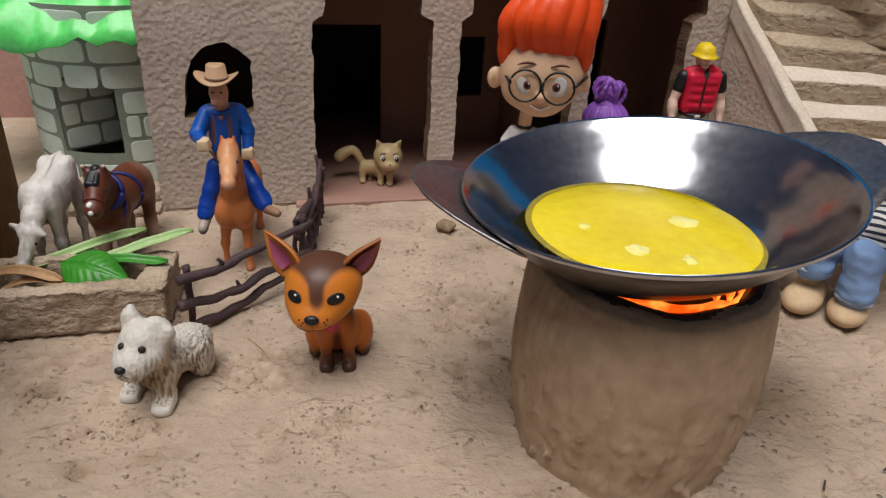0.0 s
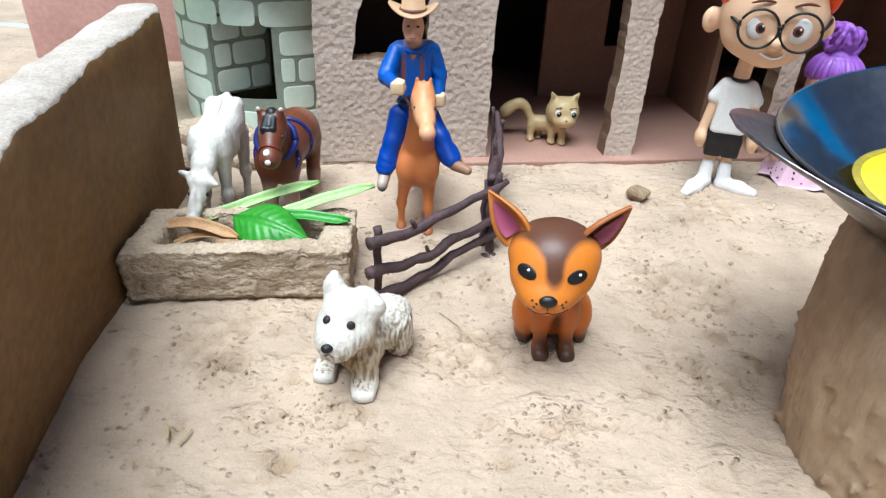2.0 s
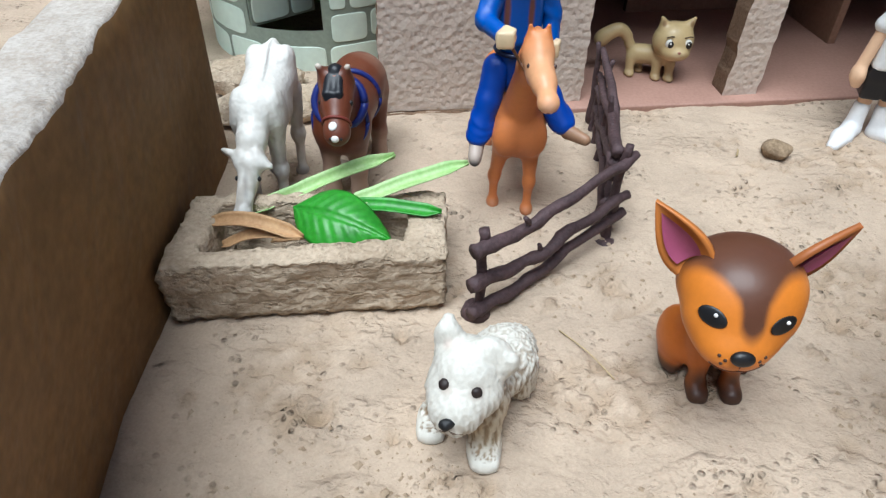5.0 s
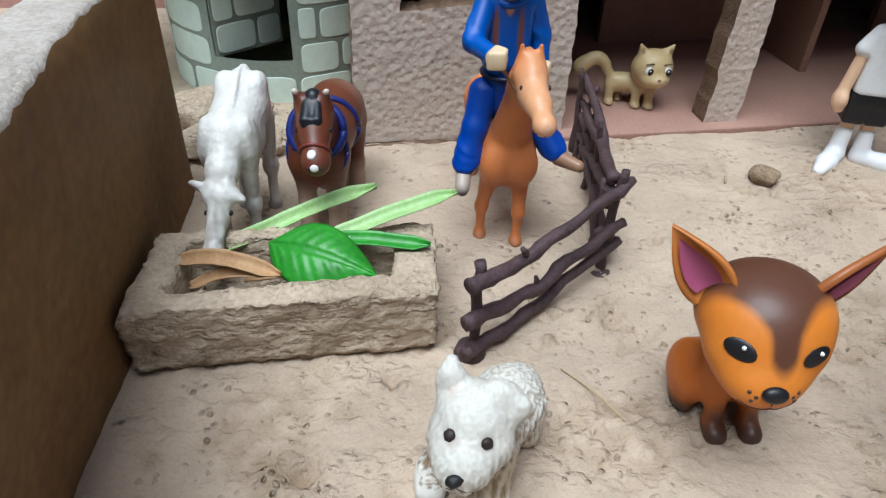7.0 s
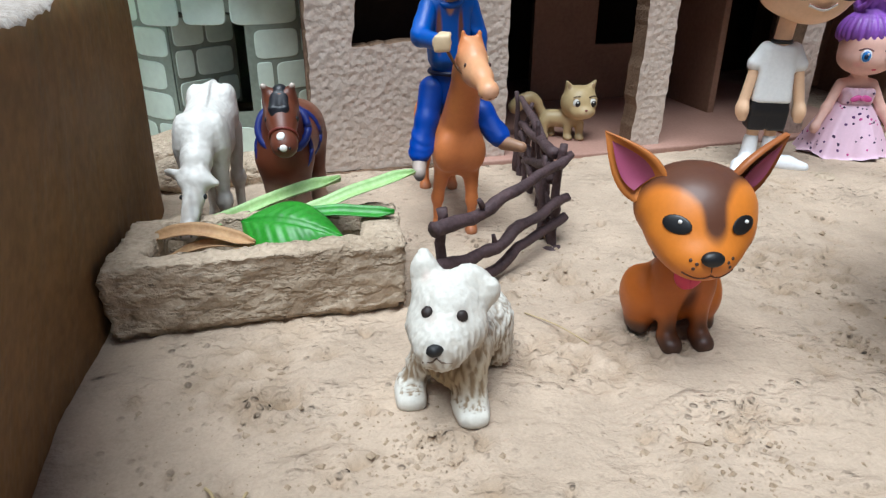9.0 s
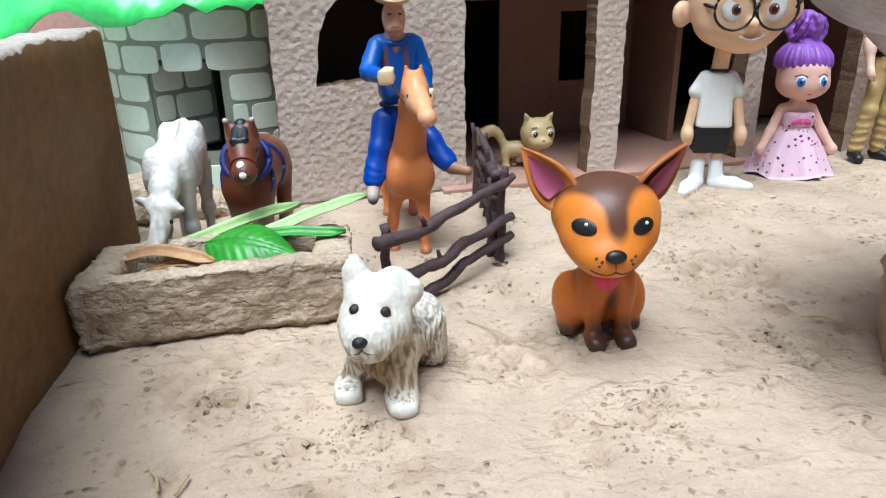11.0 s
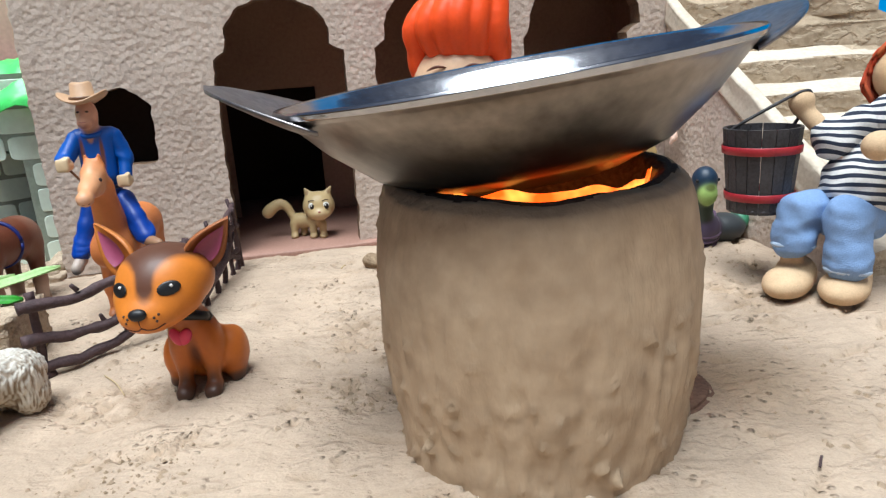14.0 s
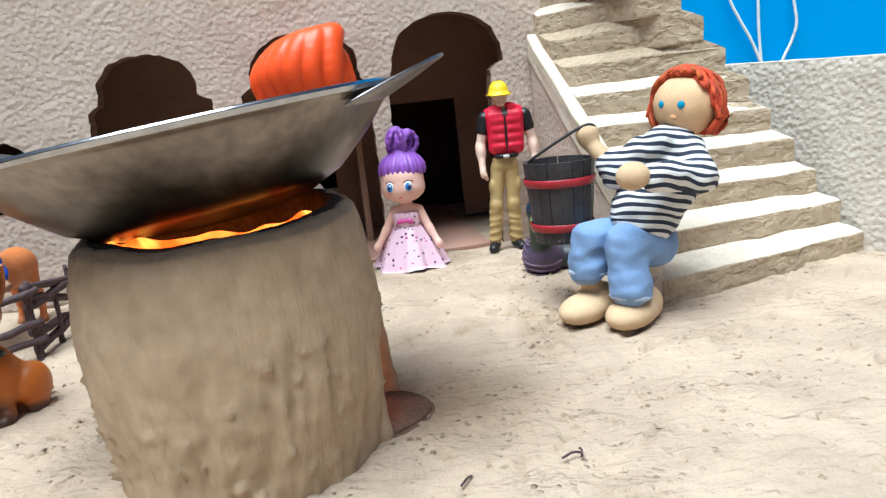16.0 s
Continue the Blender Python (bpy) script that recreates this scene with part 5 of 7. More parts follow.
f.limb((-0.0492, 0.1022, 0.0790), (-0.0378, 0.1048, 0.0790), 0.0034, 0.0034, CLOTHB)
f.limb((-0.0438, 0.1025, 0.0800), (-0.0438, 0.1015, 0.0845), 0.0030, 0.0028, SKIN)
f.ball((-0.0439, 0.1008, 0.0880), (0.0041, 0.0044, 0.0056), SKIN)
f.ball((-0.0438, 0.0972, 0.0846), (0.0030, 0.0024, 0.0024), SKIN)
f.ball((-0.0437, 0.0962, 0.0878), (0.0008, 0.0010, 0.0013), SKIN)
for sh, el, ha in (((-0.0504, 0.1014, 0.0784), (-0.0538, 0.0948, 0.0702), (-0.0494, 0.0855, 0.0700)), ((-0.0366, 0.1050, 0.0784), (-0.0336, 0.1048, 0.0695), (-0.0334, 0.1010, 0.0622))):
    g = Figure(blend=0.0014, step=0.00045)
    g.limb(sh, el, 0.0033, 0.0028, CLOTHB)
    g.limb(el, ha, 0.0028, 0.0025, CLOTHB)
    for k in range(3):  # sleeve folds
        q = Vector(el).lerp(Vector(sh), 0.25 * k)
        g.ball(tuple(q), (0.0033, 0.0033, 0.0010), CLOTHB, (30 * k, 35, 0))
    d = (Vector(ha) - Vector(el)).normalized()
    q = Vector(ha) + d * 0.0020
    h = Figure(blend=0.0010, step=0.0004)
    h.ball(tuple(q), (0.0030, 0.0028, 0.0028), GLOVE)
    for k in range(4):  # closed fingers
        h.limb(q + Vector((-0.0020, -0.0020, 0.0018 - 0.0012 * k)), q + Vector((0.0016, -0.0023, 0.0020 - 0.0012 * k)), 0.0007, 0.0007, GLOVE)
    h.limb(q + Vector((0.0, 0.001, 0.0024)), q + Vector((0.0020, -0.0014, 0.0027)), 0.0008, 0.0007, GLOVE)
    f.join(g).join(h)
for pts in ([(-0.0490, 0.1035, 0.0520), (-0.0514, 0.0990, 0.0425), (-0.0543, 0.0945, 0.0322)], [(-0.0372, 0.1045, 0.0515), (-0.0322, 0.0995, 0.0445), (-0.0274, 0.0945, 0.0372)]):
    g = Figure(blend=0.0016, step=0.00045)
    g.limb(pts[0], pts[1], 0.0046, 0.0039, JEANS)
    g.limb(pts[1], pts[2], 0.0039, 0.0034, JEANS)
    for k in range(3):
        q = Vector(pts[2]).lerp(Vector(pts[1]), 0.12 + 0.22 * k)
        g.ball(tuple(q), (0.0042, 0.0042, 0.0010), JEANS, (25, 12 * k - 10, 0))
    f.join(g)
g = Figure(blend=0.0014, step=0.0004)
g.limb((-0.0546, 0.0936, 0.0296), (-0.0552, 0.0895, 0.0276), 0.0026, 0.0021, (0.46, 0.38, 0.32))
g.limb((-0.0550, 0.0905, 0.0268), (-0.0552, 0.0886, 0.0262), 0.0018, 0.0015, (0.04, 0.04, 0.05))
g.limb((-0.0258, 0.0930, 0.0356), (-0.0208, 0.0885, 0.0352), 0.0025, 0.0018, (0.33, 0.19, 0.11))
f.join(g)
for x in (-0.0474, -0.0402):
    f.patch((x, 0.0975, 0.0715), (0.0011, 0.0060, 0.0085), (0.16, 0.060, 0.045), soft=0.3)
f.patch((-0.0437, 0.0975, 0.0792), (0.0016, 0.0040, 0.0036), SKIN, soft=0.3)
f.ring((-0.0438, 0.1022, 0.0806), 0.0040, 0.0011, (0, -0.35, 1), CLOTHB)
f.ring((-0.0433, 0.1052, 0.0578), 0.0064, 0.0008, (0, 0, 1), (0.010, 0.014, 0.05))
f.patch((-0.0440, 0.1060, 0.0905), (0.0054, 0.0044, 0.0046), (0.06, 0.030, 0.018), soft=0.2)
f.patch((-0.0438, 0.0955, 0.0838), (0.0034, 0.0022, 0.0022), (0.42, 0.20, 0.13), soft=0.7)
vs, fs = spun([(0.0, 0.0078), (0.0030, 0.0082), (0.0040, 0.0074), (0.0046, 0.0018), (0.0060, 0.0008), (0.0092, 0.0020), (0.0094, 0.0014), (0.0060, 0.0), (0.0, 0.0)], (-0.0440, 0.1006, 0.0922), 40)
f.add([(x, y, z + 34 * (x + 0.0440) ** 2 - 10 * (y - 0.1006) ** 2) for x, y, z in vs], fs, HAT)
f.ring((-0.0440, 0.1006, 0.0944), 0.0047, 0.0006, (0, 0, 1), (0.14, 0.075, 0.04))
for x in (-0.0455, -0.0421):
    f.bead((x, 0.0966, 0.0890), (0.0008, 0.0004, 0.0004), (0.05, 0.03, 0.02), sides=10)
f.trace([(-0.0450, 0.08, 0.0851), (-0.0438, 0.08, 0.0849), (-0.0426, 0.08, 0.0851)], (0, 1, 0), 0.0002, (0.30, 0.12, 0.09))
vs, fs = tube(wire([(-0.0478, 0.0830, 0.0690), (-0.0440, 0.0840, 0.0630), (-0.0415, 0.0790, 0.0605)], 6), 0.0005, 6)
f.add(vs, fs, (0.16, 0.07, 0.03))
f.build("rider_doll", PLASTIC, "plastic rider doll in blue with tan hat on the horse", "doll")

# white grazing cow
COW, COWG = (0.74, 0.715, 0.66), (0.30, 0.28, 0.26)
GZ = 0.0030
f = Figure(blend=0.0022, step=0.00045)
f.ball((-0.1230, 0.1125, 0.0455), (0.0074, 0.0086, 0.0086), COW)
f.limb((-0.1230, 0.1100, 0.0440), (-0.1240, 0.0935, 0.0420), 0.0084, 0.0076, COW)
f.ball((-0.1236, 0.1000, 0.0380), (0.0086, 0.0105, 0.0080), COW)
f.limb((-0.1240, 0.0920, 0.0430), (-0.1245, 0.0835, 0.0365), 0.0058, 0.0044, COW)
f.limb((-0.1245, 0.0835, 0.0365), (-0.1245, 0.0790, 0.0325), 0.0044, 0.0037, COW)
f.limb((-0.1245, 0.0775, 0.0305), (-0.1262, 0.0680, 0.0205), 0.0037, 0.0024, COW)
f.ball((-0.1264, 0.0668, 0.0190), (0.0028, 0.0026, 0.0025), (0.58, 0.52, 0.48))
f.limb((-0.1272, 0.0768, 0.0318), (-0.1218, 0.0768, 0.0318), 0.0021, 0.0020, COW)
for x, y in ((-0.1195, 0.0910), (-0.1290, 0.0910), (-0.1182, 0.1150), (-0.1280, 0.1150)):
    f.limb((x, y, 0.0380), (x, y + 0.001, 0.0200), 0.0036, 0.0019, COW)
    f.ball((x, y + 0.0008, 0.0195), (0.0023, 0.0024, 0.0025), COW)
    f.limb((x, y + 0.001, 0.0200), (x, y, GZ + 0.002), 0.0018, 0.0016, COW)
    f.ball((x, y - 0.0005, GZ + 0.0018), (0.0022, 0.0026, 0.0018), (0.24, 0.21, 0.19))
f.limb((-0.1215, 0.0775, 0.0325), (-0.1182, 0.0762, 0.0312), 0.0016, 0.0010, COW)
f.ball((-0.1303, 0.0790, 0.0336), (0.0036, 0.0011, 0.0017), COW, (20, 14, -16))
for sx in (-1, 1):
    f.limb((-0.1245 + sx * 0.0016, 0.0778, 0.0330), (-0.1245 + sx * 0.0026, 0.0778, 0.0350), 0.0009, 0.0005, (0.50, 0.45, 0.40))
    f.ball((-0.1231 + sx * 0.0052, 0.1130, 0.0500), (0.0026, 0.0050, 0.0036), COW)
    f.ball((-0.1240 + sx * 0.0055, 0.0925, 0.0405), (0.0030, 0.0046, 0.0078), COW)
f.limb((-0.1228, 0.1180, 0.0530), (-0.1241, 0.0920, 0.0482), 0.0013, 0.0012, COW)
f.limb((-0.1228, 0.1200, 0.0500), (-0.1228, 0.1230, 0.0280), 0.0016, 0.0012, COW)
f.patch((-0.1221, 0.1040, 0.0545), (0.0006, 0.0190, 0.0080), COWG, (-10, 0, 3), soft=0.7)
f.patch((-0.1262, 0.0680, 0.0200), (0.0036, 0.0046, 0.0046), (0.54, 0.53, 0.51), soft=0.9)
f.patch((-0.1185, 0.1010, 0.0380), (0.0035, 0.0200, 0.0080), (0.54, 0.52, 0.50), soft=0.9)
f.patch((-0.1250, 0.0720, 0.0265), (0.0012, 0.0060, 0.0060), COWG, soft=0.9)
for sx in (-1, 1):
    f.bead((-0.1250 + sx * 0.0034, 0.0742, 0.0278), (0.0007, 0.0008, 0.0008), BLACK, sides=10)
    f.bead((-0.1265 + sx * 0.0014, 0.0645, 0.0192), (0.0004, 0.0004, 0.0005), (0.10, 0.08, 0.07), sides=8)
cow = f.build("toy_cow", PLASTIC, "white toy cow grazing with head down in the trough", "toy cow", grain=0.00015)

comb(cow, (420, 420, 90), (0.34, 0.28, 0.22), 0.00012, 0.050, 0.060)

# brown pony with blue harness
PONY, PONYP, NAVY = (0.125, 0.034, 0.014), (0.44, 0.31, 0.23), (0.010, 0.020, 0.15)
INK = (0.007, 0.008, 0.012)
f = Figure(blend=0.0028, step=0.0005)
f.limb((-0.0995, 0.1050, 0.0340), (-0.0965, 0.1290, 0.0345), 0.0098, 0.0100, PONY)
f.ball((-0.0998, 0.1005, 0.0315), (0.0090, 0.0080, 0.0100), PONY)
f.limb((-0.0994, 0.1010, 0.0390), (-0.0986, 0.0945, 0.0500), 0.0076, 0.0052, PONY)
f.limb((-0.0985, 0.0925, 0.0505), (-0.0975, 0.0815, 0.0425), 0.0047, 0.0038, PONY)
f.ball((-0.0983, 0.0890, 0.0465), (0.0046, 0.0050, 0.0048), PONY)
f.ball((-0.0972, 0.0790, 0.0408), (0.0037, 0.0034, 0.0033), (0.12, 0.035, 0.018))
for x, y in ((-0.1042, 0.1010), (-0.0950, 0.1010), (-0.1015, 0.1290), (-0.0905, 0.1290)):
    f.limb((x, y, 0.0300), (x, y, 0.0140), 0.0044, 0.0026, PONY)
    f.limb((x, y, 0.0140), (x, y - 0.0005, GZ + 0.002), 0.0027, 0.0032, PONYP)
for x, tx in ((-0.1012, -0.1034), (-0.0962, -0.0944)):
    f.limb((x, 0.0935, 0.0520), (tx, 0.0918, 0.0568), 0.0019, 0.0009, (0.10, 0.030, 0.015))
    f.patch((tx, 0.0918, 0.0572), (0.0014, 0.0014, 0.0013), (0.60, 0.52, 0.44), soft=0.4)
f.limb((-0.0960, 0.1390, 0.0370), (-0.0955, 0.1415, 0.0200), 0.0025, 0.0020, BLACK)
f.patch((-0.0945, 0.1310, 0.0330), (0.0110, 0.0120, 0.0130), PONYP, soft=0.8)
f.patch((-0.0998, 0.0990, 0.0170), (0.0110, 0.0110, 0.0110), PONYP, soft=0.7)
f.patch((-0.0998, 0.0950, 0.0270), (0.0080, 0.0070, 0.0060), (0.19, 0.050, 0.020), soft=0.8)
g = Figure(blend=0.0005, step=0.0004)
for i in range(9):  # forelock and mane
    s = i / 8 - 0.5
    g.limb((-0.0986 + 0.0036 * s, 0.0912, 0.0540), (-0.0986 + 0.0044 * s + 0.0006 * math.sin(i * 2.1), 0.0858, 0.0508 + 0.0004 * math.sin(i)), 0.0011, 0.0010, INK)
    g.limb((-0.0986 + 0.0044 * s + 0.0006 * math.sin(i * 2.1), 0.0858, 0.0508), (-0.0983 + 0.0026 * s, 0.0834 + 0.0008 * abs(s), 0.0462 + 0.0008 * math.sin(i * 1.7)), 0.0010, 0.0006, INK)
g.limb((-0.0984, 0.0930, 0.0545), (-0.0975, 0.1060, 0.0462), 0.0026, 0.0022, INK)
f.join(g)
f.stud((-0.0980, 0.07, 0.0446), (0, 1, 0), (0.0013, 0.0014, 0.0006), (0.82, 0.81, 0.78))
f.stud((-0.0973, 0.07, 0.0414), (0, 1, 0), (0.0012, 0.0011, 0.0006), (0.80, 0.78, 0.74))
f.ring((-0.0976, 0.0822, 0.0430), 0.0042, 0.0005, (0.0, 0.80, 0.50), (0.16, 0.03, 0.02))
f.ring((-0.0990, 0.0985, 0.0415), 0.0080, 0.0014, (0.02, 1.0, -0.55), NAVY)
f.ring((-0.0994, 0.0985, 0.0345), 0.0090, 0.0008, (0.02, 1.0, -0.25), NAVY)
f.ring((-0.0982, 0.1150, 0.0345), 0.0101, 0.0010, (-0.1, 1.0, 0.0), NAVY)
for sx in (-1, 1):
    f.bead((-0.0981 + sx * 0.0045, 0.0868, 0.0474), (0.0008, 0.0010, 0.0010), BLACK, sides=10)
    f.bead((-0.0971 + sx * 0.0016, 0.0759, 0.0412), 0.0005, BLACK, sides=8)
f.build("toy_pony", PLASTIC, "dark brown toy pony with blue harness and white blaze", "toy pony")

# doll with red hair and round glasses
RED, SKIN2, SHIRT = (0.84, 0.080, 0.006), (0.80, 0.53, 0.33), (0.80, 0.80, 0.78)
fw = Vector((-0.30, -0.95, 0)).normalized()
rt = Vector((0.95, -0.30, 0)).normalized()
hc = Vector((0.1140, 0.1465, 0.0885))
face = lambda r, u, d: tuple(hc + rt * r + Vector((0, 0, u)) + fw * d)
f = Figure(blend=0.0030, step=0.00055)
f.ball(face(-0.0015, 0, 0), (0.0222, 0.0165, 0.0205), SKIN2, (0, 0, -17))
f.ball(face(-0.0005, -0.0120, 0.003), (0.0128, 0.0112, 0.0098), SKIN2, (0, 0, -17))
f.ball(face(-0.0095, -0.0090, 0.002), (0.0115, 0.0115, 0.0090), SKIN2, (0, 0, -17))
f.ball(face(-0.0262, -0.0050, -0.004), (0.0042, 0.0030, 0.0058), SKIN2)
f.ball(face(0.0215, -0.0035, -0.004), (0.0030, 0.0038, 0.0052), SKIN2)
f.patch(face(-0.0266, -0.0050, 0.0005), (0.0022, 0.0022, 0.0034), (0.62, 0.34, 0.20), soft=0.5)
f.ball(face(0.0, -0.0085, 0.0160), (0.0024, 0.0024, 0.0026), SKIN2, (0, 0, -17))
g = Figure(blend=0.0024, step=0.00055)
g.ball(face(0.0010, 0.0215, -0.0030), (0.0218, 0.0180, 0.0160), RED, (0, 0, -17))
g.ball(face(0.0060, 0.0325, -0.0020), (0.0168, 0.0165, 0.0130), RED, (0, 0, -17))
g.ball(face(0.0000, 0.0080, -0.0100), (0.0205, 0.0120, 0.0200), RED, (0, 0, -17))
g.ball(face(-0.0212, 0.0125, -0.0010), (0.0048, 0.0090, 0.0110), RED, (0, 0, -17))
g.ball(face(0.0200, 0.0135, -0.0020), (0.0040, 0.0095, 0.0115), RED, (0, 0, -17))
for k in range(6):  # locks swept up from the brow and over to one side
    s = k / 5
    a = face(-0.0190 + 0.0375 * s, 0.0135 + 0.0030 * math.sin(math.pi * s), 0.0125 * math.sin(math.pi * (0.12 + 0.76 * s)))
    b = face(-0.0205 + 0.0400 * s, 0.0262 + 0.0022 * math.sin(math.pi * s), 0.0030 + 0.0125 * math.sin(math.pi * (0.10 + 0.80 * s)))
    c = face(-0.0090 + 0.0280 * s, 0.0390 + 0.0035 * s, 0.0010 + 0.0070 * math.sin(math.pi * s))
    d = face(0.0060 + 0.0120 * s, 0.0440, -0.0080)
    p = wire([a, b, c, d], 4)
    for i in range(len(p) - 1):
        q = i / len(p)
        g.limb(p[i], p[i + 1], 0.0026 + 0.0024 * math.sin(math.pi * q), 0.0026 + 0.0024 * math.sin(math.pi * (q + 1 / len(p))), RED)
for k in range(6):  # combed back of the head
    v = -1.1 + 2.2 * k / 5
    p = wire([face(0.0205 * math.sin(v), 0.0330, -0.0060 - 0.0080 * math.cos(v)), face(0.0225 * math.sin(v), 0.0180, -0.0060 - 0.0140 * math.cos(v)), face(0.0205 * math.sin(v), 0.0000, -0.0060 - 0.0165 * math.cos(v))], 4)
    for i in range(len(p) - 1):
        g.limb(p[i], p[i + 1], 0.0030, 0.0030, RED)
f.join(g)
body = Figure(blend=0.0012, step=0.0005)
body.limb((0.1078, 0.1495, 0.0700), (0.1070, 0.1500, 0.0590), 0.0036, 0.0036, SKIN2)
turned = (0, 0, -17)
f.join(body)
shirt = Figure(blend=0.0016, step=0.0005)
shirt.block((0.1068, 0.1503, 0.0455), (0.0082, 0.0060, 0.0128), SHIRT, 0.0026, turned, taper=0.22)
for sx in (-1, 1):
    sh = Vector((0.1070, 0.1500, 0.0560)) + rt * sx * 0.0058
    el = Vector((0.1068, 0.1495, 0.0470)) + rt * sx * 0.0102
    ha = Vector((0.1066, 0.1480, 0.0315)) + rt * sx * 0.0118
    shirt.limb(sh, sh.lerp(el, 0.70), 0.0030, 0.0035, SHIRT)
    body.limb(sh.lerp(el, 0.6), ha, 0.0022, 0.0023, SKIN2)
    body.ball(tuple(ha + Vector((0, -0.0005, -0.0015))), (0.0028, 0.0034, 0.0042), SKIN2)
    for k in range(3):
        body.limb(ha + rt * sx * (0.0012 * k - 0.0012) + Vector((0, -0.0014, -0.0025)), ha + rt * sx * (0.0010 * k - 0.0012) + Vector((0, -0.0016, -0.0055)), 0.0009, 0.0007, SKIN2)
    kn = Vector((0.1065, 0.1505, 0.0230)) + rt * sx * 0.0036
    fo = Vector((0.1063, 0.1500, 0.0080)) + rt * sx * 0.0044
    body.limb(kn, kn.lerp(fo, 0.4), 0.0026, 0.0025, SKIN2)
f.join(shirt)
f.ring((0.1071, 0.1500, 0.0592), 0.0036, 0.0009, (0, 0, 1), (0.015, 0.013, 0.013))
shorts = Figure(blend=0.0008, step=0.0005)
shorts.block((0.1067, 0.1504, 0.0315), (0.0078, 0.0056, 0.0035), (0.010, 0.010, 0.012), 0.0016, turned)
for sx in (-1, 1):
    c = Vector((0.1066, 0.1504, 0.0268)) + rt * sx * 0.0040
    shorts.block(tuple(c), (0.0040, 0.0052, 0.0055), (0.010, 0.010, 0.012), 0.0014, turned, taper=-0.06)
f.join(shorts)
shoes = Figure(blend=0.0014, step=0.0005)
toe = (Vector((0.0893, 0.1380, 0.0058)), Vector((0.1225, 0.1392, 0.0058)))
for sx, t in zip((-1, 1), toe):
    fo = Vector((0.1063, 0.1495, 0.0068)) + rt * sx * 0.0046
    an = Vector((0.1064, 0.1502, 0.0165)) + rt * sx * 0.0040
    shoes.limb(an, fo, 0.0031, 0.0035, (0.82, 0.82, 0.82))
    shoes.limb(fo, fo.lerp(t, 0.55), 0.0036, 0.0038, (0.82, 0.82, 0.82))
    shoes.limb(fo.lerp(t, 0.55), t, 0.0038, 0.0024, (0.82, 0.82, 0.82))
f.join(shoes)
for r in (-0.0084, 0.0084):
    f.ring(face(r, -0.0030, 0.0172), 0.0080, 0.0006, fw, (0.012, 0.010, 0.010), sides=40)
    f.bead(face(r * 0.95, -0.0028, 0.0142), (0.0050, 0.0018, 0.0054), (0.80, 0.79, 0.76), (0, 0, -17))
    f.bead(face(r * 0.88, -0.0028, 0.0157), (0.0022, 0.0007, 0.0024), (0.24, 0.05, 0.03), (0, 0, -17))
    f.bead(face(r * 0.88, -0.0028, 0.0163), (0.0013, 0.0004, 0.0015), BLACK, (0, 0, -17))
    # painted glint beside the pupil
    f.bead(face(r * 0.88 + 0.0007, -0.0018, 0.0166), (0.0004, 0.0003, 0.0005), WHITE, (0, 0, -17), sides=8)
    vs, fs = tube(wire([face(r - 0.0050, 0.0068, 0.0152), face(r, 0.0084, 0.0160), face(r + 0.0045, 0.0078, 0.0152)], 5), [0.0002 + 0.0005 * math.sin(math.pi * k / 10) for k in range(11)], 5)
    f.add(vs, fs, (0.12, 0.035, 0.02))
vs, fs = tube([face(-0.0012, -0.0015, 0.0176), face(0.0012, -0.0015, 0.0176)], 0.0006, 6)
f.add(vs, fs, (0.012, 0.010, 0.010))
for sx in (-1, 1):
    vs, fs = tube([face(sx * 0.0160, -0.0020, 0.0165), face(sx * 0.0205, 0.0000, 0.0060), face(sx * 0.0228, 0.0, -0.0040)], 0.0008, 6)
    f.add(vs, fs, (0.012, 0.010, 0.010))
vs, fs = tube(wire([face(-0.0050, -0.0135, 0.0142), face(0.0005, -0.0152, 0.0150), face(0.0052, -0.0130, 0.0142)], 6), 0.0006, 5)
f.add(vs, fs, (0.76, 0.70, 0.64))
vs, fs = tube(wire([face(-0.0052, -0.0130, 0.0142), face(0.0005, -0.0146, 0.0152), face(0.0054, -0.0125, 0.0142)], 6), 0.0003, 5)
f.add(vs, fs, (0.34, 0.12, 0.07))
f.build("boy_doll", PLASTIC, "boy doll with red hair, round glasses and white shirt", "doll", floor=0.0030)

# girl doll with purple bun and spotted dress
DRESS, LILAC, SKIN3 = (0.80, 0.56, 0.68), (0.25, 0.090, 0.46), (0.80, 0.50, 0.41)
gc = Vector((0.1575, 0.1625, 0))
ga = Matrix.Rotation(radians(-11), 3, "Z")
at = lambda x, y, z: tuple(gc + ga @ Vector((x, y, 0)) + Vector((0, 0, z)))
GT = (0, 0, -11)
f = Figure(blend=0.0016, step=0.00045)
f.ball(at(0, -0.001, 0.0545), (0.0118, 0.0108, 0.0104), SKIN3, GT)
f.ball(at(0, -0.002, 0.0500), (0.0122, 0.0104, 0.0080), SKIN3, GT)
f.limb(at(0, 0, 0.0440), at(0, 0, 0.0390), 0.0028, 0.0040, SKIN3)
f.limb(at(-0.0040, 0, 0.0372), at(0.0040, 0, 0.0372), 0.0034, 0.0034, SKIN3)
for sx in (-1, 1):
    f.limb(at(sx * 0.0072, 0, 0.0375), at(sx * 0.0125, -0.0030, 0.0265), 0.0024, 0.0022, SKIN3)
    f.limb(at(sx * 0.0125, -0.0030, 0.0265), at(sx * 0.0168, -0.0060, 0.0195), 0.0022, 0.0019, SKIN3)
    f.ball(at(sx * 0.0176, -0.0066, 0.0180), (0.0022, 0.0020, 0.0026), SKIN3)
    f.patch(at(sx * 0.0070, -0.0110, 0.0478), (0.0028, 0.0040, 0.0020), (0.82, 0.40, 0.36), soft=0.9)
g = Figure(blend=0.0010, step=0.00045)
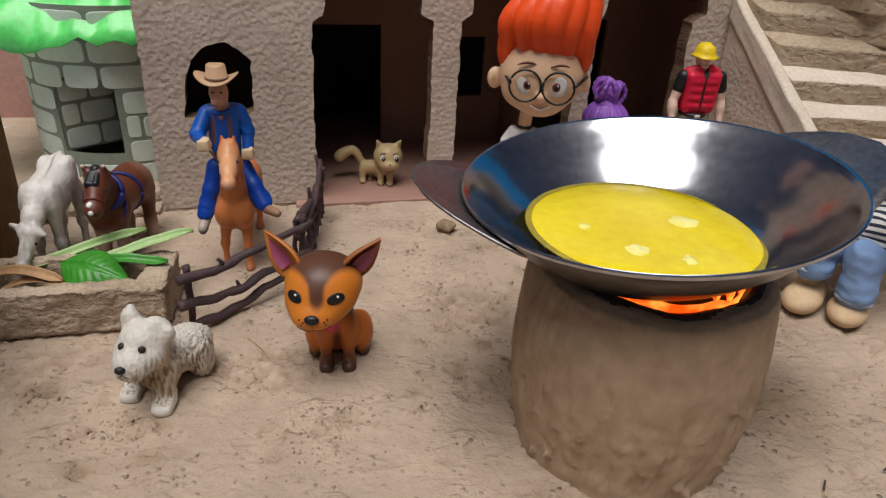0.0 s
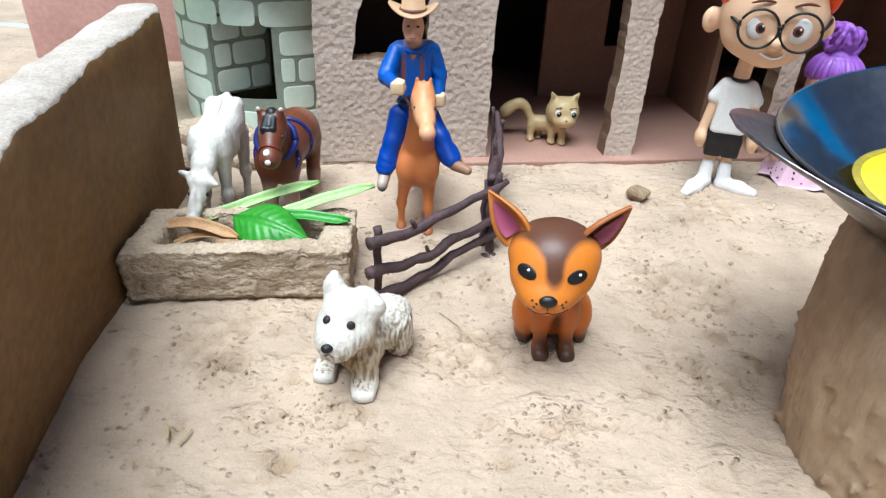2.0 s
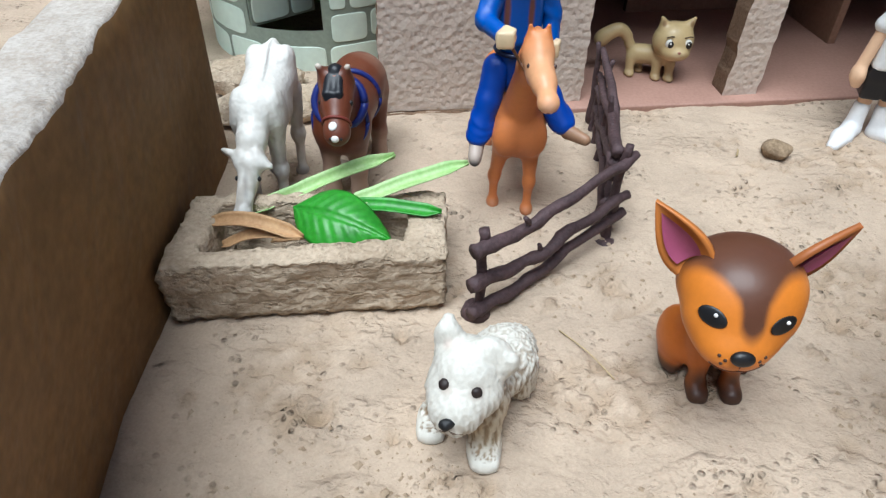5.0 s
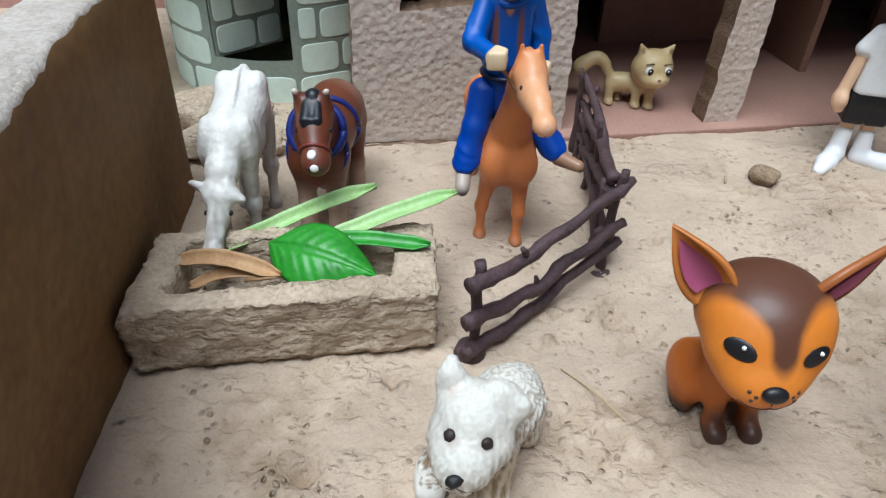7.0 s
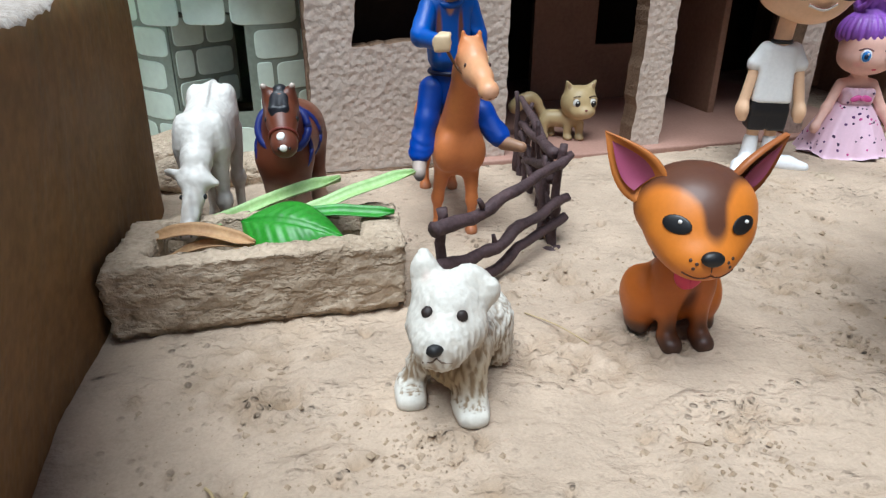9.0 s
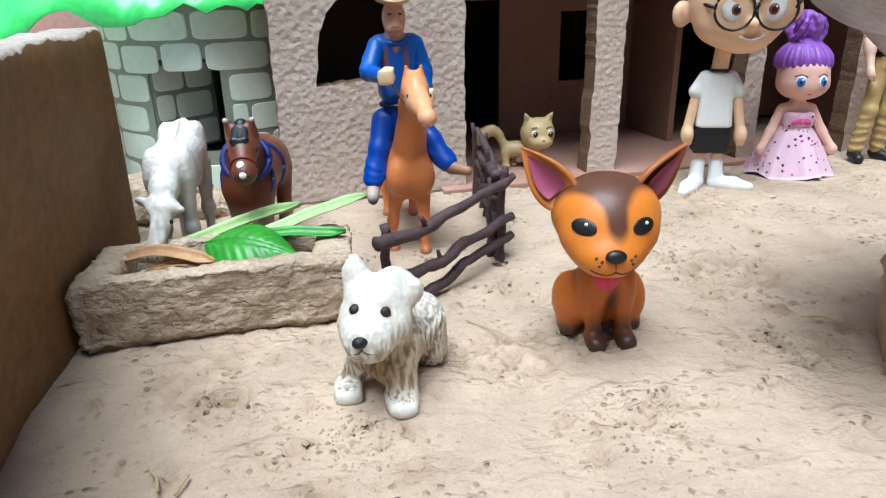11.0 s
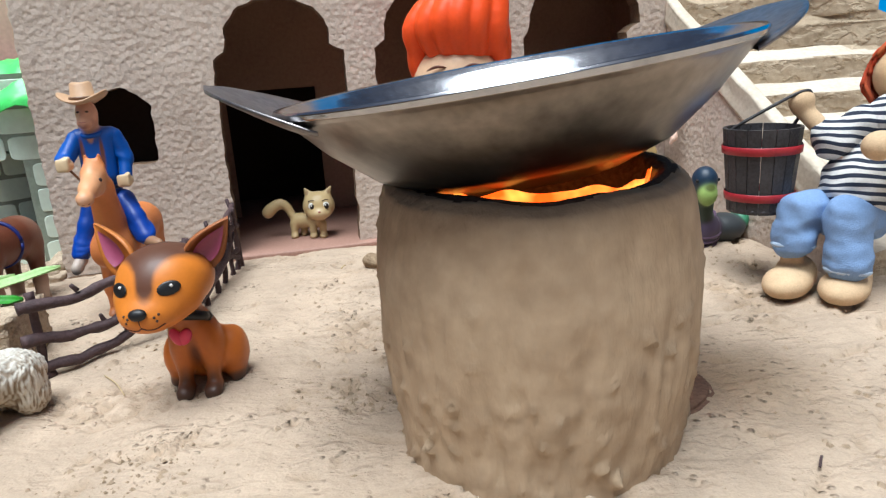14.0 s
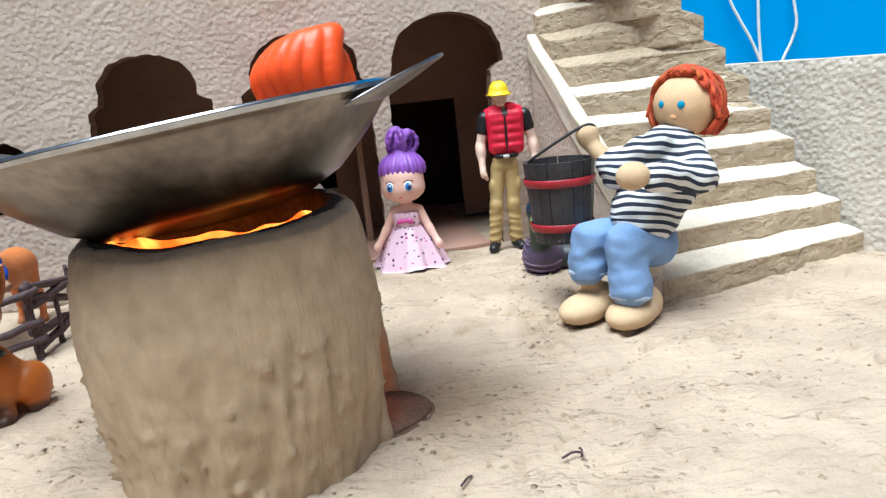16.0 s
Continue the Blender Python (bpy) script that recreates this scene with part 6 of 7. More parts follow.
g.ball(at(0, 0.0016, 0.0590), (0.0118, 0.0108, 0.0088), LILAC, GT)
for k in range(25):  # fringe strands drawn up to the knot
    v = math.pi * (-0.35 + 1.70 * k / 24)
    p = wire([at(-0.0123 * math.cos(v), -0.0108 * math.sin(v) + 0.0010, 0.0586 - 0.0008 * (k % 2)), at(-0.0119 * math.cos(v), -0.0104 * math.sin(v) + 0.0012, 0.0622), at(-0.0090 * math.cos(v), -0.0076 * math.sin(v) + 0.0018, 0.0662), at(-0.0034 * math.cos(v), -0.0026 * math.sin(v) + 0.0028, 0.0696)], 3)
    for i in range(len(p) - 1):
        g.limb(p[i], p[i + 1], 0.0009, 0.0009, tuple(c * (0.85 + 0.3 * (k % 2)) for c in LILAC))
rng = random.Random(12)
for i in range(13):  # loose loops of the knot
    n1 = Vector((rng.uniform(-1, 1), rng.uniform(-1, 1), rng.uniform(-0.4, 0.4))).normalized()
    e3 = n1.orthogonal().normalized()
    e4 = n1.cross(e3)
    size, tint_ = rng.uniform(0.0042, 0.0064), rng.uniform(0.75, 1.35)
    mid = Vector(at(rng.uniform(-0.0040, 0.0040), 0.0035 + rng.uniform(-0.002, 0.002), 0.0752 + rng.uniform(-0.0016, 0.0018)))
    loop = [mid + (e3 * math.cos(t) + e4 * math.sin(t)) * size for t in [2 * math.pi * j / 12 for j in range(13)]]
    for p, q in zip(loop, loop[1:]):
        g.limb(p, q, 0.0011, 0.0011, tuple(c * tint_ for c in LILAC))
f.join(g)
vs, fs = [], []
N = 120


def hem(a, s):
    wave = math.sin(8 * a + 1.3 * math.sin(2 * a)) + 0.4 * math.sin(17 * a + 2)
    return 0.0066 + 0.0135 * s ** 0.75 + 0.0017 * s * wave


for j in range(15):
    s = j / 14
    for k in range(N):
        a = 2 * math.pi * k / N
        r = hem(a, s)
        vs.append(at(r * math.cos(a), 0.88 * r * math.sin(a), 0.0300 - 0.0240 * s + 0.0010 * s * math.sin(4 * a)))
for j in range(14):
    for k in range(N):
        k2 = (k + 1) % N
        fs.append((j * N + k, (j + 1) * N + k, (j + 1) * N + k2, j * N + k2))
fs.append(tuple(14 * N + k for k in range(N)))
f.add(vs, fs, DRESS)
bodice = Figure(blend=0.0012, step=0.00045)
bodice.block(at(0, 0, 0.0322), (0.0070, 0.0058, 0.0042), DRESS, 0.0022, GT, taper=-0.08)
for k in range(4):  # gathers
    bodice.limb(at(-0.0050 + 0.0030 * k, -0.0056, 0.0355), at(-0.0020 + 0.0012 * k, -0.0062, 0.0300), 0.0011, 0.0009, DRESS)
f.join(bodice)
rng = random.Random(3)
for i in range(110):
    a, s = rng.uniform(0, 2 * math.pi), rng.uniform(0.06, 0.97)
    r = hem(a, s) - 0.0002
    big = rng.choice((0.0005, 0.0007, 0.0009))
    f.bead(at(r * math.cos(a), 0.88 * r * math.sin(a), 0.0300 - 0.0240 * s + 0.0010 * s * math.sin(4 * a)), (big, 0.0004, big), rng.choice(((0.05, 0.02, 0.07), (0.05, 0.02, 0.07), (0.10, 0.03, 0.14), (0.60, 0.08, 0.32))), (0, 0, math.degrees(a) + 79), sides=8)
for i in range(12):
    f.bead(at(rng.uniform(-0.006, 0.006), -0.0062, rng.uniform(0.0295, 0.0352)), (0.0006, 0.0003, 0.0006), (0.05, 0.02, 0.07), GT, sides=8)
for sx in (-1, 1):
    f.bead(at(sx * 0.0024, -0.0074, 0.0322), (0.0026, 0.0010, 0.0014), (0.66, 0.10, 0.36), (0, sx * 20, -11))
f.bead(at(0, -0.0080, 0.0321), 0.0010, (0.66, 0.14, 0.36))
for x in (-0.0050, 0.0050):
    f.stud(at(x, -0.03, 0.0518), tuple(ga @ Vector((0, 1, 0))), (0.0023, 0.0028, 0.0007), (0.82, 0.82, 0.84), sink=0.4)
    f.stud(at(x, -0.03, 0.0516), tuple(ga @ Vector((0, 1, 0))), (0.0019, 0.0024, 0.0008), (0.03, 0.19, 0.55), sink=0.3)
    f.stud(at(x, -0.03, 0.0514), tuple(ga @ Vector((0, 1, 0))), (0.0010, 0.0013, 0.0009), (0.01, 0.02, 0.06), sink=0.2)
    # white glint painted on the iris
    f.stud(at(x + 0.0006, -0.03, 0.0526), tuple(ga @ Vector((0, 1, 0))), (0.0005, 0.0006, 0.0010), WHITE, sink=0.1)
    f.trace(wire([at(x - 0.0026, -0.03, 0.0540), at(x, -0.03, 0.0550), at(x + 0.0026, -0.03, 0.0540)], 3), tuple(ga @ Vector((0, 1, 0))), 0.0003, (0.16, 0.06, 0.08))
f.stud(at(0, -0.03, 0.0458), tuple(ga @ Vector((0, 1, 0))), (0.0011, 0.0005, 0.0004), (0.66, 0.10, 0.14))
f.build("girl_doll", PLASTIC, "small girl doll with purple bun and spotted pink dress", "doll", floor=0.0030)

# worker doll
wc = Vector((0.2175, 0.1780, 0))
VEST, KHAKI, SKIN4, DARKC = (0.66, 0.010, 0.045), (0.46, 0.33, 0.14), (0.80, 0.58, 0.46), (0.012, 0.012, 0.014)
f = Figure(blend=0.0014, step=0.00045)
f.block((wc.x - 0.0012, wc.y, 0.0565), (0.0068, 0.0052, 0.0046), KHAKI, 0.0026)
for sx in (-1, 1):
    hip, knee, ankle = Vector((wc.x - 0.0014 + sx * 0.0038, wc.y, 0.0535)), Vector((wc.x - 0.0032 + sx * 0.0050, wc.y - 0.0015, 0.0320)), Vector((wc.x - 0.0042 + sx * 0.0062, wc.y, 0.0110))
    f.limb(hip, knee, 0.0044, 0.0036, KHAKI)
    f.limb(knee, ankle, 0.0038, 0.0034, KHAKI)
    for i, s in enumerate((0.15, 0.35, 0.55, 0.75, 0.92)):  # rumpled cloth
        q = knee.lerp(ankle, s)
        f.ball(tuple(q), (0.0040, 0.0040, 0.0010), KHAKI, (14 * math.sin(i * 2.0), sx * 14, 0))
    f.ball(tuple(hip.lerp(knee, 0.5) + Vector((sx * 0.0030, -0.0014, 0))), (0.0022, 0.0026, 0.0042), KHAKI)
    f.ball(tuple(knee + Vector((0, -0.0022, 0))), (0.0030, 0.0022, 0.0032), KHAKI)
f.patch((wc.x - 0.0012, wc.y - 0.0060, 0.0520), (0.0034, 0.0040, 0.0044), (0.54, 0.40, 0.18), soft=0.3)
for sx in (-1, 1):
    g = Figure(blend=0.0012, step=0.00045)
    a = Vector((wc.x - 0.0042 + sx * 0.0062, wc.y + 0.001, 0.0085))
    g.limb(a, a + Vector((sx * 0.0022, -0.0070, -0.0016)), 0.0032, 0.0026, DARKC)
    f.join(g)
    arm = Figure(blend=0.0014, step=0.00045)
    sh = Vector((wc.x + 0.0008 + sx * 0.0112, wc.y, 0.0815))
    el, wr = sh + Vector((sx * 0.0038, 0.0, -0.0150)), sh + Vector((sx * 0.0040, -0.0040, -0.0275))
    arm.limb(sh.lerp(el, 0.35), el, 0.0032, 0.0025, SKIN4)
    arm.ball(tuple(el.lerp(wr, 0.25)), (0.0029, 0.0031, 0.0046), SKIN4)
    arm.limb(el, wr, 0.0025, 0.0018, SKIN4)
    arm.ball(tuple(wr + Vector((0, -0.0006, -0.0026))), (0.0019, 0.0026, 0.0030), SKIN4)
    arm.limb(wr + Vector((-sx * 0.0012, -0.0020, -0.0040)), wr + Vector((-sx * 0.0020, -0.0012, -0.0062)), 0.0010, 0.0009, SKIN4)
    sleeve = Figure(blend=0.0014, step=0.00045)
    sleeve.limb(sh, sh.lerp(el, 0.42), 0.0040, 0.0038, DARKC)
    f.join(arm).join(sleeve)
vest = Figure(blend=0.0010, step=0.00045)
vest.block((wc.x + 0.0004, wc.y, 0.0730), (0.0098, 0.0062, 0.0125), VEST, 0.0034, taper=-0.12)
for k in range(4):  # quilted bars
    for sx in (-1, 1):
        vest.limb((wc.x + 0.0004 + sx * 0.0022, wc.y - 0.0056, 0.0655 + 0.0048 * k), (wc.x + 0.0004 + sx * 0.0070, wc.y - 0.0050, 0.0655 + 0.0048 * k), 0.0019, 0.0019, VEST)
for sx in (-1, 1):
    vest.limb((wc.x + 0.0004 + sx * 0.0032, wc.y - 0.0030, 0.0870), (wc.x + 0.0004 + sx * 0.0085, wc.y, 0.0845), 0.0026, 0.0028, VEST)
vest.patch((wc.x + 0.0002, wc.y - 0.0080, 0.0730), (0.0009, 0.0060, 0.0140), DARKC, soft=0.3)
vest.patch((wc.x + 0.0004, wc.y - 0.0070, 0.0850), (0.0022, 0.0060, 0.0036), (0.05, 0.05, 0.05), soft=0.3)
f.join(vest)
f.ring((wc.x - 0.0006, wc.y, 0.0600), 0.0070, 0.0013, (0, 0, 1), DARKC)
f.bead((wc.x - 0.0008, wc.y - 0.0078, 0.0598), (0.0020, 0.0008, 0.0011), (0.62, 0.60, 0.57))
head = Figure(blend=0.0012, step=0.00045)
head.limb((wc.x, wc.y, 0.0840), (wc.x - 0.0004, wc.y, 0.0890), 0.0030, 0.0028, SKIN4)
head.ball((wc.x - 0.0012, wc.y - 0.0008, 0.0925), (0.0043, 0.0046, 0.0056), SKIN4)
head.ball((wc.x - 0.0014, wc.y - 0.0044, 0.0890), (0.0028, 0.0018, 0.0018), SKIN4)
head.ball((wc.x - 0.0014, wc.y - 0.0056, 0.0920), (0.0008, 0.0009, 0.0012), SKIN4)
head.patch((wc.x - 0.0014, wc.y - 0.0060, 0.0896), (0.0026, 0.0020, 0.0010), (0.62, 0.40, 0.32), soft=0.6)
f.join(head)
vs, fs = spun([(0.0, 0.0068), (0.0025, 0.0064), (0.0045, 0.0048), (0.0055, 0.0022), (0.0058, 0.0), (0.0074, -0.0004), (0.0072, -0.0010), (0.0, -0.0010)], (wc.x - 0.0014, wc.y - 0.0008, 0.0948), 32)
f.add([(x, y - (0.0018 if y < wc.y - 0.003 else 0), z - (0.0006 if y < wc.y - 0.005 else 0)) for x, y, z in vs], fs, (0.80, 0.58, 0.01))
for dx in (-0.0016, 0.0016):
    f.ring((wc.x - 0.0014 + dx, wc.y - 0.0008, 0.0952), 0.0060, 0.0006, (1, 0, 0), (0.80, 0.58, 0.01), arc=0.5)
f.bead((wc.x - 0.0014, wc.y - 0.0066, 0.0980), (0.0010, 0.0004, 0.0010), (0.85, 0.80, 0.60), sides=8)
for x in (-0.0030, 0.0002):
    f.bead((wc.x + x, wc.y - 0.0050, 0.0932), (0.0006, 0.0003, 0.0004), DARKC, sides=8)
f.build("worker_doll", PLASTIC, "worker doll with yellow helmet, red vest and khaki trousers", "doll", floor=0.0045)

# duck beside the bucket
f = Figure(blend=0.0022, step=0.00045)
f.ball((0.2240, 0.1210, 0.0125), (0.0098, 0.0104, 0.0098), (0.075, 0.055, 0.095))
f.ball((0.2375, 0.1250, 0.0105), (0.0120, 0.0090, 0.0075), (0.035, 0.040, 0.045))
f.limb((0.2228, 0.1160, 0.0205), (0.2222, 0.1135, 0.0310), 0.0050, 0.0048, (0.03, 0.05, 0.035))
f.ball((0.2222, 0.1130, 0.0375), (0.0058, 0.0062, 0.0066), (0.012, 0.030, 0.060))
f.ball((0.2218, 0.1085, 0.0315), (0.0044, 0.0034, 0.0052), (0.30, 0.44, 0.12))
f.ball((0.2485, 0.1275, 0.0140), (0.0040, 0.0060, 0.0060), (0.07, 0.28, 0.15))
f.patch((0.2218, 0.1060, 0.0350), (0.0034, 0.0030, 0.0022), (0.10, 0.13, 0.03), soft=0.5)
for i in range(6):
    f.ring((0.2240, 0.1210, 0.0060 + 0.0028 * i), 0.0099 - 0.0006 * abs(i - 2.2) ** 1.4, 0.0007, (0, -0.2, 1), (0.13, 0.085, 0.15))
for x in (0.2170, 0.2272):
    f.bead((x, 0.1098, 0.0380), 0.0008, BLACK)
f.build("toy_duck", PLASTIC, "dark glossy toy duck with green and yellow face", "toy duck", floor=0.0030)

# striped rag doll with the bucket
WOOD, DENIM, CREAM = (0.66, 0.47, 0.28), (0.22, 0.34, 0.58), (0.76, 0.75, 0.72)
f = Figure(blend=0.0020, step=0.0005)
f.limb((0.2548, 0.0535, 0.0425), (0.2620, 0.0525, 0.0530), 0.0140, 0.0128, CREAM)
f.limb((0.2620, 0.0525, 0.0530), (0.2672, 0.0530, 0.0640), 0.0128, 0.0104, CREAM)
f.limb((0.2600, 0.0500, 0.0690), (0.2680, 0.0560, 0.0700), 0.0066, 0.0074, CREAM)
sleeve = Figure(blend=0.0024, step=0.0005)
sleeve.limb((0.2560, 0.0530, 0.0670), (0.2460, 0.0580, 0.0600), 0.0064, 0.0074, CREAM)
sleeve.limb((0.2460, 0.0580, 0.0600), (0.2428, 0.0600, 0.0635), 0.0072, 0.0050, CREAM)
sleeve2 = Figure(blend=0.0024, step=0.0005)
sleeve2.limb((0.2710, 0.0480, 0.0650), (0.2712, 0.0375, 0.0575), 0.0068, 0.0062, CREAM)
sleeve2.limb((0.2712, 0.0375, 0.0575), (0.2520, 0.0305, 0.0598), 0.0062, 0.0054, CREAM)
hand1 = Figure(blend=0.0020, step=0.0005)
hand1.limb((0.2425, 0.0600, 0.0640), (0.2368, 0.0655, 0.0725), 0.0034, 0.0034, WOOD)
hand1.ball((0.2366, 0.0655, 0.0752), (0.0048, 0.0046, 0.0046), WOOD)
hand2 = Figure(blend=0.0020, step=0.0005)
hand2.ball((0.2430, 0.0295, 0.0612), (0.0062, 0.0052, 0.0052), WOOD)
f.join(sleeve).join(sleeve2).join(hand1).join(hand2)
for hip, knee, hem_ in (((0.2530, 0.0590, 0.0300), (0.2335, 0.0560, 0.0335), (0.2312, 0.0560, 0.0235)), ((0.2580, 0.0530, 0.0295), (0.2440, 0.0430, 0.0325), (0.2432, 0.0400, 0.0165))):
    g = Figure(blend=0.0024, step=0.0005)
    g.limb(hip, knee, 0.0094, 0.0080, DENIM)
    g.limb(knee, hem_, 0.0078, 0.0078, DENIM)
    g.limb(hem_, Vector(hem_) + Vector((0.0002, 0.0002, -0.0018)), 0.0074, 0.0070, DENIM)
    f.join(g)
    f.ring(Vector(hem_) + Vector((0.0002, 0.0002, -0.0034)), 0.0072, 0.0011, (0.1, 0.1, 1), (0.46, 0.57, 0.74))
shoes = Figure(blend=0.0020, step=0.0005)
shoes.limb((0.2320, 0.0570, 0.0210), (0.2330, 0.0590, 0.0080), 0.0042, 0.0042, WOOD)
shoes.limb((0.2440, 0.0415, 0.0150), (0.2455, 0.0440, 0.0080), 0.0042, 0.0042, WOOD)
for hx, hy, tx, ty in ((0.2360, 0.0600, 0.2215, 0.0475), (0.2510, 0.0485, 0.2375, 0.0355)):
    a = math.degrees(math.atan2(ty - hy, tx - hx))
    shoes.ball(((hx + tx) / 2, (hy + ty) / 2, 0.0056), (0.0142, 0.0088, 0.0062), WOOD, (0, 0, a))
    shoes.ball((hx, hy, 0.0068), (0.0078, 0.0074, 0.0078), WOOD)
f.join(shoes)
HC = Vector((0.2744, 0.0574, 0.0830))
head = Figure(blend=0.0020, step=0.0005)
head.ball(tuple(HC), (0.0126, 0.0122, 0.0122), (0.74, 0.50, 0.28))
head.stud((HC.x - 0.03, HC.y - 0.026, 0.0790), (0.77, 0.64, 0), (0.0014, 0.0012, 0.0011), (0.66, 0.36, 0.17))
for x, y, z in ((0.2630, 0.0530, 0.0842), (0.2682, 0.0470, 0.0836)):
    d = Vector((x, y, z)) - HC
    head.stud(tuple(HC + d * 3), tuple(-d), (0.0014, 0.0015, 0.0006), (0.02, 0.30, 0.52))
rng = random.Random(8)
HAIR = (0.56, 0.085, 0.022)
ahead = Vector((-0.77, -0.64, 0.0)).normalized()
crown = Vector((0.10, 0.02, 1)).normalized()
e1 = crown.cross(ahead).normalized()
e2 = e1.cross(crown)
head.patch(tuple(HC - ahead * 0.0062 + Vector((0, 0, 0.002))), (0.0145, 0.0145, 0.0165), HAIR, soft=0.05)
for i in range(150):  # combed yarn from the crown down
    v = 2 * math.pi * i / 150 + rng.uniform(-0.05, 0.05)
    round_ = e1 * math.cos(v) + e2 * math.sin(v)
    p, wob, lift = [], rng.uniform(-0.14, 0.14), rng.uniform(-0.0004, 0.0010)
    for k in range(10):
        th = radians(6 + 14.5 * k)
        d = crown * math.cos(th) + (round_ + wob * math.sin(k * 0.9) * crown.cross(round_)) * math.sin(th)
        if d.dot(ahead) > 0.30 + 0.28 * max(0.0, d.z) and k > 2:
            break
        p.append(HC + d * (0.0132 + lift + 0.0008 * math.sin(k * 1.3 + i) + (0.0016 if k > 6 else 0)))
    if len(p) > 2:
        vs, fs = tube(wire(p, 2), 0.00085, 6, 0.35, i)
        head.add(vs, fs, tuple(c * rng.uniform(0.65, 1.2) for c in HAIR))
f.join(head)
rag = f.build("rag_doll", RAG, "rag doll in striped shirt and jeans sitting on the steps", "doll", floor=0.0015)
# woven stripes of the shirt and turned-up hems, as paint on the cloth
co = np.array([v.co for v in rag.data.vertices])
paint = rag.data.color_attributes["paint"]
cols = np.array([c.color for c in paint.data])
cloth = np.linalg.norm(cols[:, :3] - np.array(CREAM), axis=1) < 0.12
lean = co[:, 2] * 0.93 + (co[:, 0] - 0.257) * 0.20 + (co[:, 1] - 0.05) * 0.22
weave = np.stack([lean / 0.0029 + 50, cloth.astype(float), 0 * lean, 0 * lean + 1], 1)
rag.data.color_attributes.new("weave", "FLOAT_COLOR", "POINT").data.foreach_set("color", weave.astype(np.float32).ravel())
denim = np.linalg.norm(cols[:, :3] - np.array(DENIM), axis=1) < 0.1
moved = cloth | denim
for v in rag.data.vertices:
    if moved[v.index]:
        v.co += lump(v.co, 130, 0.0009, 3) + noise.noise_vector(Vector((v.co.x * 120, v.co.y * 120, v.co.z * 240))) * (0.0007 if cloth[v.index] else 0.0008)

# bucket hanging from the doll's raised arm
BUCKET = material("dark_bucket", (0.045, 0.042, 0.046), 0.5, color2=(0.015, 0.013, 0.014), big=160, fine=900, bump=0.0003)
BANDR = material("red_band", (0.38, 0.018, 0.028), 0.45, vary=0.3, big=200, fine=900)
bucket = empty("bucket", 0.2255, 0.0725, 0.0315, "dark wooden toy bucket with two red bands and wire handle", "bucket")
staves = 18
for k in range(staves):
    a0, a1 = 2 * math.pi * k / staves, 2 * math.pi * (k + 0.94) / staves
    bm = bmesh.new()
    pts = []
    for z, r in ((0.0, 0.0122), (0.034, 0.0150)):
        for a, rr in ((a0, r), (a1, r), (a1, r - 0.0014), (a0, r - 0.0014)):
            pts.append((0.2255 + rr * math.cos(a), 0.0725 + rr * math.sin(a), 0.0315 + z))
    vv = [bm.verts.new(p) for p in pts]
    for q in ((3, 2, 1, 0), (4, 5, 6, 7), (0, 1, 5, 4), (1, 2, 6, 5), (2, 3, 7, 6), (3, 0, 4, 7)):
        bm.faces.new([vv[i] for i in q])
    under(part("stave", bm, BUCKET, smooth=False), bucket)
vs, fs = spun([(0.0, 0.0), (0.0122, 0.0), (0.0122, 0.0016), (0.0, 0.0016)], (0.2255, 0.0725, 0.0318), 36)
under(mesh_object("base", vs, fs, BUCKET), bucket)
for z in (0.0052, 0.0240):
    r = 0.0122 + 0.0028 * (z + 0.0015) / 0.034 + 0.0003
    vs, fs = spun([(r, -0.0016), (r + 0.0004, -0.0014), (r + 0.0006, 0.0014), (r + 0.0003, 0.0017)], (0.2255, 0.0725, 0.0330 + z), 48)
    under(mesh_object("band", vs, fs, BANDR), bucket)
vs, fs = tube(wire([(0.2112, 0.0735, 0.0640), (0.2170, 0.0690, 0.0690), (0.2340, 0.0635, 0.0785), (0.2395, 0.0640, 0.0775), (0.2405, 0.0700, 0.0710), (0.2395, 0.0750, 0.0640)], 6), 0.0007, 6)
under(mesh_object("handle", vs, fs, BUCKET), bucket)

# ---- paper tower ----
TC, TRAD = Vector((-0.132, 0.252, 0.0)), 0.0540
tower = empty("paper_tower", TC.x, TC.y, 0.0, "pale green printed paper tower with stone pattern and open doorway", "tower")


def round_tower(r, a, z):
    flare = 1 + 0.05 * max(0, (z - 0.075) / 0.03)
    return Vector((TC.x + r * flare * math.cos(a), TC.y + r * flare * math.sin(a), z))


DOOR0, DOOR1, DOORZ0, DOORZ1 = radians(-115), radians(-77), 0.0235, 0.0665
vs, fs, ids = [], [], {}
NA, NZ = 96, 24
for r in (TRAD, TRAD - 0.0006):
    for j in range(NZ + 1):
        for k in range(NA):
            vs.append(round_tower(r, 2 * math.pi * k / NA, 0.002 + 0.106 * j / NZ))
for s in (0, 1):
    o = s * (NZ + 1) * NA
    for j in range(NZ):
        for k in range(NA):
            a = 2 * math.pi * (k + 0.5) / NA
            a = a - 2 * math.pi if a > math.pi else a
            if DOOR0 < a < DOOR1 and DOORZ0 < 0.002 + 0.106 * (j + 0.5) / NZ < DOORZ1:
                continue
            q = (o + j * NA + k, o + j * NA + (k + 1) % NA, o + (j + 1) * NA + (k + 1) % NA, o + (j + 1) * NA + k)
            fs.append(q if s == 0 else q[::-1])
under(mesh_object("paper_wall", vs, fs, JOINT), tower)
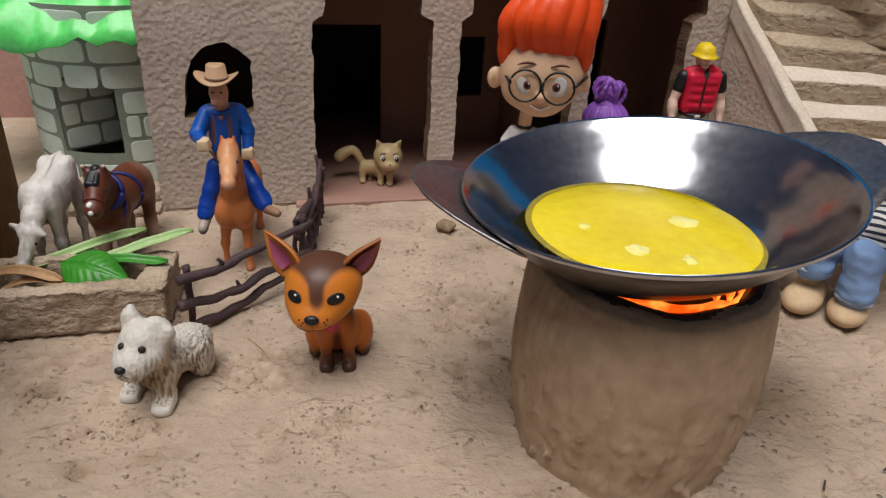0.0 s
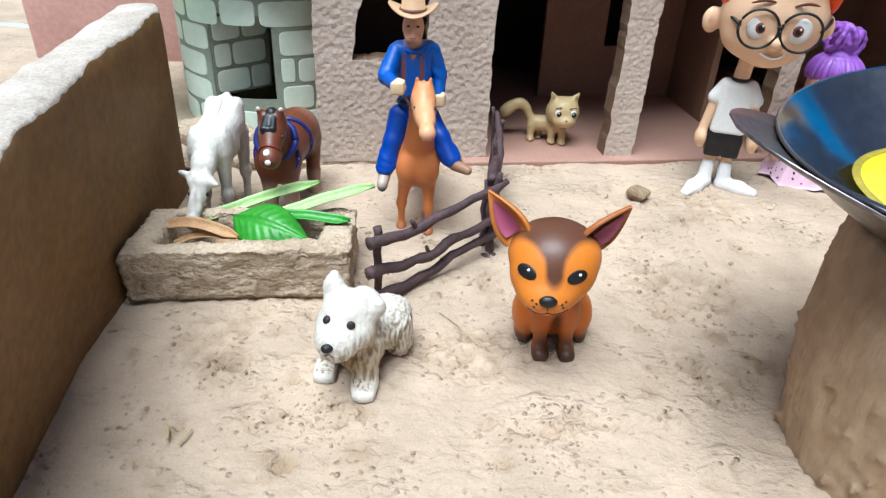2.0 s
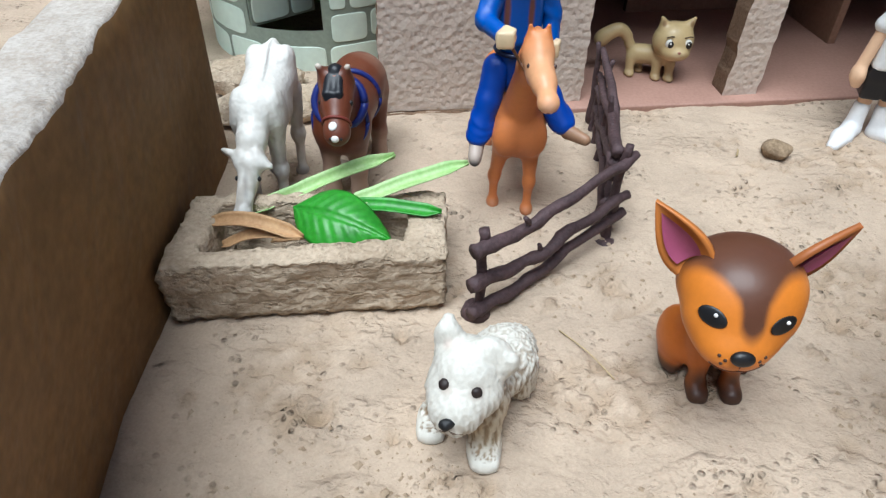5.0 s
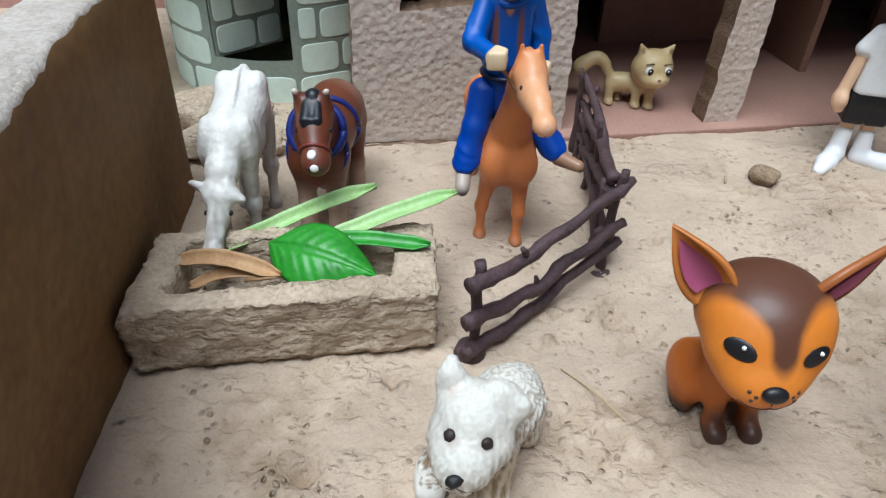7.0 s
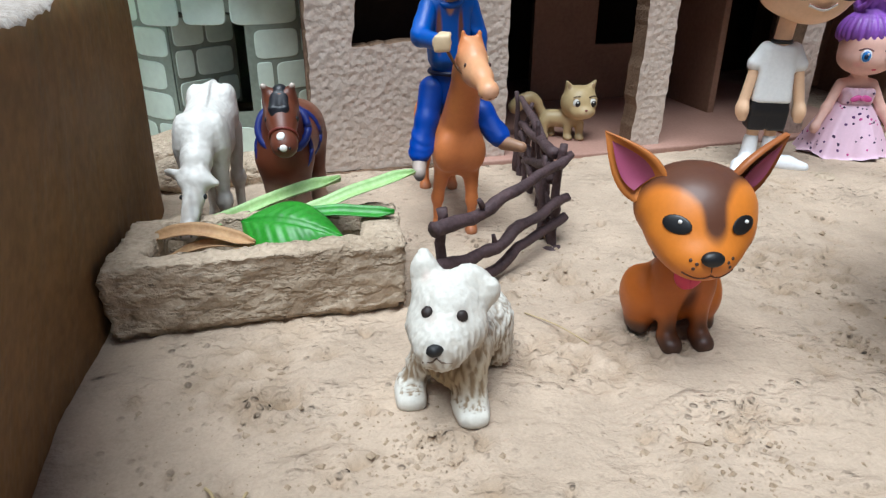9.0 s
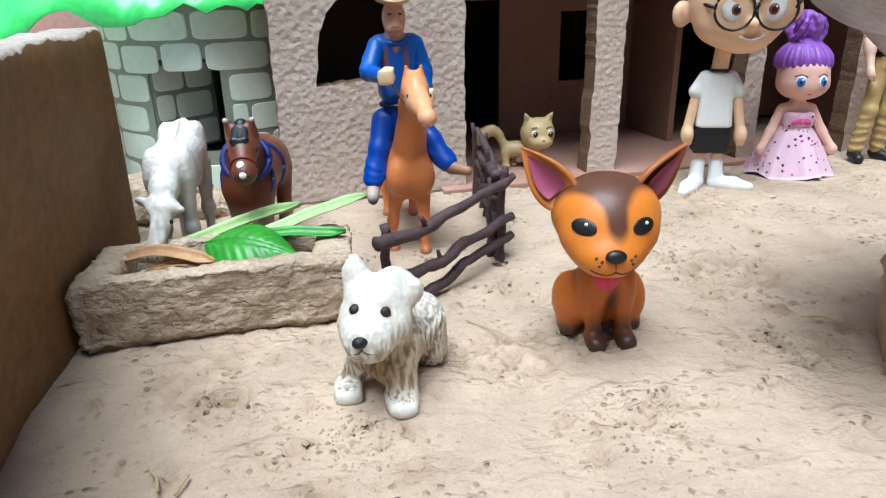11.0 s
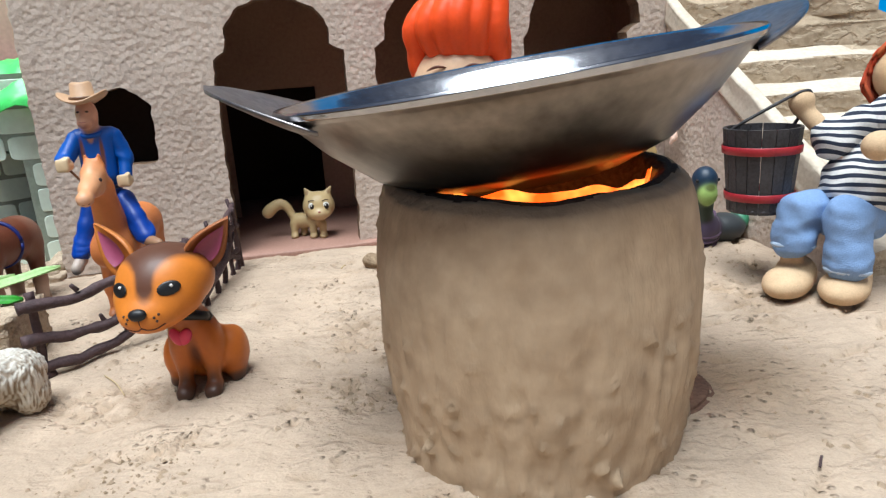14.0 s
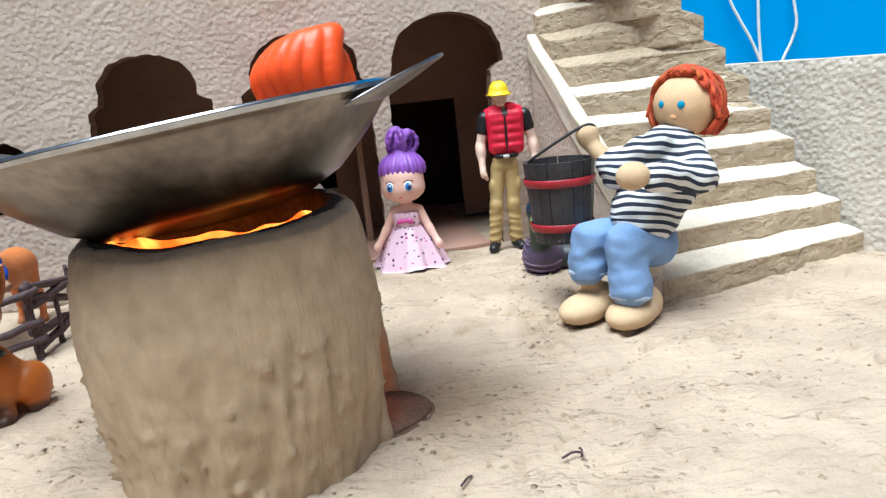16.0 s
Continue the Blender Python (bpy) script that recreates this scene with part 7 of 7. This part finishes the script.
# the cut door leaf, folded inwards
h0 = round_tower(TRAD, DOOR0, 0)
bm = bmesh.new()
rough_box(bm, [(h0.x, h0.y, DOORZ0), (h0.x + 0.0250, h0.y + 0.0230, DOORZ0), (h0.x + 0.0245, h0.y + 0.0236, DOORZ0), (h0.x - 0.0005, h0.y + 0.0006, DOORZ0),
               (h0.x, h0.y, DOORZ1), (h0.x + 0.0250, h0.y + 0.0230, DOORZ1), (h0.x + 0.0245, h0.y + 0.0236, DOORZ1), (h0.x - 0.0005, h0.y + 0.0006, DOORZ1)], cuts=2, amount=0.0, bevel=0.0)
under(part("door_leaf", bm, JOINT, smooth=False), tower)


def rounded_patch(place, u0, u1, w0, w1, bulge=0.00025):
    """A stone with rounded corners, from a flat outline laid on a surface."""
    vs, n = [], 24
    cu, cw, hu, hw = (u0 + u1) / 2, (w0 + w1) / 2, (u1 - u0) / 2, (w1 - w0) / 2
    rings = ((0.0, 1.0), (bulge, 0.95), (bulge, 0.72), (bulge, 0.48), (bulge, 0.24), (bulge, 0.02))
    for lift, shrink in rings:
        for k in range(n):
            t = 2 * math.pi * k / n
            c, s = math.cos(t), math.sin(t)
            vs.append(place(cu + hu * shrink * math.copysign(abs(c) ** 0.34, c), cw + hw * shrink * math.copysign(abs(s) ** 0.34, s), lift))
    fs = [(i * n + k, i * n + (k + 1) % n, (i + 1) * n + (k + 1) % n, (i + 1) * n + k) for i in range(len(rings) - 1) for k in range(n)]
    return vs, fs + [tuple((len(rings) - 1) * n + k for k in range(n))]


rng = random.Random(21)
ROWSZ = 7
for j in range(ROWSZ):
    z0 = 0.004 + 0.1025 * j / ROWSZ
    z1 = z0 + 0.1035 / ROWSZ - 0.0019
    a = radians(-185) + (j % 2) * 0.16
    while a < radians(10):
        w = rng.uniform(0.36, 0.60)
        a1 = a + w
        cut0, cut1 = a, a1
        zm = (z0 + z1) / 2
        if DOORZ0 - 0.003 < zm < DOORZ1 + 0.002:
            if DOOR0 < cut0 < DOOR1:
                cut0 = DOOR1 + 0.02
            if DOOR0 < cut1 < DOOR1:
                cut1 = DOOR0 - 0.02
            if cut0 <= DOOR0 and cut1 >= DOOR1:
                cut1 = DOOR0 - 0.02
        if cut1 - cut0 > 0.08:
            jig = rng.uniform(-0.0006, 0.0006)
            vs, fs = rounded_patch(lambda u, w_, l: round_tower(TRAD + 0.00015 + l, u, w_), cut0 + 0.017, cut1 - 0.017, z0 + jig, z1 + jig)
            under(mesh_object("stone", vs, fs, PAPER, smooth=False), tower)
        a = a1
e = Vector((0.0250, 0.0230, 0)).normalized()
nrm = Vector((e.y, -e.x, 0))
for j in range(3):
    u = -0.008 * (j % 2)
    while u < 0.034:
        w = rng.uniform(0.016, 0.022)
        lo, hi = max(u, 0.0005), min(u + w, 0.0335)
        if hi - lo > 0.003:
            z0 = DOORZ0 + 0.001 + 0.0142 * j
            vs, fs = rounded_patch(lambda a_, b_, l: h0 + e * a_ + nrm * (0.0002 + l) + Vector((0, 0, b_)), lo + 0.0006, hi - 0.0006, z0, z0 + 0.0124)
            under(mesh_object("stone", vs, fs, PAPER, smooth=False), tower)
        u += w

# green film over the tower
bm = bmesh.new()
grid = []
for j in range(19):
    row = []
    for i in range(31):
        x, y = -0.225 + 0.135 * i / 30, 0.186 + 0.12 * j / 18
        p = Vector((x, y, 0))
        z = 0.1105 + 0.010 * noise.noise(p * 45) + 0.006 * noise.noise(p * 110 + Vector((2, 0, 0))) + 0.10 * max(0, y - 0.24)
        z -= 0.35 * max(0, -0.190 - x) + 1.3 * max(0.0, 0.203 - y)
        row.append(bm.verts.new((x, y, max(z, 0.1012 if x > -0.190 and y > 0.199 else 0.05))))
    grid.append(row)
for a, b in zip(grid, grid[1:]):
    for k in range(30):
        bm.faces.new((a[k], a[k + 1], b[k + 1], b[k]))
film_ = tagged(part("green_film", bm, CLOTH), "crumpled bright green plastic film draped over the tower", "plastic film")
thick = film_.modifiers.new("thickness", "SOLIDIFY")
thick.thickness = 0.0006

# ---- fence ----
fence = empty("twig_fence", -0.0300, 0.0680, 0.0, "small fence of dark purple-brown twigs bound to posts", "fence")
P1, P2, P3 = Vector((-0.0537, 0.0475, 0)), Vector((-0.0098, 0.0822, 0)), Vector((-0.0045, 0.1560, 0))


def stick(name, pts, r0, r1, seed, n=5, parent=fence):
    p = wire(pts, n)
    rad = [r0 + (r1 - r0) * i / (len(p) - 1) for i in range(len(p))]
    p = [q + noise.noise_vector(q * 130 + Vector((seed, 0, 0))) * 0.0012 for q in p]
    vs, fs = tube(p, [r * (1 + 0.25 * noise.noise(q * 420 + Vector((seed, 3, 0)))) for r, q in zip(rad, p)], 9, 0.25, seed)
    return under(mesh_object(name, vs, fs, TWIG), parent)


def up(p, z):
    return p + Vector((0, 0, z))


stick("post", [up(P1, -0.003), up(P1, 0.012), up(P1, 0.0315)], 0.0017, 0.0016, 1)
stick("post", [up(P2, -0.003), up(P2, 0.015), up(P2 + Vector((0.001, 0, 0)), 0.0375)], 0.0016, 0.0014, 2)
stick("post", [up(P2 + Vector((-0.0035, 0.004, 0)), 0.0), up(P2 + Vector((-0.003, 0.003, 0)), 0.0330)], 0.0013, 0.0011, 3)
stick("post", [up(P3, 0.002), up(P3 + Vector((-0.002, -0.002, 0)), 0.0400)], 0.0015, 0.0010, 4)
front_off = Vector((0.0012, -0.0016, 0))
for i, (za, zm, zn, zb) in enumerate(((0.0262, 0.0258, 0.0298, 0.0330), (0.0152, 0.0122, 0.0152, 0.0190), (0.0042, 0.0030, 0.0080, 0.0118))):
    a, b = P1 + (P1 - P2) * 0.09, P2 + (P2 - P1) * 0.07
    pts = [up(a, za), up(a.lerp(b, 0.28), zm), up(a.lerp(b, 0.6), zn), up(b, zb)]
    stick("rail", [p + front_off for p in pts], 0.0023, 0.0015, 10 + i, 7)
    k = up(a.lerp(b, 0.30 + 0.12 * i), (zm + zn) / 2) + front_off
    stick("knot", [k, k + Vector((-0.0012, -0.0010, 0.0032))], 0.0010, 0.0006, 30 + i, 3)
for i, (za, zb) in enumerate(((0.0345, 0.0230), (0.0250, 0.0340), (0.0140, 0.0120), (0.0060, 0.0210), (0.0300, 0.0080))):
    pts = [up(P2 + Vector((-0.0015, 0.001, 0)), za), up(P2.lerp(P3, 0.5) + Vector((0.0015 * (i % 2), 0, 0)), (za + zb) / 2 + 0.001), up(P3 + Vector((0, -0.002 * i, 0)), zb + 0.003)]
    stick("rail", pts, 0.0021, 0.0013, 20 + i, 6)
for i, s in enumerate((0.22, 0.40, 0.58, 0.76, 0.90)):
    p = P2.lerp(P3, s)
    stick("post", [up(p, 0.001), up(p + Vector((0.0010, 0.0015, 0)), 0.018), up(p + Vector((-0.0012 + 0.001 * i, 0.0040 - 0.002 * i, 0)), 0.034 + 0.003 * math.sin(i * 2.0))], 0.0014, 0.0009, 50 + i)
vs, fs = tube([(P2.x - 0.001, P2.y - 0.002, 0.0005), (P2.x - 0.001, P2.y - 0.002, 0.0022)], [0.0042, 0.0034], 14)
under(mesh_object("foot", vs, fs, TWIG), fence)
vs, fs = tube([(P1.x - 0.001, P1.y - 0.001, -0.001), (P1.x - 0.001, P1.y - 0.001, 0.0026)], [0.0048, 0.0036], 14)
under(mesh_object("foot", vs, fs, TWIG), fence)

# ---- fodder in the trough ----
def blade(name, base, tip, width, facing, sag, mat, label, bend=0.0):
    b, t = Vector(base), Vector(tip)
    axis, face = (t - b), Vector(facing).normalized()
    side = axis.normalized().cross(face).normalized()
    vs, fs, n, m = [], [], 24, 6
    for i in range(n + 1):
        s = i / n
        w = width * min(1.0, 0.55 + 4 * s, 0.12 + 5.5 * (1 - s)) * (1 + 0.08 * noise.noise(Vector((i * 0.5, width * 9000, 0))))
        for k in range(m + 1):
            c = 2 * k / m - 1
            vs.append(b + axis * s + side * c * w + face * (sag * (c * c - 0.4) + 0.0012 * noise.noise(Vector((s * 3, width * 5000, 4)))))
    for i in range(n):
        for k in range(m):
            q = i * (m + 1) + k
            fs.append((q, q + 1, q + m + 2, q + m + 1))
    vs = [v + Vector((0, 0, bend * math.sin(math.pi * min(1, max(0, (v - b).dot(t - b) / (t - b).length_squared))))) for v in vs]
    ob = tagged(mesh_object(name, vs, fs, mat), label, "leaf")
    s = ob.modifiers.new("thickness", "SOLIDIFY")
    s.thickness = 0.0004
    return ob


blade("grass_stalk", (-0.1254, 0.0690, 0.0185), (-0.0815, 0.0930, 0.0255), 0.0023, (0.1, -0.35, 1), 0.0022, BLADE, "pale green split stalk lying across the trough", 0.001)
blade("cut_grass", (-0.0960, 0.0690, 0.0215), (-0.0575, 0.0812, 0.0305), 0.0024, (0, -0.4, 1), 0.0014, BLADE, "light green grass strip leaning over the trough edge", 0.001)
blade("cut_grass", (-0.0940, 0.0690, 0.0222), (-0.0655, 0.0650, 0.0232), 0.0021, (0, -0.5, 1), 0.0012, LEAF, "green grass strip resting on the trough edge", 0.001)
blade("dry_leaf", (-0.1344, 0.0618, 0.0205), (-0.1060, 0.0570, 0.0190), 0.0021, (0, -0.6, 1), 0.0014, DRY, "curled tan dry leaf inside the trough", 0.003)
blade("dry_leaf", (-0.1310, 0.0575, 0.0150), (-0.1080, 0.0590, 0.0180), 0.0017, (0, -0.3, 1), 0.0012, DRY, "curled tan dry leaf inside the trough", 0.002)
blade("dry_leaf", (-0.1180, 0.0640, 0.0120), (-0.0850, 0.0660, 0.0120), 0.0022, (0, 0, 1), 0.0012, DRY, "curled tan dry leaf inside the trough", 0.002)
# broad leaf with quilted veins
bm = bmesh.new()
base, tip = Vector((-0.1112, 0.0690, 0.0215)), Vector((-0.0800, 0.0562, 0.0195))
axis = tip - base
side = Vector((axis.y, -axis.x, 0)).normalized()
side = (side * 0.85 + Vector((0, 0, -0.45))).normalized()
nrm = axis.normalized().cross(side)
nrm = nrm if nrm.z > 0 else -nrm
grid = []
for i in range(41):
    s = i / 40
    w = 0.0098 * math.sin(math.pi * s ** 0.8) ** 0.8 if 0 < s < 1 else 0.0
    row = []
    for k in range(21):
        t = k / 10 - 1
        vein = math.cos((s * 9 - abs(t) * 1.8) * 2 * math.pi)
        q = base + axis * s + side * (t * w) + nrm * (0.0042 * math.sin(math.pi * s) - 0.0030 * t * t - 0.0014 * math.exp(-(t / 0.07) ** 2) + 0.0006 * vein * abs(t) * (1 - abs(t)) * 2)
        row.append(bm.verts.new(q))
    grid.append(row)
for a, b in zip(grid, grid[1:]):
    for k in range(20):
        bm.faces.new((a[k], a[k + 1], b[k + 1], b[k]))
broad = tagged(part("broad_leaf", bm, LEAF), "broad glossy green leaf with quilted veins in the trough", "leaf")
broad.modifiers.new("thickness", "SOLIDIFY").thickness = 0.0004

# ---- small things on the ground ----
def pebble(name, c, r, mat, label, category, seed, squash=0.6):
    bm = bmesh.new()
    bmesh.ops.create_icosphere(bm, subdivisions=3, radius=1)
    for v in bm.verts:
        v.co = Vector((v.co.x * r, v.co.y * r * 0.9, v.co.z * r * squash)) + lump(v.co * r, 0.9 / r, r * 0.35, seed)
        v.co += Vector(c)
    return tagged(part(name, bm, mat), label, category)


DUNG = material("dung", (0.36, 0.265, 0.165), 0.9, color2=(0.17, 0.115, 0.065), big=200, fine=900, bump=0.0006)
pebble("clay_lump", (0.0642, 0.1312, 0.0072), 0.0056, DUNG, "dry brown crumbling lump lying on the sand", "lump", 2.0, 0.7)
pebble("flat_stone", (0.1245, 0.1290, 0.0048), 0.0060, CLAY, "flat pale stone half sunk in the sand", "stone", 5.0, 0.25)
rng = random.Random(17)
CRUMB = material("crumbs", (0.43, 0.335, 0.24), 0.95, color2=(0.26, 0.19, 0.12), big=70, fine=900, spec=0.2)
vs, fs = [], []
spots = ((0.056, 0.006, 0.011), (-0.066, -0.014, 0.009), (0.0, -0.026, 0.012), (0.215, 0.09, 0.022), (-0.015, 0.06, 0.020), (0.07, 0.105, 0.025), (0.20, -0.03, 0.030), (-0.10, -0.01, 0.025), (0.06, 0.06, 0.03), (0.27, 0.01, 0.04), (0.02, -0.08, 0.04))
while len(vs) < 2600 * 6:
    cx, cy, sp = rng.choice(spots)
    x, y = cx + rng.gauss(0, sp), cy + rng.gauss(0, sp * 0.8)
    if math.hypot(x - SC[0], y - SC[1]) < 0.045 or x < -0.13 or not -0.15 < y < 0.14:
        continue
    z = gz[min(np.searchsorted(ay, y), len(gy) - 1), min(np.searchsorted(ax, x), len(gx) - 1)]
    r = 0.00022 + 0.0010 * rng.random() ** 5
    o = len(vs)
    for q in ((1, 0, 0), (0, 1, 0), (-1, 0, 0), (0, -1, 0), (0, 0, 0.8), (0, 0, -0.6)):
        vs.append((x + r * (q[0] * rng.uniform(0.7, 1.4) + rng.uniform(-0.3, 0.3)), y + r * (q[1] * rng.uniform(0.7, 1.4) + rng.uniform(-0.3, 0.3)), z + r * q[2] * rng.uniform(0.7, 1.2)))
    fs += [(o + i, o + (i + 1) % 4, o + 4) for i in range(4)] + [(o + (i + 1) % 4, o + i, o + 5) for i in range(4)]
tagged(mesh_object("sand_crumbs", vs, fs, CRUMB, smooth=False), "scattered small crumbs of dry earth on sand", "crumbs", kind="stuff")
STRAW = material("straw", (0.50, 0.38, 0.2), 0.8, big=200, fine=900)
for i, (x, y, a, l, m) in enumerate(((0.1985, -0.0490, 0.3, 0.006, TWIG), (0.2010, -0.0480, 1.5, 0.004, TWIG), (-0.1080, -0.022, 2.0, 0.007, STRAW), (-0.1020, -0.024, 1.3, 0.006, STRAW), (0.049, 0.131, 1.2, 0.005, STRAW), (0.1700, -0.0550, 0.9, 0.005, TWIG), (-0.0240, 0.0300, 2.2, 0.022, STRAW), (0.075, 0.02, 2.6, 0.01, STRAW))):
    d = Vector((math.cos(a), math.sin(a), 0)) * l / 2
    c = Vector((x, y, ground_height(x, y) + 0.0009))
    vs, fs = tube(wire([c - d, c + Vector((0.0004, 0.0006, 0.0005)), c + d], 3), 0.00035 if l < 0.02 else 0.0002, 5)
    tagged(mesh_object("twig_bit", vs, fs, m), "thin dry bit of twig on the sand", "twig", "twigs on the sand")
blade("grass_tuft", (-0.0885, -0.0610, 0.0005), (-0.0920, -0.0600, 0.0150), 0.0022, (0, -1, 0.2), 0.0010, BLADE, "green grass blade sticking up from the sand", 0.0)
blade("grass_tuft", (-0.0860, -0.0600, 0.0005), (-0.0850, -0.0590, 0.0110), 0.0016, (0, -1, 0.2), 0.0010, BLADE, "green grass blade sticking up from the sand", 0.0)
# rubble between yard wall, tower and house
for i, (x, y, z, r) in enumerate(((-0.150, 0.150, 0.010, 0.011), (-0.140, 0.163, 0.008, 0.010), (-0.128, 0.155, 0.007, 0.009), (-0.116, 0.160, 0.008, 0.010), (-0.104, 0.158, 0.007, 0.008), (-0.155, 0.172, 0.014, 0.012), (-0.138, 0.180, 0.010, 0.009), (-0.100, 0.172, 0.008, 0.009))):
    pebble("clay_rubble", (x, y, z), r, CLAY, "rough grey clay lump heaped at the wall", "rubble", i * 2.1, 0.7)["group"] = "rubble by the tower"
# white squiggles on the blue sheet
LINE = material("white_line", (0.8, 0.82, 0.84), 0.6)
for pts in ([(0.5139, 0.5388, 0.1875), (0.5176, 0.5383, 0.1642), (0.5273, 0.5370, 0.1427), (0.5387, 0.5355, 0.1209), (0.5508, 0.5339, 0.0910)],
            [(0.5460, 0.5345, 0.1836), (0.5465, 0.5345, 0.1607), (0.5469, 0.5344, 0.1317), (0.5497, 0.5340, 0.0911)],
            [(0.5818, 0.5298, 0.1792), (0.5825, 0.5297, 0.1564), (0.5855, 0.5293, 0.1330), (0.5811, 0.5299, 0.1160), (0.5730, 0.5309, 0.0992), (0.5684, 0.5315, 0.0878)]):
    vs, fs = tube(wire([(x, y - 0.002, z) for x, y, z in pts], 6), 0.0016, 6)
    tagged(mesh_object("cord", vs, fs, LINE), "thin white cord hanging on the blue sheet", "cord", "cords on the sheet")
pebble("pale_stone", (0.262, 0.196, 0.165), 0.011, STEP, "pale rounded stone resting on an upper step", "stone", 9.0, 0.5)
